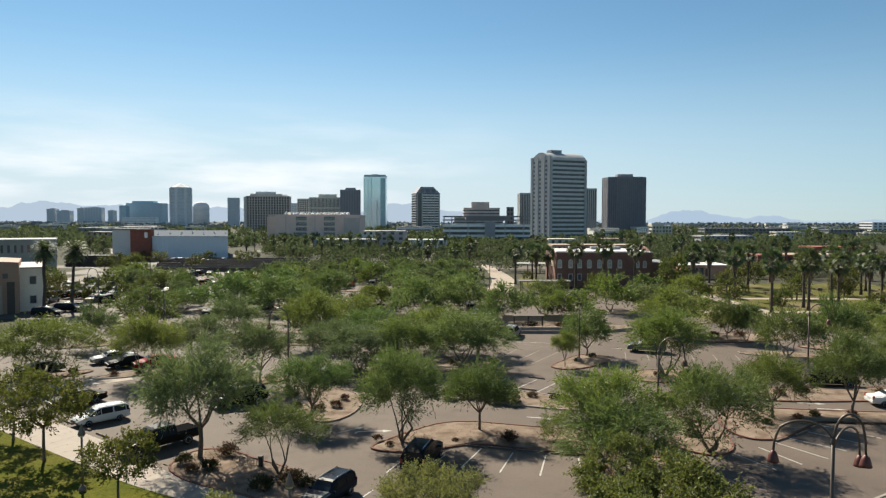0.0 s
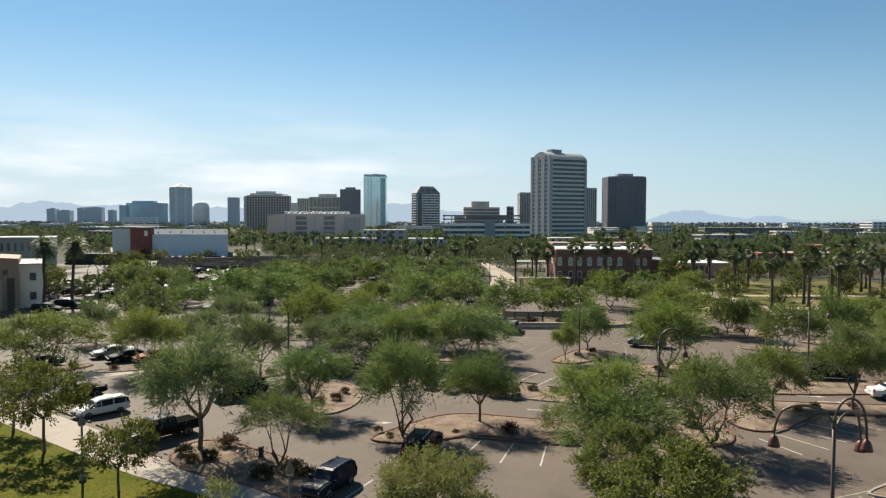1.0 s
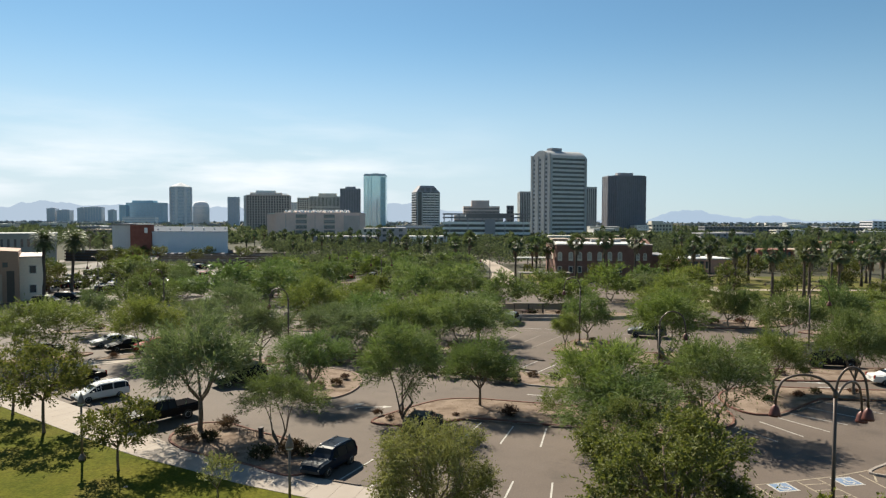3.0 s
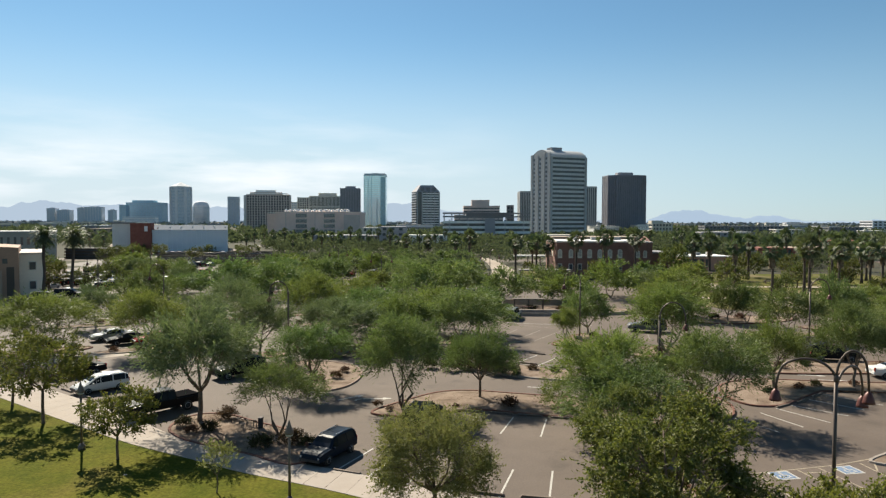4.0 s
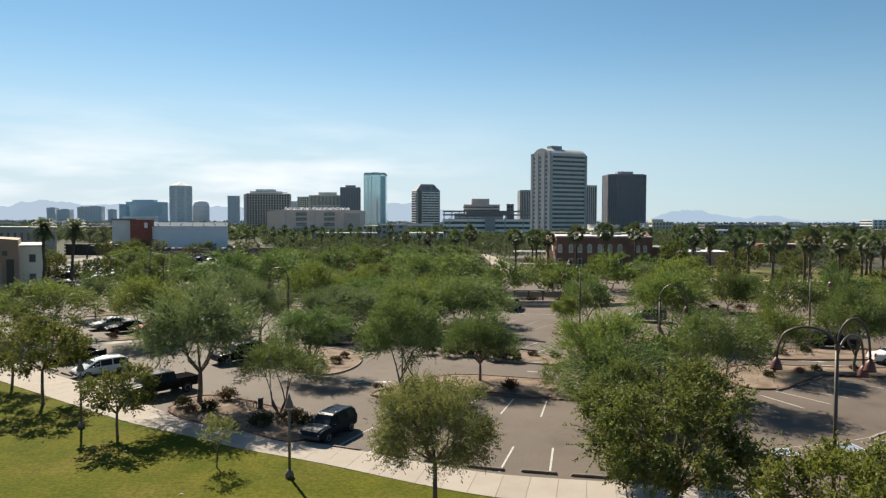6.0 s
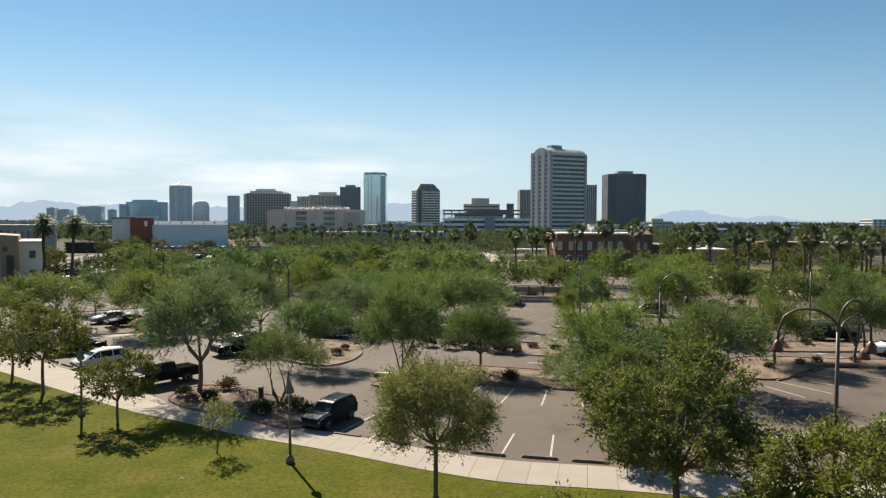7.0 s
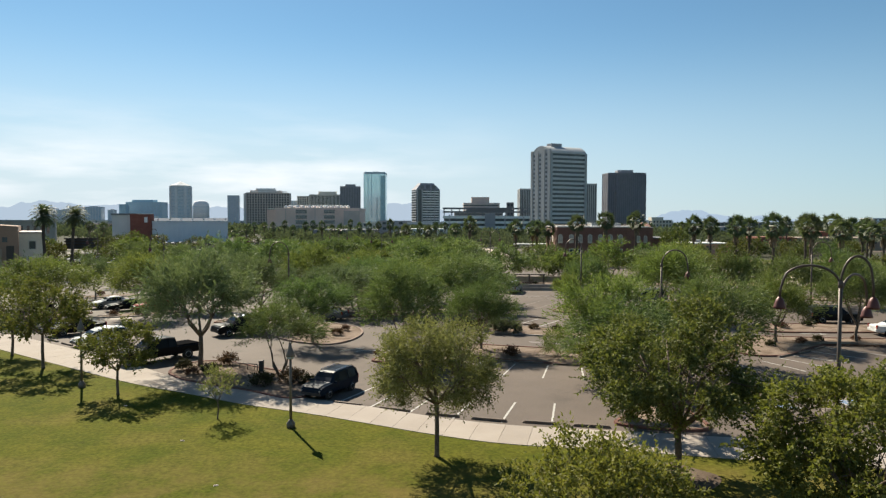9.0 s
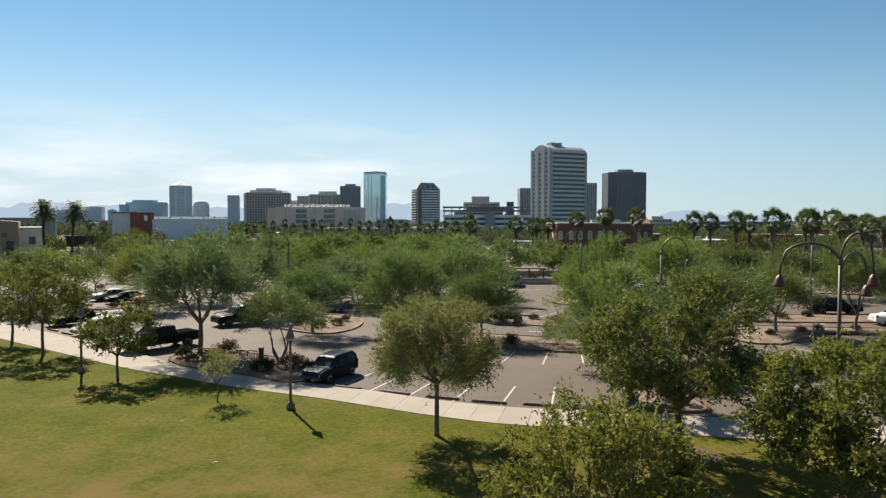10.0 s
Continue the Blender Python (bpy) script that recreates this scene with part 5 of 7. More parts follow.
# the hangar-like hall: grey end, rust brick bay, pale metal side
hall = thing("exhibition_hall", pose(-115.8, 310, 0), "long hall with pale metal wall and rust brick bay", "building")
EAVES = [(-7.4, -20, 9.9), (25.2, -20, 9.9), (4.6, 46, 11.3), (-34, 46, 11.3)]     # the far end draws in behind the front
n = len(EAVES)
part("metal_wall", Geo().add([(x, y, 0.9) for x, y, z in EAVES] + list(EAVES), [(i, (i + 1) % n, n + (i + 1) % n, n + i) for i in range(n)]), METAL_WALL, hall)
part("roof", Geo().add([(x, y - 0.2, z) for x, y, z in EAVES] + [(x, y - 0.2, z + 0.3) for x, y, z in EAVES], [(3, 2, 1, 0), (4, 5, 6, 7)] + [(i, (i + 1) % n, n + (i + 1) % n, n + i) for i in range(n)]), HALL_ROOF, hall, "grey low-sloped metal roof")
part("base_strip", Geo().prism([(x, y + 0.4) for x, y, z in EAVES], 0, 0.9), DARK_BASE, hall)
block("end_block", (-19.9, -14, 6.3), (8.8, 8, 12.6), GREY_PANEL, hall)
block("brick_bay", (-10.9, -19.6, 6.5), (8.7, 3.2, 13.0), RUST, hall)
block("dark_parapet", (-18.6, -14.5, 12.95), (11.6, 8.4, 0.7), SLATE, hall)
block("bay_parapet", (-9.6, -19.6, 13.1), (6.0, 3.4, 0.25), ROOF_WHITE, hall)
for i in range(16):
    block("cladding_rib", (-6.4 + i * 2.05, -20.05, 5.3), (0.14, 0.12, 8.6), METAL_WALL, hall)
block("eaves_gutter", (8.9, -20.2, 9.85), (32.6, 0.35, 0.4), METAL_WALL, hall)
block("sign", (-8.6, -21.3, 10.6), (1.3, 0.15, 2.2), WHITE_WALL, hall, "plain pale sign panel")
for i in range(12):
    part("roof_vent", Geo().spin([(0.38, 0), (0.38, 0.5), (0.1, 0.9)], (-9 + i * 2.5, -8 + (i % 4) * 7, 10.35 + (i % 4) * 0.15), 8), ROOF_WHITE, hall)
# flat dark sheet: the terraces' shade is in its colour
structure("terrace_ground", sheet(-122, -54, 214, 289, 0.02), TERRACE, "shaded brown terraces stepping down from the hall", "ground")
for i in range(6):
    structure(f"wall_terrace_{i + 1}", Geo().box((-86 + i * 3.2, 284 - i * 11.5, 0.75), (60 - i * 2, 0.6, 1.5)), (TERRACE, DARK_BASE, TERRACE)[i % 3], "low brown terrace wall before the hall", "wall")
deck = thing("parking_deck", pose(-129.5, 252, 0), "low brown parking deck with dark open levels", "parking deck")
# solid dark core; the open levels' shade is colour only
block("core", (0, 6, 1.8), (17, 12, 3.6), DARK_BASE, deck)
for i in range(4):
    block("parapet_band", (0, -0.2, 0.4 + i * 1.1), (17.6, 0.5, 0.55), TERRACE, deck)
structure("road_hall", Geo().prism([(-105, 222), (-100, 222), (-117, 262), (-153, 329), (-194, 406), (-197, 406), (-158, 329), (-122, 262)], -0.01, 0.028), CONCRETE, "pale sunlit street curving past the hall", "road")


def arched_window(parent, x, z, y, w=1.25, h=2.2):
    """A round-headed window: frame ring, pane and glazing bars, set on a front wall at y."""
    n = 8
    def outline(k):
        return [(x - w / 2 * k, z - h / 2 * k), (x + w / 2 * k, z - h / 2 * k)] + [(x + w / 2 * k * math.cos(math.pi * q / n), z + (h / 2 - w / 2) + w / 2 * k * math.sin(math.pi * q / n)) for q in range(n + 1)]
    def slab(o, d):
        m = len(o)
        return Geo().add([(a, y, b) for a, b in o] + [(a, y - d, b) for a, b in o], [tuple(range(m, 2 * m))] + [(i, (i + 1) % m, m + (i + 1) % m, m + i)[::-1] for i in range(m)])
    win = part("window", slab(outline(1.0), 0.10), WIN_FRAME, parent)
    part("pane", slab(outline(0.62), 0.13), PANE_PALE, win)
    block("glazing_bar", (x, y - 0.15, z), (0.07, 0.05, h * 0.72), WIN_FRAME, win)
    block("glazing_rail", (x, y - 0.15, z + 0.1), (w * 0.72, 0.05, 0.07), WIN_FRAME, win)


# the brick hall
hallb = thing("brick_hall", pose(41.3, 186, 0), "two-storey red-brown brick hall with arched cream windows", "building")
block("wall", (0, 0, 4.45), (24.6, 18, 8.9), BRICK, hallb)
block("parapet_coping", (0, 0, 8.96), (24.9, 18.3, 0.22), ROSE_GRID, hallb)
block("roof", (-0.4, 0.4, 8.98), (23.4, 17.2, 0.5), ROOF_WHITE, hallb)
g = Geo()
prof = [(-6, 8.8)] + [(-6 + 12 * k / 12, 8.9 + 1.4 * math.sin(math.pi * k / 12)) for k in range(13)] + [(6, 8.8)]
g.add([(12.5, q - 1, z) for q, z in prof] + [(11.9, q - 1, z) for q, z in prof], [tuple(range(15)), tuple(range(15, 30))[::-1]] + [(i, i + 1, 16 + i, 15 + i)[::-1] for i in range(14)])
part("curved_gable", g, BRICK, hallb)
for i, x in enumerate((-11.4, -8.6, -6.3, -3.8, -1.2, 1.4, 4.0)):
    arched_window(hallb, x, 6.0, -9.0, 1.15, 2.3)
    block("lower_window", (x, -9.03, 2.6), (1.1, 0.16, 1.7), WIN_FRAME, hallb)
    block("lower_pane", (x, -9.09, 2.6), (0.8, 0.16, 1.35), PANE, hallb)
for x in (8.6, 10.4):
    arched_window(hallb, x, 5.9, -9.0, 0.95, 1.9)
block("string_course", (0, -9.05, 8.2), (24.7, 0.2, 0.22), BRICK, hallb)
block("east_wing", (15.5, 1, 3.0), (6.5, 14, 6.0), BRICK, hallb)
block("wing_roof", (15.5, 1, 6.1), (6.9, 14.4, 0.25), SLATE, hallb)
for yy in (-3, 1, 5):
    block("side_window", (-12.33, yy, 6), (0.2, 1.2, 2.0), WIN_FRAME, hallb)
for i in range(3):
    block("roof_unit", (-6 + i * 6, 3, 9.5), (2.0, 1.6, 1.0), ROOF_GREY, hallb)
# a second wing with pale roofs behind the hall
for x, w in ((38, 7), (48, 9), (59, 9)):
    tower(x, 226, w * 0.8, 10, 9.3, "pale-roofed wing behind the brick hall", TAN, DARK_GLASS, 2, 4, 0, 0, 0.6, 0.6, name="low_building", parapet=0.7)
# flat canopy on posts
can = thing("canopy", pose(24.0, 164, 0), "flat grey canopy on slim posts before the hall", "canopy")
block("canopy_roof", (0, 0, 2.75), (12.2, 4.2, 0.22), CANOPY_GREY, can)
for sx in (-5.4, 0, 5.4):
    for sy in (-1.7, 1.7):
        block("post", (sx, sy, 1.33), (0.22, 0.22, 2.66), LAMP, can)
can2 = thing("canopy", pose(29.5, 226, 0), "long low pale canopy beyond the lawn", "canopy")
block("canopy_roof", (0, 0, 3.0), (13, 4, 0.3), ROOF_WHITE, can2)
for sx in (-5.8, -2, 2, 5.8):
    block("post", (sx, -1.6, 1.4), (0.3, 0.3, 2.85), LAMP, can2)
# the small pinkish pavilion
pav = thing("pavilion", pose(76.8, 208, 0), "low pinkish pavilion with a white roof", "building")
block("wall", (0, 0, 1.95), (14.4, 12, 3.9), PINK_WALL, pav)
block("roof", (0, 0, 4.05), (15.0, 12.6, 0.3), ROOF_WHITE, pav)
for i in range(4):
    block("window", (-4.6 + i * 1.7, -6.05, 2.1), (1.2, 0.2, 2.4), PANE, pav)
    block("pilaster", (-5.5 + i * 1.75, -6.1, 1.95), (0.35, 0.3, 3.8), PINK_WALL, pav)
for i in range(3):
    block("roof_unit", (-4 + i * 3.6, 0, 4.6), (1.6, 1.4, 0.9), ROOF_GREY, pav)
# long low buildings past the palms
tower(147, 262, 42, 14, 4.6, "long low brown building with a pale roof line", TAN, DARK_GLASS, 1, 12, 0, 0, 0.6, 0.5, name="low_building", parapet=0.6)
tower(166, 292, 24, 14, 6.4, "low rust-red building behind palms", RUST, DARK_GLASS, 1, 7, 0, 0, 0.6, 0.6, name="low_building", parapet=0.8)
tower(118, 250, 12, 12, 5, "low brown building end behind palms", RUST, DARK_GLASS, 1, 4, 0, 0, 0.6, 0.6, name="low_building", parapet=0.8)

# cream and tan school buildings on the left-hand edge
sch = thing("school_building", pose(-81.9, 136.0, 0, 0, 0, 30), "cream rendered two-storey building with small windows", "building")
block("wall", (0, 0, 4.0), (5.8, 18, 8.0), SCHOOL_CREAM, sch)
block("roof_edge", (0, 0, 8.1), (6.1, 18.3, 0.3), ROSE_GRID, sch)
for z in (2.2, 5.8):
    win = block("window", (1.0, -9.02, z), (1.3, 0.16, 1.7), WIN_FRAME, sch)
    block("pane", (0, -0.06, 0), (1.0, 0.12, 1.4), PANE, win)
    for yy in (-5, 0, 5):
        block("side_window", (2.92, yy, z), (0.16, 1.3, 1.7), PANE, sch)
sch2 = thing("school_building", pose(-86.9, 129.0, 0, 0, 0, 30), "tan rendered building with a curved gable", "building")
block("wall", (0, 0, 4.65), (13.4, 16, 9.3), BROWN_WALL, sch2)
g = Geo()
prof = [(-6.7 + 13.4 * k / 12, 9.3 + 0.35 * math.sin(math.pi * k / 12)) for k in range(13)]
g.add([(a, -8.0, z) for a, z in prof] + [(a, 8.0, z) for a, z in prof], [tuple(range(13)), tuple(range(13, 26))[::-1]] + [(i, i + 1, 14 + i, 13 + i)[::-1] for i in range(12)])
part("curved_roof", g, BROWN_WALL, sch2)
block("window", (4.6, -8.03, 6.9), (0.8, 0.16, 0.9), PANE, sch2)
block("doorway", (5.4, -8.03, 2.9), (1.2, 0.2, 5.8), TERRACE, sch2)
block("portal", (3.0, -8.2, 2.6), (2.2, 0.5, 5.2), TAN, sch2)
inst = thing("school_wing", pose(-156, 233, 0, 0, 0, 28), "long white two-storey wing with narrow windows", "building")
block("wall", (0, 0, 5.0), (44, 20, 10.0), WING_WALL, inst)
block("roof_edge", (0, 0, 10.2), (44.6, 20.6, 0.5), ROOF_GREY, inst)
for i in range(22):
    block("window", (-20 + i * 1.9, -10.03, 7.2), (0.7, 0.16, 2.6), PANE, inst)

# ---------- mountains ----------
def ridge(name, x0, x1, y, peaks, label, col, seed):
    """A far range: summed humps, roughened, with foothills towards the viewer."""
    n, rows = 420, 6
    g = Geo()
    for r in range(rows):
        for i in range(n + 1):
            x = x0 + (x1 - x0) * i / n
            z = sum(h * max(0.0, 1 - abs((x - c) / w)) ** 1.2 for c, w, h in peaks)
            z += 12 * noise.noise((x * 0.004, seed, 0)) + 9 * noise.noise((x * 0.013, seed + 3, 0.5 * r)) + 5 * noise.noise((x * 0.04, seed + 5, 0.5 * r))
            k = math.sin(math.pi * 0.5 * r / (rows - 1))
            g.v.append((x, y - 60 + 60 * r / (rows - 1), max(-5.0, z * k * (1 + 0.16 * noise.noise((x * 0.01, r * 0.9, seed))))))
    m = n + 1
    for r in range(rows - 1):
        for i in range(n):
            g.f.append((r * m + i, r * m + i + 1, (r + 1) * m + i + 1, (r + 1) * m + i)); g.s.append(True)
    m = mat(name + "_haze", (0.02, 0.02, 0.02), 1.0, spec=0.0)      # miles of bright air put in as an even blue glow
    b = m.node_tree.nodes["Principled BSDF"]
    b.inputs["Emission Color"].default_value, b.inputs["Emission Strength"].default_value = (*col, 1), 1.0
    return structure(name, g, m, label, "mountain")

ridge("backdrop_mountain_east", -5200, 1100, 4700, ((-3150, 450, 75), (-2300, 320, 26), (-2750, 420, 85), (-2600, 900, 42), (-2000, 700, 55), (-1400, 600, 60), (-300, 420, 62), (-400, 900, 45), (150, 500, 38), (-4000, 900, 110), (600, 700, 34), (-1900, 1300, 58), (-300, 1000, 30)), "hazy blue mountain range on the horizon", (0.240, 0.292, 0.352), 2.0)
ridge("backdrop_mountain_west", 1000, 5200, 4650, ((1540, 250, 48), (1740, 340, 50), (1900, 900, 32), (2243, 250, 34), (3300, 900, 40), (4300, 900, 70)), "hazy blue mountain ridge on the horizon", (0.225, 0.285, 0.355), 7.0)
# ---------- far foliage ----------
def far_foliage(name, label, count, y0, y1, spread, leaf, per, size, seed, keep, hmin=3.0, hmax=7.0):
    """Far trees that nobody could count, each a loose heap of leaf clumps."""
    rng = np.random.default_rng(seed)
    pos, al, ln = [], [], []
    made = 0
    while made < count:
        y = math.exp(rng.uniform(math.log(y0), math.log(y1)))
        x = rng.uniform(-1, 1) * spread * y
        if not keep(x, y):
            continue
        made += 1
        h, w = rng.uniform(hmin, hmax), rng.uniform(2.0, 4.6)
        p = unit(rng.normal(size=(per, 3))) * rng.uniform(0.55, 1.0, (per, 1)) * (w, w, h * 0.42)
        p += (x, y, h * 0.55) + rng.normal(size=(per, 3)) * 0.25
        p[:, 2] = np.maximum(p[:, 2], 0.2)
        pos.append(p)
        al.append(unit(rng.normal(size=(per, 3)) + (0, 0, 0.4)))
        ln.append(np.full(per, size * (1 + y / y1)) * rng.uniform(0.6, 1.3, per))
    pos, al, ln = np.concatenate(pos), np.concatenate(al), np.concatenate(ln)
    me = leaves(pos, al, unit(np.cross(al, rng.normal(size=al.shape))), ln, ln * 0.65)
    return tagged(link(name, me, leaf), label, "trees", kind="stuff")


HOUSES = [(-150, -100, 300, 372), (20, 66, 174, 232), (66, 88, 198, 218), (-4, 66, 495, 560), (-150, -72, 595, 650), (82, 132, 610, 660), (8, 23, 160, 226), (-125, -50, 205, 292), (-110, -60, 116, 240), (-106, -90, 240, 620), (124, 184, 250, 304), (-164, -116, 218, 244), (-260, 260, 238, 262), (-165, -95, 372, 420), (-40, 2, 385, 445)]
def clear(x, y):
    return not any(a < x < b and c < y < d for a, b, c, d in HOUSES)

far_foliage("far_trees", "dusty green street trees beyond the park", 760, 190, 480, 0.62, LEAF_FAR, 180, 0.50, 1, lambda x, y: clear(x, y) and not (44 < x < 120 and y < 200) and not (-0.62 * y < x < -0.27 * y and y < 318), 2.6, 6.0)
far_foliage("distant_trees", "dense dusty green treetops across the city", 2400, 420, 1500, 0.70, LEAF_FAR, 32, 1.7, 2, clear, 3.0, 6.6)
# leaf colour paled to blue-grey to hold the haze of distance
far_foliage("horizon_trees", "hazy grey-green treetops towards the horizon", 1500, 1300, 4200, 0.75, mat("hazy_horizon_foliage", (0.20, 0.235, 0.25), 0.95, island=0.3), 20, 3.6, 3, clear, 3, 7)

# ---------- shrubs ----------
def shrub_mesh(seed, strands, length, width):
    rng = np.random.default_rng(seed)
    pts = []
    for _ in range(24):
        d = unit(rng.normal(size=3) + (0, 0, 0.5))
        pts.append((d[0] * 0.36, d[1] * 0.36, 0.12 + 0.32 * abs(d[2])))
    return crown_leaves(rng, pts, (0, 0, -0.2), strands, 6, 0.26, length, width, up=0.4)


SHRUBS = {("red", k): shrub_mesh(300 + k, 7, 0.14, 0.05) for k in range(2)} | {("dark", k): shrub_mesh(310 + k, 8, 0.12, 0.06) for k in range(2)}
def shrub(x, y, s, kind, i, z=0.1):
    label, leaf = {"red": ("rounded reddish-brown desert shrub in gravel", SHRUB_RED), "dark": ("rounded dark green desert shrub in gravel", SHRUB_DARK), "sage": ("rounded grey-green sage shrub in gravel", SHRUB_SAGE)}[kind]
    ob = link("shrub", SHRUBS["red" if kind == "red" else "dark", i % 2], leaf)
    s *= 0.85 if kind == "dark" else 0.95
    ob.matrix_world = pose(x, y, z, 0, 0, i * 73) @ Matrix.Diagonal((s, s, s * 0.85, 1))
    tagged(ob, label, "shrub", "shrubs in the beds")


for i, (x, y, s, kind) in enumerate(((5.1, 53.2, 1.35, "red"), (-5.0, 53.2, 0.8, "red"), (-4.0, 52.0, 0.6, "red"), (-9.7, 62.5, 1.2, "red"), (-11.0, 61.4, 1.1, "red"), (-9.2, 65.0, 1.0, "red"), (-13.2, 62.5, 1.1, "dark"), (-14.5, 66, 1.2, "red"),
        (-18.0, 48.0, 1.4, "dark"), (-15.9, 47.0, 1.4, "dark"), (-15.6, 49.8, 1.5, "red"), (-11.4, 43.4, 1.7, "dark"), (-9.7, 44.4, 1.6, "red"), (-8.6, 44.1, 1.2, "dark"), (-16.9, 46.5, 0.9, "red"), (0.5, 66.1, 1.9, "dark"), (2.0, 66.8, 2.0, "dark"), (3.5, 66.2, 2.0, "dark"), (5.0, 64.9, 2.4, "sage"), (6.3, 64.3, 2.0, "sage"), (-1.4, 67.4, 1.8, "dark"),
        (12.2, 37.8, 1.4, "dark"), (9.8, 36.4, 0.8, "red"), (13.8, 45.6, 1.3, "dark"), (8.6, 66.2, 1.0, "red"), (10.6, 65.4, 1.1, "dark"), (6.8, 66.6, 1.2, "dark"), (3.8, 67.8, 1.3, "dark"), (5.2, 65.6, 0.9, "red"),
        (30.4, 58.8, 1.0, "red"), (32.4, 60.0, 1.1, "dark"), (35.8, 60.2, 0.9, "red"), (27.2, 57.6, 1.0, "dark"), (39.5, 59.4, 1.2, "dark"), (42, 58.8, 1.0, "red"), (19.6, 54.4, 1.3, "dark"), (20.4, 57.2, 1.1, "red"), (23.4, 75.0, 1.1, "red"), (26.5, 75.2, 1.2, "red"), (28.4, 76.6, 1.0, "dark"),
        (16.2, 83.0, 1.0, "dark"), (18.6, 85.6, 1.1, "dark"), (33, 67.4, 1.1, "red"), (36, 68.6, 1.2, "dark"), (43, 67.6, 1.1, "red"), (39.5, 100.6, 1.6, "red"), (43.6, 101.2, 1.5, "red"), (47.4, 101.6, 1.5, "dark"), (14, 109, 2.0, "dark"), (18.5, 108, 1.8, "red"), (24.5, 109.4, 1.6, "dark"),
        (-33.5, 76.2, 1.2, "dark"), (-35.8, 75, 1.0, "red"), (-31, 78, 1.1, "red"), (-41, 76.4, 1.2, "dark"), (-20.5, 72.4, 1.1, "dark"), (-18.4, 73.2, 1.0, "red"), (-6.5, 76.6, 1.3, "dark"), (-12, 77.4, 1.2, "red"), (1.2, 81.2, 1.4, "dark"), (6.0, 82, 1.3, "dark"), (-47, 94.6, 1.2, "red"), (-36, 98.6, 1.3, "dark"), (-29.6, 99.6, 1.3, "red"), (-19.8, 95, 1.2, "dark"), (-11, 95.2, 1.2, "red"), (1.0, 52.9, 0.55, "red"))):
    shrub(x, y, s, kind, i)
tuft = tree_meshes(321, 2.2, 2.6, stems=3, fork=0.12, limbs=6, clumps=34, strands=12, per=8, reach=0.55, length=0.22, width=0.035, base=0.12, up=0.6, trunk_r=0.03)
plant_tree("brush_tree", tuft, 8.6, 52.8, 0, 1.0, 1.0, BARK_GREY, LEAF_PV, "low wispy pale green brush in the gravel bed", "shrub", z=0.1)

# ---------- lamps ----------
def hook(g, a, rise, reach, z, r=0.055, head=1.9):
    """A crook arm that springs from the post, arches over and ends pointing down. Returns where the shade hangs."""
    pts = []
    for k in range(15):
        q = math.pi * k / 14
        s = reach / 2 * (1 - math.cos(q))
        pts.append((s * math.cos(a), s * math.sin(a), z + rise * math.sin(q) - (head * 0.25 * max(0, k - 11) / 3)))
    g.tube(pts, [r] * 15, 6)
    return Vector(pts[-1])


SHADE_PROFILE = [(0.04, 0.40), (0.07, 0.35), (0.14, 0.29), (0.19, 0.16), (0.235, -0.03), (0.255, -0.12), (0.21, -0.13), (0.05, -0.10)]
def lot_lamp(x, y, h, arms, label, turn=0.0):
    """A tall post with crook arms; arms are (direction in degrees, reach, rise, springing height)."""
    ob = thing("lot_lamp", pose(x, y, 0, 0, 0, turn), label, "street lamp", "car park lamps")
    part("base", Geo().spin([(0.30, 0), (0.30, 0.55), (0.22, 0.62), (0.10, 0.65)], n=12), CURB, ob)
    part("post", Geo().tube([(0, 0, 0.6), (0, 0, h * 0.5), (0, 0, h)], [0.09, 0.082, 0.075], 10), LAMP, ob)
    part("collar", Geo().spin([(0.09, 0), (0.105, 0.05), (0.105, 0.22), (0.08, 0.28)], (0, 0, h - 0.25), 10), LAMP, ob)
    for deg, reach, rise, z in arms:
        g = Geo()
        end = hook(g, radians(deg), rise, reach, z)
        arm = part("arm", g, LAMP, ob)
        part("shade", Geo().spin(SHADE_PROFILE, end - Vector((0, 0, 0.36)), 12), SHADE, arm, "red-brown bell-shaped shade")
    return ob


lot_lamp(16.45, 29.2, 8.0, ((164, 2.3, 0.90, 7.75), (-12, 1.25, 1.22, 7.85), (36, 2.5, 1.0, 7.25)), "tall brown lamp post with three crook arms")
ONE = ((-10, 1.9, 1.15, 7.2),)
TWO = ((180, 2.0, 1.15, 7.2), (0, 2.0, 1.15, 7.2))
for x, y, arms, turn in ((16.3, 52.2, ONE, 0), (16.4, 82.8, ((170, 1.9, 1.15, 7.2),), 0), (38.8, 73.2, ONE, 0), (-15.4, 68.8, ((180, 1.9, 1.15, 7.2),), 0), (-38, 94, ((180, 1.9, 1.15, 7.2),), 0), (-12.0, 134, TWO, 0), (-40, 134, TWO, 0), (-24, 158, TWO, 0), (-62, 124, ((180, 1.9, 1.15, 7.2),), 0), (10, 148, TWO, 0), (-70, 165, ONE, 0)):
    lot_lamp(x, y, 7.3, arms, "brown lamp post with a crook arm" if len(arms) == 1 else "brown lamp post with two crook arms", turn)


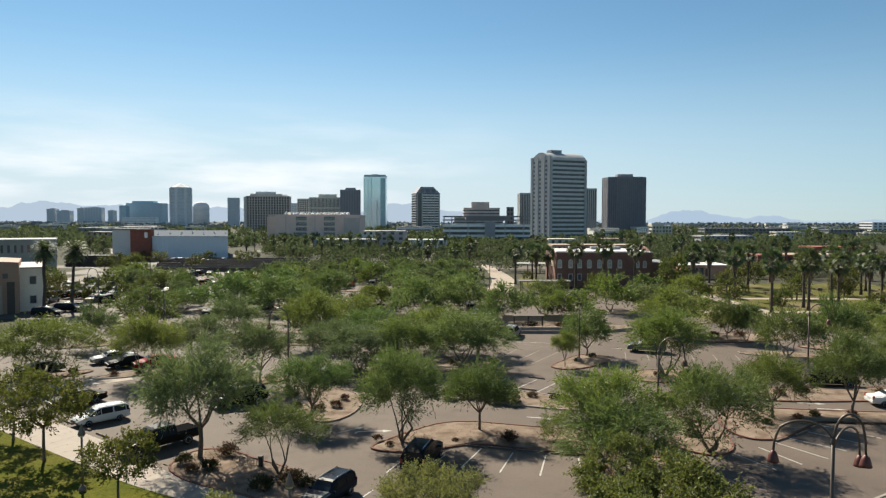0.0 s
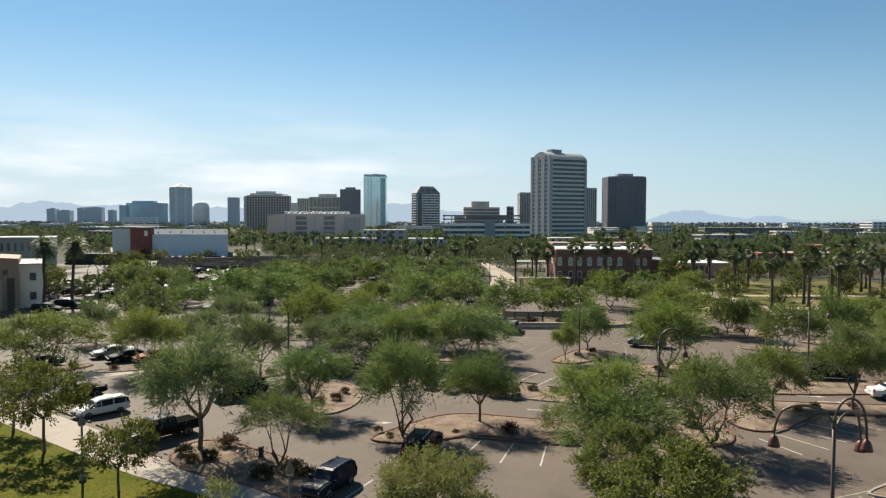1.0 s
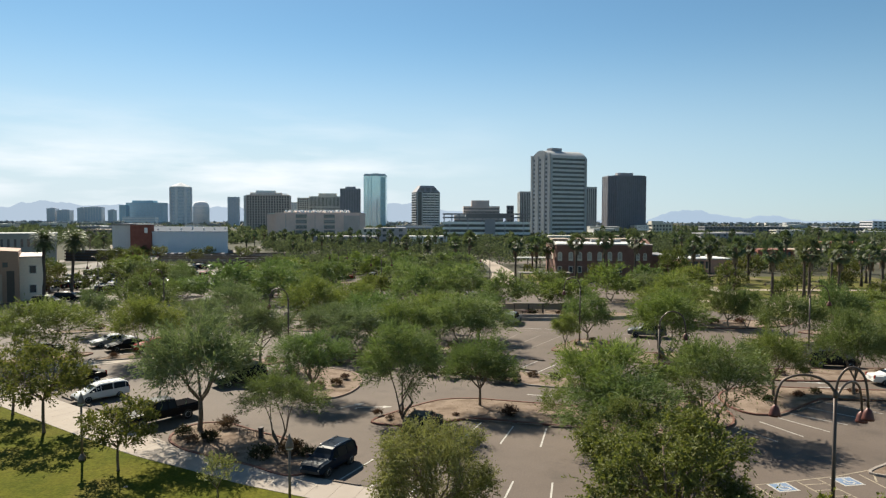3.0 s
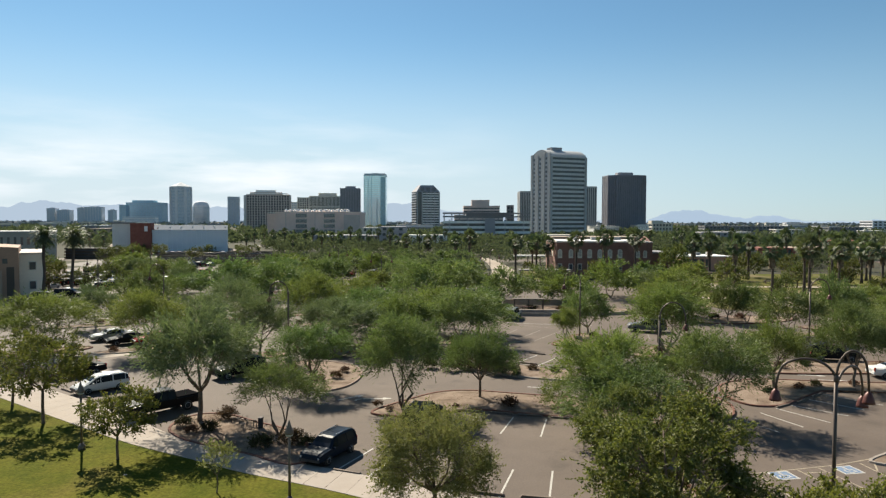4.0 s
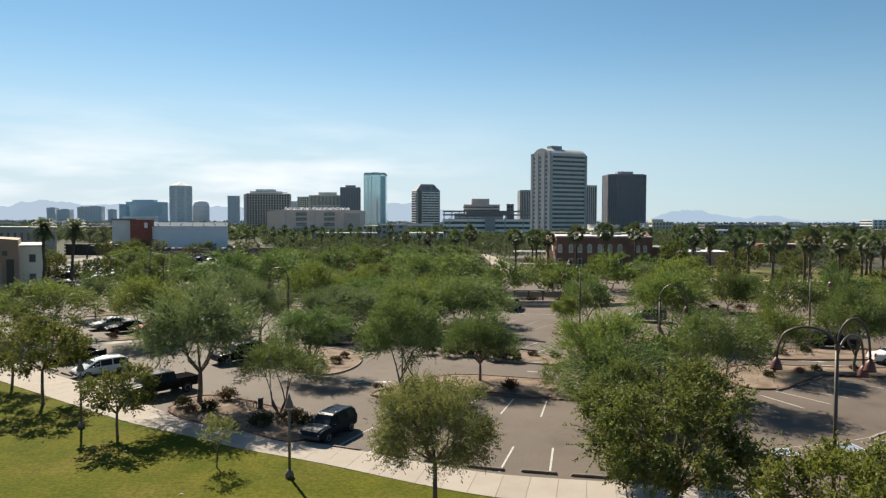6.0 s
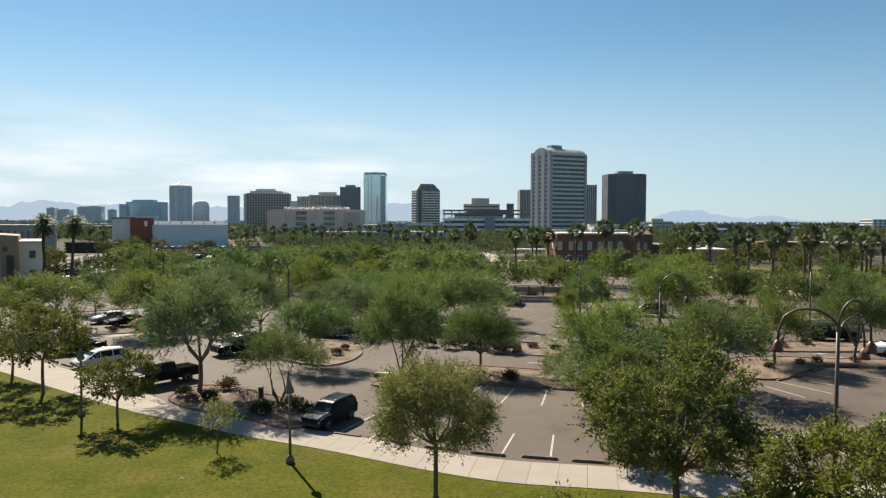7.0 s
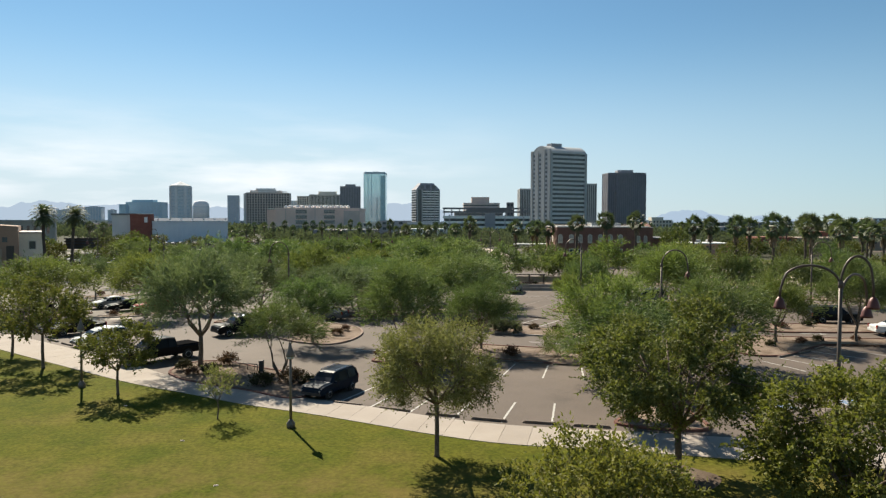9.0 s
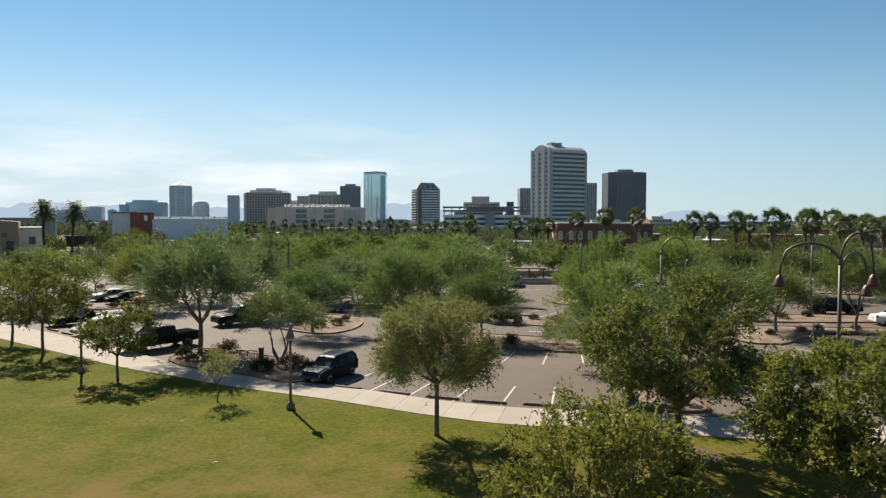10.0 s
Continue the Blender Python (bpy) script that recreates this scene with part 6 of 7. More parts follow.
WALK_METAL = mat("weathered_walk_lamp_metal", (0.150, 0.120, 0.098), 0.55, 0.2, fine=0.12, rnd=0.05)
def lawn_lamp(x, y):
    ob = thing("walk_lamp", pose(x, y, 0.05), "short dark post lamp with a bell hood on the lawn", "street lamp", "walk lamps")
    part("base", Geo().spin([(0.22, 0), (0.22, 0.22), (0.13, 0.34), (0.09, 0.42)], n=12), WALK_METAL, ob)
    part("post", Geo().tube([(0, 0, 0.4), (0, 0, 3.6)], [0.075, 0.065], 10), WALK_METAL, ob)
    part("hood", Geo().spin([(0.22, -0.02), (0.23, 0.04), (0.18, 0.20), (0.11, 0.38), (0.06, 0.56), (0.02, 0.70)], (0, 0, 3.62), 14), WALK_METAL, ob)
    part("lens", Geo().spin([(0.10, -0.14), (0.18, -0.11), (0.20, 0.0)], (0, 0, 3.62), 12), LIGHT, ob, "pale frosted lens")


lawn_lamp(-7.75, 35.0)
lawn_lamp(-22.6, 43.2)

# low rail and bin by the shrub bed, utility boxes on the lawn
rail = thing("bike_rail", pose(-13.7, 48.0, 0.1, 0, 0, -26), "low dark metal bike rail by a bin", "rail")
part("rail", Geo().tube([(-1.27, 0, 0.0), (-1.27, 0, 0.42), (0.97, 0, 0.50), (0.97, 0, 0.0)], [0.035] * 4, 6), LAMP, rail)
for x in (-0.6, 0.1, 0.7):
    part("hoop", Geo().tube([(x, 0, 0), (x, 0, 0.44)], [0.025, 0.025], 6), LAMP, rail)
binn = thing("litter_bin", pose(-12.5, 47.4, 0.1), "dark square litter bin beside the rail", "bin")
part("body", Geo().box((0, 0, 0.36), (0.28, 0.28, 0.72), taper=1.06), BLACKTRIM, binn)
part("lid", Geo().box((0, 0, 0.76), (0.33, 0.33, 0.09), taper=0.9), LAMP, binn)
for x, y in ((-17.9, 38.9), (-9.0, 27.3), (-12.4, 32.8)):
    ob = thing("valve_box", pose(x, y, 0.05, 0, 0, 12), "small pale valve box lid in the lawn", "valve box", "lawn boxes")
    part("lid", Geo().box((0, 0, 0.02), (0.15, 0.10, 0.04), taper=0.92), CONCRETE, ob)
    part("rim", Geo().box((0, 0, 0.005), (0.19, 0.14, 0.03)), CURB, ob)

# ---------- vehicles ----------
SHAPES = {  # stations: x, z low, z belt, z top, half width at belt, half width at top
    "suv": (4.8, [(-2.38, 0.45, 0.95, 1.05, 0.86, 0.80), (-2.3, 0.38, 1.02, 1.62, 0.93, 0.72), (-2.0, 0.36, 1.04, 1.79, 0.95, 0.74), (-0.9, 0.34, 1.04, 1.83, 0.95, 0.75), (0.25, 0.34, 1.05, 1.80, 0.95, 0.74), (0.5, 0.34, 1.06, 1.72, 0.95, 0.73), (1.1, 0.34, 1.10, 1.18, 0.95, 0.84), (1.8, 0.36, 1.06, 1.15, 0.94, 0.82), (2.16, 0.38, 1.0, 1.08, 0.92, 0.78), (2.34, 0.42, 0.90, 0.98, 0.87, 0.72), (2.42, 0.48, 0.74, 0.82, 0.79, 0.66)], (-1.42, 1.45), 0.37),
    "minivan": (5.1, [(-2.53, 0.42, 0.9, 1.0, 0.88, 0.82), (-2.45, 0.34, 1.02, 1.55, 0.95, 0.74), (-2.15, 0.30, 1.04, 1.72, 0.98, 0.78), (-0.9, 0.28, 1.03, 1.77, 0.98, 0.79), (0.3, 0.28, 1.02, 1.72, 0.98, 0.78), (0.7, 0.28, 1.0, 1.58, 0.98, 0.76), (1.65, 0.28, 1.0, 1.06, 0.97, 0.84), (2.1, 0.30, 0.90, 0.98, 0.95, 0.80), (2.45, 0.38, 0.76, 0.82, 0.88, 0.74), (2.54, 0.44, 0.62, 0.70, 0.80, 0.68)], (-1.5, 1.5), 0.34),
    "sedan": (4.8, [(-2.38, 0.42, 0.82, 0.90, 0.82, 0.76), (-2.3, 0.34, 0.92, 0.98, 0.88, 0.78), (-1.65, 0.28, 0.94, 1.04, 0.91, 0.74), (-0.85, 0.26, 0.93, 1.40, 0.92, 0.66), (-0.3, 0.26, 0.92, 1.46, 0.92, 0.67), (0.25, 0.26, 0.91, 1.43, 0.92, 0.67), (0.55, 0.26, 0.91, 1.32, 0.92, 0.66), (1.25, 0.26, 0.90, 0.97, 0.92, 0.78), (2.05, 0.30, 0.80, 0.86, 0.90, 0.74), (2.38, 0.38, 0.62, 0.68, 0.82, 0.68)], (-1.4, 1.42), 0.32),
    "pickup": (5.8, [(-2.88, 0.55, 0.98, 1.08, 0.92, 0.88), (-2.8, 0.48, 1.05, 1.14, 0.96, 0.90), (-0.95, 0.46, 1.08, 1.16, 0.97, 0.90), (-0.85, 0.46, 1.10, 1.80, 0.97, 0.74), (-0.2, 0.46, 1.10, 1.86, 0.97, 0.75), (0.7, 0.46, 1.10, 1.82, 0.97, 0.74), (0.9, 0.46, 1.10, 1.74, 0.97, 0.74), (1.6, 0.46, 1.12, 1.20, 0.97, 0.86), (2.6, 0.48, 1.06, 1.14, 0.96, 0.84), (2.86, 0.55, 0.92, 1.0, 0.90, 0.78)], (-1.75, 1.85), 0.40),
}


def car(kind, colour, label):
    """A road vehicle, nose towards +x: lofted body, window panels, wheels, lamps, mirrors, bumpers."""
    length, st, axles, wr = SHAPES[kind]
    ob = thing("parked_car", Matrix(), label, "pickup" if kind == "pickup" else "car", "parked cars")
    def ring(x, zl, zb, zt, wb, wt):
        half = [(wb * 0.86, zl), (wb * 0.97, zl + 0.12), (wb, zl + (zb - zl) * 0.55), (wb * 0.985, zb), (wt, zt - 0.06), (wt * 0.86, zt)]
        return [(x, -y, z) for y, z in half] + [(x, y, z) for y, z in half[::-1]]
    g, n = Geo(), 12
    pts = [p for s in st for p in ring(*s)]
    g.add(pts, [(i * n + k, i * n + (k + 1) % n, (i + 1) * n + (k + 1) % n, (i + 1) * n + k) for i in range(len(st) - 1) for k in range(n)] + [tuple(range(n)), tuple(range((len(st) - 1) * n, len(st) * n))[::-1]])
    part("body", g, colour, ob)
    cab = [i for i, s in enumerate(st) if s[3] - s[2] > 0.35]
    a, b = cab[0], cab[-1]
    def panel(name, quad, off, label=""):
        q = [Vector(p) for p in quad]
        c = sum(q, Vector()) / 4
        q = [c + (p - c) * 0.90 + Vector(off) for p in q]
        part(name, Geo().add([*q, *[p - Vector(off) * 1.5 for p in q]], [(0, 1, 2, 3), (4, 7, 6, 5), (0, 4, 5, 1), (1, 5, 6, 2), (2, 6, 7, 3), (3, 7, 4, 0)]), GLASS, ob, label)
    R = [ring(*s) for s in st]
    front = R[b + 1]
    panel("windshield", (R[b][5], R[b][6], (front[7][0] - 0.05, front[7][1] * 0.98, front[7][2]), (front[4][0] - 0.05, front[4][1] * 0.98, front[4][2])), (0.03, 0, 0.03))
    back = R[a - 1]
    panel("rear_window", (R[a][5], R[a][6], (back[7][0] + 0.02, back[7][1], max(back[7][2], st[a][2])), (back[4][0] + 0.02, back[4][1], max(back[4][2], st[a][2]))), (-0.03, 0, 0.02))
    for s in (0, 1):
        for i in range(a, b):
            lo, hi = (3, 4) if s == 0 else (8, 7)
            if st[i + 1][0] - st[i][0] < 0.25:
                continue
            panel("side_window", (R[i][lo], R[i + 1][lo], R[i + 1][hi], R[i][hi]), (0, -0.02 if s == 0 else 0.02, 0.004))
        i, lo, hi = b, (3 if s == 0 else 8), (4 if s == 0 else 7)
        panel("quarter_window", (R[b][lo], (st[b + 1][0] - 0.15, R[b][lo][1], st[b][2]), (st[b + 1][0] - 0.2, R[b][lo][1] * 0.97, st[b][2] + 0.06), R[b][hi]), (0, -0.02 if s == 0 else 0.02, 0.004))
    w = st[4][4]
    for x in axles:
        for s in (-1, 1):
            y = s * (w - 0.09)
            tyre = Geo()
            tyre.spin([(wr * 0.6, -0.12), (wr * 0.96, -0.12), (wr, -0.08), (wr, 0.08), (wr * 0.96, 0.12), (wr * 0.6, 0.12)], n=18)
            tyre.v = [(x + px, y + pz, wr + py) for px, py, pz in tyre.v]
            t = part("wheel", tyre, RUBBER, ob)
            rim = Geo()
            rim.spin([(wr * 0.62, -0.125), (wr * 0.60, 0.0), (wr * 0.60, 0.125), (0.05, 0.10)], n=14)
            rim.v = [(x + px, y + pz * s, wr + py) for px, py, pz in rim.v]
            part("rim", rim, RIM, t)
    xf, xb = length / 2, -length / 2
    zf, zr = st[-2][2], st[1][2]
    for s in (-1, 1):
        part("headlight", Geo().box((xf - 0.10, s * w * 0.70, zf - 0.15), (0.20, 0.30, 0.12), s * -20), LIGHT, ob)
        part("tail_light", Geo().box((xb + 0.08, s * w * 0.84, zr - 0.06), (0.14, 0.18, 0.34)), TAIL, ob)
        part("mirror", Geo().box((st[b][0] + 0.35, s * (w + 0.1), st[b][2] + 0.08), (0.14, 0.22, 0.15)), colour, ob)
    part("grille", Geo().box((xf - 0.04, 0, zf - 0.17), (0.10, w * 0.95, 0.20)), BLACKTRIM, ob)
    part("front_bumper", Geo().box((xf - 0.04, 0, st[-1][1] + 0.06), (0.14, w * 1.7, 0.20)), BLACKTRIM if kind != "sedan" else colour, ob)
    part("rear_bumper", Geo().box((xb + 0.03, 0, st[0][1] + 0.10), (0.14, w * 1.75, 0.22)), BLACKTRIM if kind == "pickup" else colour, ob)
    part("plate", Geo().box((xb - 0.05, 0, st[0][1] + 0.32), (0.02, 0.30, 0.14)), LIGHT, ob)
    if kind in ("suv", "minivan"):
        for s in (-1, 1):
            part("roof_rail", Geo().tube([(st[2][0], s * 0.60, st[3][3] - 0.03), (st[2][0] + 0.1, s * 0.60, st[3][3] + 0.05), (st[4][0], s * 0.60, st[3][3] + 0.05), (st[4][0] + 0.1, s * 0.60, st[4][3] - 0.03)], [0.025] * 4, 5), CHROME, ob)
    if kind == "pickup":
        # flat black plate stands in for the open bed's dark inside
        part("dark_bed_plate", Geo().box((-1.85, 0, 1.17), (1.86, 1.66, 0.04)), OPEN_BED, ob)
    return ob


def heading(dx, dy):
    return math.degrees(math.atan2(dy, dx))


CARS = {}
def park(kind, colour, label, x, y, turn, size=1.0):
    key = (kind, colour.name)
    if key not in CARS:
        CARS[key] = car(kind, colour, label)
        CARS[key].matrix_world = pose(x, y, 0.02, 0, 0, turn) @ Matrix.Diagonal((size, size, size * 0.95, 1))
        return CARS[key]
    ob = copy_thing(CARS[key], pose(x, y, 0.02, 0, 0, turn))
    return tagged(ob, label)


park("suv", CAR_NAVY, "dark navy sport utility with roof rails, parked by the walk", -6.9, 42.0, heading(-0.42, -0.9), 0.84)
park("minivan", CAR_WHITE, "white minivan parked nose to the walk", -28.9, 58.2, heading(-0.68, -0.73), 0.84)
park("pickup", CAR_BLACK, "black pickup truck parked nose to the walk", -21.2, 51.6, heading(-0.63, -0.77))
park("sedan", CAR_BLACK, "black saloon in the shade of trees", -33.8, 63.6, heading(-0.68, -0.73))
park("suv", CAR_BLACK, "black sport utility in tree shade", -1.4, 48.4, heading(0.25, 0.97))
park("suv", CAR_BLACK, "black sport utility half hidden by a tree", -18.8, 63.7, heading(-0.75, -0.66))
park("sedan", CAR_SILVER, "silver saloon in the shade of trees", -39.6, 82.6, heading(-0.8, -0.6))
park("sedan", CAR_BLACK, "black saloon beside a silver one", -36.6, 80.2, heading(-0.8, -0.6))
park("sedan", CAR_RED, "red saloon half hidden by trees", -33.6, 80.4, heading(-0.8, -0.6))
park("sedan", CAR_BLACK, "black saloon under a tree", -44.8, 76.4, heading(-0.7, -0.7))
park("suv", CAR_SILVER, "silver sport utility at the end of a row", 10.2, 101.6, heading(0.3, 0.95))
park("suv", CAR_GREY, "grey sport utility near a lamp", 26.6, 90.0, heading(-0.9, 0.2))
park("sedan", CAR_WHITE, "white saloon on the lot's driveway", 42.1, 63.9, heading(0.98, -0.12))
park("suv", CAR_BLACK, "black sport utility in shade beside the bed", 40.5, 71.7, heading(0.97, -0.2))
park("sedan", CAR_GREY, "grey saloon parked near shrubs", -12.6, 73.4, heading(-0.9, 0.3))
rng = random.Random(3)
PAINTS = (CAR_WHITE, CAR_SILVER, CAR_BLACK, CAR_GREY, CAR_RED, CAR_TAN, CAR_BLUE)
NAMES = {CAR_WHITE: "white", CAR_SILVER: "silver", CAR_BLACK: "black", CAR_GREY: "grey", CAR_RED: "red", CAR_TAN: "tan", CAR_BLUE: "blue", CAR_NAVY: "navy"}
def row(x, y, dx, dy, n, turn, skip=0.25, paints=(CAR_BLACK, CAR_GREY, CAR_BLUE, CAR_TAN, CAR_RED, CAR_GREY, CAR_BLACK, CAR_SILVER)):
    for i in range(n):
        if rng.random() < skip:
            continue
        kind, c = rng.choice(("sedan", "suv", "sedan", "minivan")), rng.choice(paints)
        park(kind, c, f"{NAMES[c]} {dict(sedan='saloon', suv='sport utility', minivan='minivan')[kind]} in a row of parked cars", x + dx * i, y + dy * i, turn + rng.uniform(-2, 2))

DARKS = (CAR_BLACK, CAR_GREY, CAR_BLUE, CAR_BLACK, CAR_NAVY, CAR_GREY, CAR_BLACK, CAR_TAN)
row(-84, 142, 2.9, 0.2, 7, 88, 0.4)
row(-90, 158, 2.9, 0.2, 10, -92, 0.08, DARKS)
row(-92, 170, 2.9, 0.2, 10, -92, 0.08, DARKS)
row(-98, 186, 2.9, 0.2, 11, 90, 0.08, DARKS)
row(-98, 204, 2.9, 0.2, 9, 90, 0.08, DARKS)
row(-68, 180, 2.9, 0.1, 5, 90)
row(-84, 150, 2.9, 0.2, 8, 88, 0.1, DARKS)
row(-62, 152, 2.9, 0.1, 6, 90, 0.15, DARKS)
row(-70, 122, 0.3, 3.0, 4, 0, 0.4)
row(-52, 119, 2.9, 0.3, 6, 88, 0.5)
row(-46, 133, 2.9, 0.2, 5, 90, 0.5)
row(-22, 117, 2.9, 0, 8, 92, 0.5)
row(-18, 131, 2.9, 0, 9, 90, 0.6)
row(-50, 178, 2.9, 0, 12, 90, 0.6)
row(-6, 232, 3.0, 0, 7, 90, 0.4, PAINTS)
row(-112, 280, 2.9, 0, 12, 90, 0.55)
row(-92, 380, 2.9, 0, 9, 90, 0.3)

# dark cars in the shade below the terraces
row(-98, 212, 2.9, 0.1, 13, 90, 0.3, (CAR_BLACK, CAR_GREY, CAR_BLUE, CAR_BLACK, CAR_SILVER))


def picnic_table(x, y, turn):
    ob = thing("picnic_table", pose(x, y, 0.03, 0, 0, turn), "dark picnic table with two benches on the park lawn", "table", "park tables")
    part("tabletop", Geo().box((0, 0, 0.74), (2.2, 0.8, 0.07)), TABLE_WOOD, ob)
    for s in (-1, 1):
        part("bench", Geo().box((0, s * 0.75, 0.44), (2.2, 0.32, 0.06)), TABLE_WOOD, ob)
        part("leg", Geo().box((s * 0.8, 0, 0.36), (0.12, 1.5, 0.10)).box((s * 0.8, 0, 0.36), (0.12, 0.5, 0.70)), LAMP, ob)


TABLE_WOOD = mat("dark_table_wood", (0.07, 0.05, 0.038), 0.7, col2=(0.11, 0.08, 0.06), scale=3, fine=0.2)
for i, (x, y) in enumerate(((75.4, 159.6), (69.6, 144.2), (92.3, 168.7), (94.9, 163.3), (84, 158), (100, 157), (88, 138))):
    picnic_table(x, y, (i * 37) % 90)
perg = thing("pergola", pose(59.7, 154.5, 0), "dark slatted timber pergola on posts", "pergola")
for sx in (-3.2, 0, 3.2):
    for sy in (-1.6, 1.6):
        part("post", Geo().box((sx, sy, 1.4), (0.2, 0.2, 2.8)), TABLE_WOOD, perg)
for sy in (-1.6, 1.6):
    part("beam", Geo().box((0, sy, 2.85), (7.0, 0.16, 0.24)), TABLE_WOOD, perg)
for k in range(12):
    part("slat", Geo().box((-3.3 + k * 0.6, 0, 3.03), (0.12, 4.0, 0.12)), TABLE_WOOD, perg)
part("rail", Geo().box((0, -1.6, 1.0), (6.4, 0.1, 0.12)), TABLE_WOOD, perg)
# ---------- painted lines, stops, slabs ----------
def line_mark(a, b, w=0.11, material=PAINT, name="stall_line", z=0.026):
    a, b = Vector(a), Vector(b)
    d = b - a
    ob = link(name, Geo().box((0, 0, 0), (d.length, w, 0.006)).mesh(name), material, parking_lot)
    ob.matrix_world = pose((a.x + b.x) / 2, (a.y + b.y) / 2, z, 0, 0, math.degrees(math.atan2(d.y, d.x)))
    return ob


for a, b in (((-6.1, 39.9), (-4.4, 43.6)), ((-4.3, 38.6), (-2.7, 42.4)), ((-2.05, 37.5), (-0.6, 41.3)), ((0.45, 36.7), (1.75, 40.6)), ((2.95, 36.0), (4.1, 40.0)), ((5.5, 35.6), (6.35, 39.8)), ((-8.0, 41.6), (-6.1, 45.0)),
             ((3.9, 46.7), (5.2, 50.7)), ((6.55, 46.1), (7.55, 50.2)), ((9.25, 45.8), (9.85, 49.7)), ((1.3, 47.6), (2.9, 51.6)), ((-1.2, 46.9), (0.2, 50.2)), ((-3.8, 46.6), (-2.4, 50.2)),
             ((9.4, 68.6), (12.1, 72.8)), ((7.4, 69.8), (10.1, 74.0)), ((12.6, 67.5), (15.2, 71.7)), ((4.6, 70.6), (7.2, 75.0)), 
             ((25.7, 53.2), (27.8, 49.5)), ((23.9, 52.0), (25.3, 48.4)), ((21.4, 50.6), (23.0, 47.2)), ((27.3, 54.2), (30.1, 51.2)), ((29.5, 56.1), (32.3, 52.8)), ((31.7, 57.7), (34.6, 54.2)),
             ((8.9, 97.2), (20.5, 95.0)), ((22.6, 92.2), (34, 90.6))):
    line_mark(a, b)
for a, b in (((8.0, 82.0), (12.7, 90.6)), ((10.2, 81.4), (15.4, 90.2)), ((5.7, 82.6), (9.8, 91.3)), ((8.8, 96.3), (14.8, 92.6)), ((3.2, 83.6), (7.1, 92.1)), ((15.4, 82.7), (19.4, 88.7))):     # faded stalls in the open middle of the lot
    line_mark(a, b, 0.10, FADED)
for k in range(6):
    x = 22.5 + 2.7 * k
    line_mark((x, 84.5 - 0.4 * k), (x + 1.2, 89.6 - 0.4 * k), 0.10, FADED)
for a, b in (((17.9, 39.5), (20.7, 40.2)), ((20.7, 40.2), (23.4, 40.9)), ((23.4, 40.9), (26.6, 42.2)), ((17.9, 39.4), (18.3, 35.6)), ((20.6, 40.05), (21.5, 35.6)), ((22.0, 40.4), (23.0, 36.4)), ((24.9, 41.2), (25.1, 39.6)), ((26.0, 41.7), (25.2, 40.0)), ((25.1, 39.6), (25.4, 37.0))):
    line_mark(a, b, 0.10, TANPAINT)
for k in range(5):     # the hatched access aisle
    line_mark((20.72 + 0.19 * k, 39.55 - 0.85 * k), (22.2 + 0.2 * k, 39.75 - 0.85 * k), 0.09, TANPAINT, "hatch_line")
for x, y in ((19.35, 39.2), (23.55, 40.1)):   # marked bays with a wheelchair sign
    for k, (w, h, c) in enumerate(((1.32, 1.26, PAINT), (1.08, 1.02, BLUEPAINT))):
        ob = link("bay_symbol", Geo().box((0, 0, 0), (w, h, 0.006)).mesh("bay_symbol"), c, parking_lot, "white border square" if k == 0 else "blue accessible-bay square")
        ob.matrix_world = pose(x, y, 0.026 + 0.005 * k, 0, 0, 10)
    g = Geo()
    g.box((0, 0.34, 0), (0.16, 0.16, 0.006)).box((0, 0.05, 0), (0.12, 0.40, 0.006)).box((0.12, -0.05, 0), (0.28, 0.1, 0.006)).box((0.27, -0.22, 0), (0.1, 0.3, 0.006))
    g.add([((0.30 - 0.0) * math.cos(q) * k - 0.05, 0.30 * math.sin(q) * k - 0.18, 0.003) for k in (1, 0.72) for q in [math.pi * (0.65 + 1.1 * j / 10) for j in range(11)]], [(j, j + 1, 12 + j, 11 + j)[::-1] for j in range(10)])
    ob = link("bay_figure", g.mesh("bay_figure"), PAINT, parking_lot, "white seated figure sign")
    ob.matrix_world = pose(x, y, 0.037, 0, 0, 10)


def arrow(x, y, turn, bent=False):
    g = Geo()
    g.add([(-1.3, -0.09, 0), (0.45, -0.09, 0), (0.45, 0.09, 0), (-1.3, 0.09, 0)], [(0, 1, 2, 3)])
    g.add([(0.45, -0.32, 0), (1.25, 0, 0), (0.45, 0.32, 0)], [(0, 1, 2)])
    if bent:
        g.add([(-1.3, -0.09, 0), (-1.3, 0.09, 0), (-1.7, 0.0, 0), (-1.85, -0.5, 0), (-1.66, -0.5, 0), (-1.55, -0.2, 0)], [(0, 1, 2, 3, 4, 5)])
    ob = link("road_arrow", g.mesh("road_arrow"), PAINT, parking_lot, "white painted arrow")
    ob.matrix_world = pose(x, y, 0.027, 0, 0, turn)


arrow(-5.3, 55.8, 5, True)
arrow(8.6, 59.6, -14)
arrow(35.4, 62.6, -12)
arrow(34.6, 64.6, -12)
arrow(-7.4, 56.2, 40)

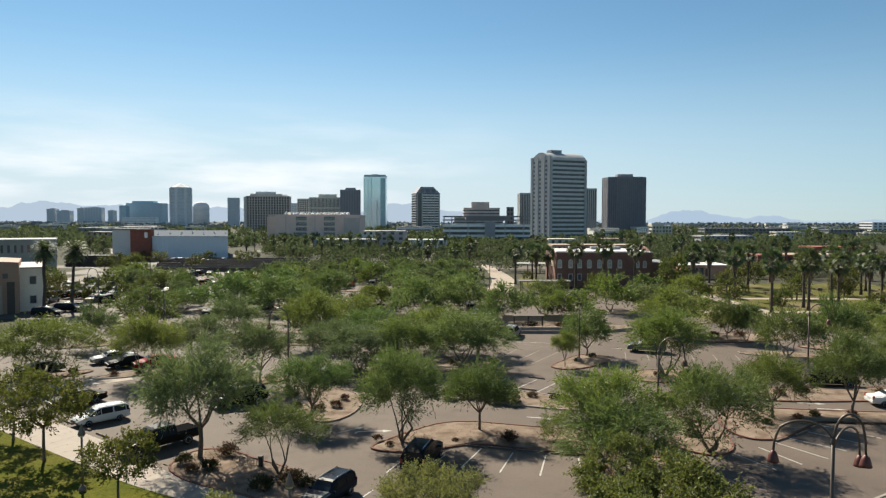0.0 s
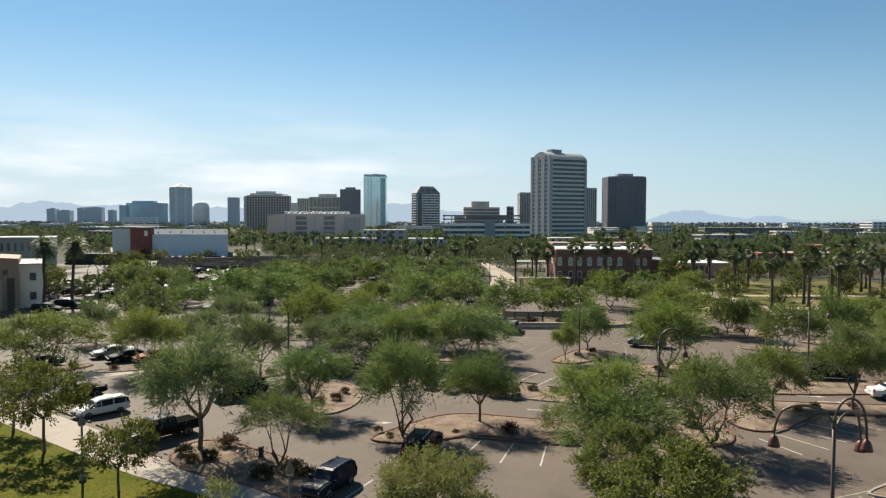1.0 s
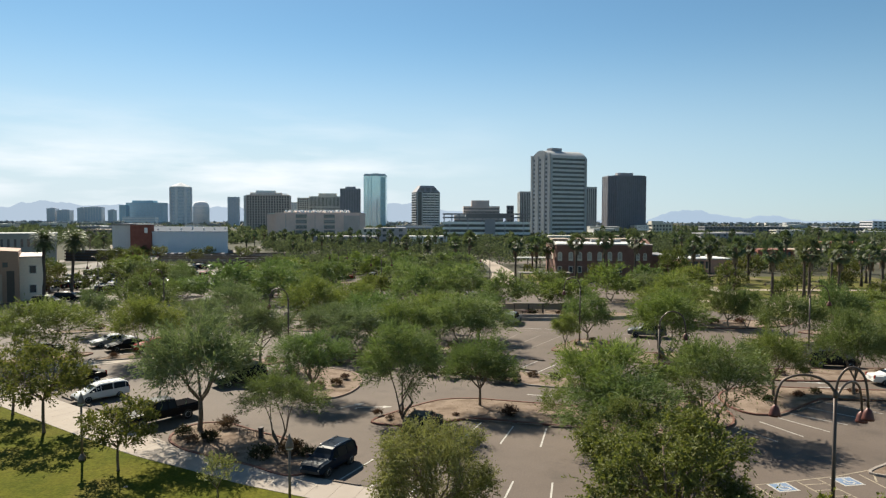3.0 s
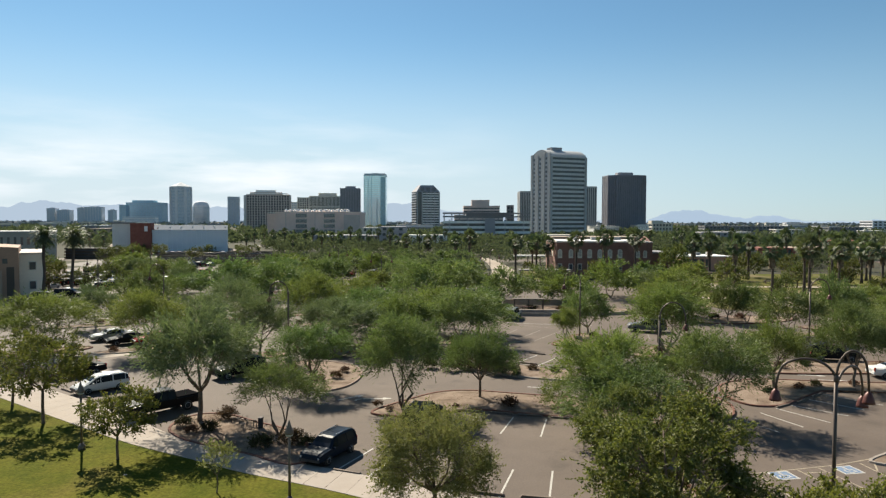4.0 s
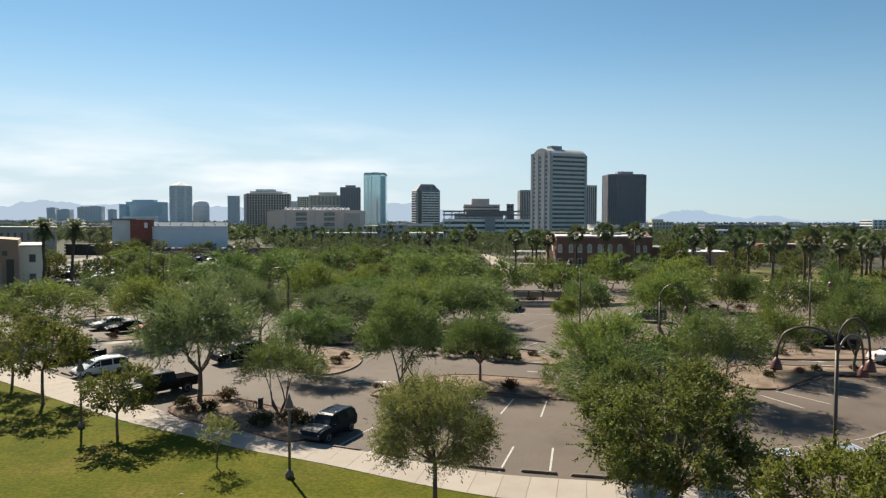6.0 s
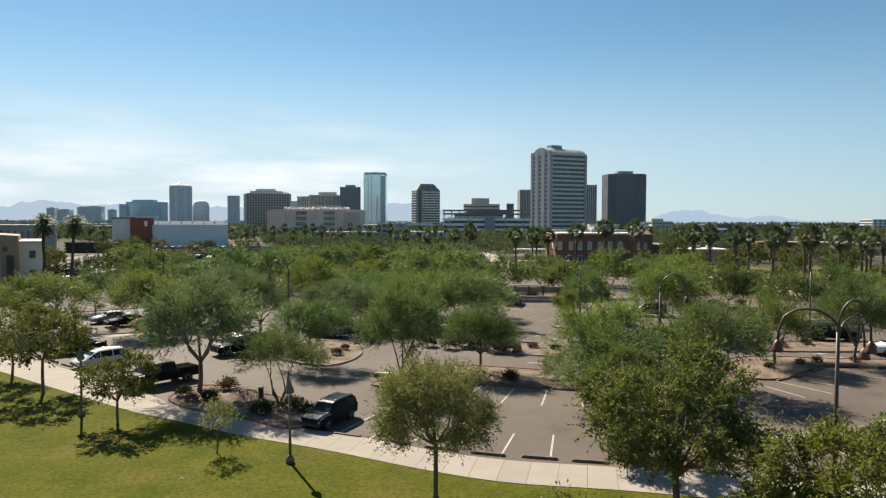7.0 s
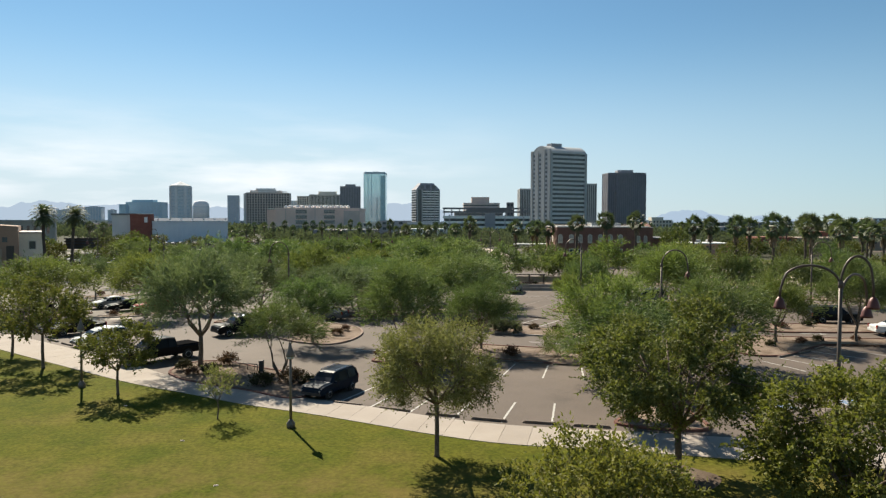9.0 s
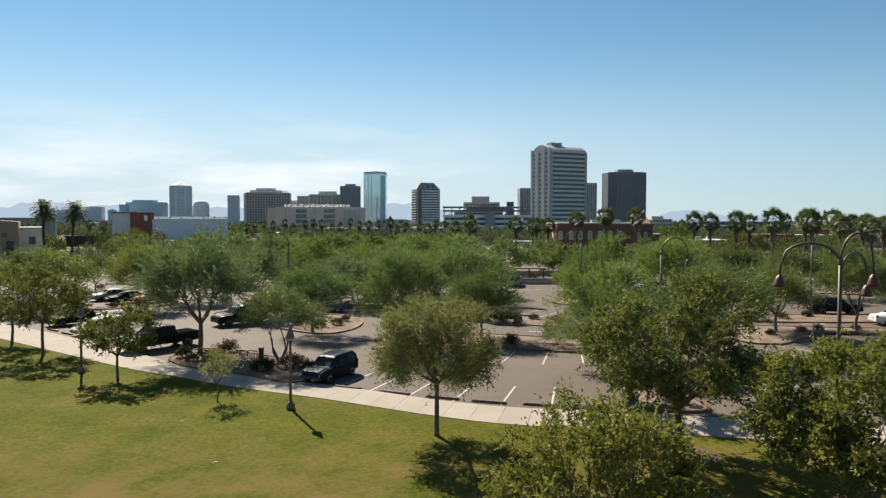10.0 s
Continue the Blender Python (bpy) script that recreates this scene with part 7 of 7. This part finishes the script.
stop0 = thing("parking_stop", pose(-5.5, 39.45, 0.02, 0, 0, -22), "low dark concrete parking stop at a stall's head", "parking stop", "parking stops")
part("bar", Geo().box((0, 0, 0.065), (1.95, 0.17, 0.13), taper=0.88), STOP, stop0)
for x in (-0.7, 0.7):
    part("pin", Geo().spin([(0.02, 0), (0.02, 0.012)], (x, 0, 0.13), 6), CHROME, stop0)
for x, y, t in ((-2.75, 38.3, -22), (-0.1, 37.25, -19), (2.35, 36.4, -16), (5.0, 35.85, -12), (7.5, 35.3, -10), (4.3, 51.5, -15), (6.4, 50.95, -13), (8.8, 50.3, -12), (2.3, 52.0, -18), (8.6, 69.5, -25), (11.2, 67.6, -30), (26.5, 53.8, 34), (28.8, 55.3, 38), (31.0, 57.2, 38), (-24.6, 52.6, -37), (-26.9, 54.4, -37), (-29.2, 56.2, -37), (-31.6, 58.0, -37), (-22.3, 50.6, -40), (-33.8, 59.8, -37), (10.2, 74.6, -30)):
    copy_thing(stop0, pose(x, y, 0.02, 0, 0, t))

# a low ramada with a bench on the terrace
ram = thing("ramada", pose(13.4, 108.2, 0.45, 0, 0, -3), "low grey-roofed ramada on dark posts", "shelter")
part("ramada_roof", Geo().box((0, 0, 1.75), (4.8, 1.8, 0.14)), TERRACE, ram)
for sx in (-2.2, 0, 2.2):
    for sy in (-0.7, 0.7):
        part("post", Geo().box((sx, sy, 0.83), (0.14, 0.14, 1.66)), LAMP, ram)
bench = thing("park_bench", pose(13.2, 108.0, 0.5), "dark red slatted bench under the ramada", "bench")
for k in range(3):
    part("slat", Geo().box((0, -0.2 + 0.2 * k, 0.46), (1.8, 0.16, 0.05)), SHADE, bench)
for sx in (-0.75, 0.75):
    part("leg", Geo().box((sx, 0, 0.22), (0.1, 0.5, 0.44)), LAMP, bench)

# low walls of the raised terrace
structure("wall_terrace_low", Geo().box((14.5, 105.0, 0.45), (15.0, 0.4, 0.9)), CURB, "low pale retaining wall of the terrace", "wall")
structure("wall_terrace_high", Geo().box((16, 116, 0.6), (12, 0.4, 1.2)), TAN, "low tan wall behind the terrace", "wall")

# concrete slabs of the curved walk, with open joints
walkway = tagged(link("pavement", Geo().prism([*WALK_NEAR, *WALK_FAR[::-1]], -0.01, 0.06).mesh("pavement"), CONCRETE), "curved pale concrete walk with slab joints", "pavement", kind="structure")
def along(line, n):
    cum = [0.0]
    for p, q in zip(line, line[1:]):
        cum.append(cum[-1] + math.dist(p, q))
    out = []
    for k in range(n + 1):
        s, i = cum[-1] * k / n, 0
        while i < len(cum) - 2 and cum[i + 1] < s:
            i += 1
        f = (s - cum[i]) / (cum[i + 1] - cum[i])
        out.append(Vector(line[i]).lerp(Vector(line[i + 1]), f))
    return out


N = 84
near_pts, far_pts = along(WALK_NEAR, N), along(WALK_FAR, N)
for k in range(N):
    quad = [near_pts[k].lerp(near_pts[k + 1], 0.006), near_pts[k].lerp(near_pts[k + 1], 0.994), far_pts[k].lerp(far_pts[k + 1], 0.994), far_pts[k].lerp(far_pts[k + 1], 0.006)]
    link("slab", Geo().prism([tuple(q) for q in quad], 0.05, 0.085).mesh("slab"), CONCRETE, walkway)

structure("pavement_crossing", Geo().prism([(-44.5, 69.6), (-39.7, 72.6), (-34.7, 76.1), (-33.1, 73.6), (-37.8, 69.8), (-42.6, 66.8)][::-1], 0.0, 0.032), CONCRETE, "pale concrete crossing strip over the lot", "pavement")
# dry leaves and grit caught in the planting beds
rng = np.random.default_rng(77)
spots = np.array([(-16.5, 49.0, 2.0), (-12.6, 45.4, 2.2), (-9.9, 44.2, 1.2), (-2.0, 53.4, 2.2), (2.6, 55.4, 2.0), (8.0, 53.2, 2.6), (12.2, 52.6, 2.2), (11.6, 38.6, 1.6), (13.2, 44.6, 2.0), (-11.5, 61.5, 2.2), (-12.0, 65.5, 2.8), (20.2, 54.8, 1.8), (28.5, 57.4, 2.4), (36.0, 58.0, 2.4), (6.5, 66.4, 2.4)])
pick = spots[rng.integers(0, len(spots), 5200)]
off = rng.normal(size=(5200, 2)) * pick[:, 2:3] * 0.42
pos = np.column_stack([pick[:, 0] + off[:, 0], pick[:, 1] + off[:, 1], 0.155 + rng.uniform(0, 0.03, 5200)])
flat = rng.normal(size=(5200, 3)) * (1, 1, 0.25)
al = unit(flat)
tagged(link("leaf_litter", leaves(pos, al, unit(np.cross(al, rng.normal(size=(5200, 3)) * 0.3 + (0, 0, 1))), rng.uniform(0.08, 0.2, 5200), rng.uniform(0.04, 0.10, 5200)), mat("dry_leaf_litter", (0.10, 0.062, 0.036), 0.95, island=0.5)), "dry brown leaf litter and grit in the gravel beds", "litter", kind="stuff")
# bare trodden earth under the ash trees, over the end of the walk
EARTH = mat("bare_brown_earth", (0.112, 0.082, 0.060), 0.95, col2=(0.170, 0.127, 0.095), scale=0.6, fine=0.25, bump=0.5, bump_scale=14, stains=(0.9, 0.48, 0.68, (0.085, 0.060, 0.043)), spec=0.08)
for i, (x, y, r) in enumerate(((9.75, 28.4, 1.5), (13.6, 22.3, 1.6), (3.95, 18.3, 1.1))):
    structure(f"ground_earth_{i + 1}", Geo().prism(smooth_line([(x + r * rr * math.cos(q * math.tau / 8), y + r * rr * math.sin(q * math.tau / 8)) for q, rr in enumerate((1.0, 0.8, 1.1, 0.9, 1.2, 0.85, 1.05, 0.95))], 4, True), 0.02, 0.068), EARTH, "bare brown earth with litter round an ash tree", "ground")
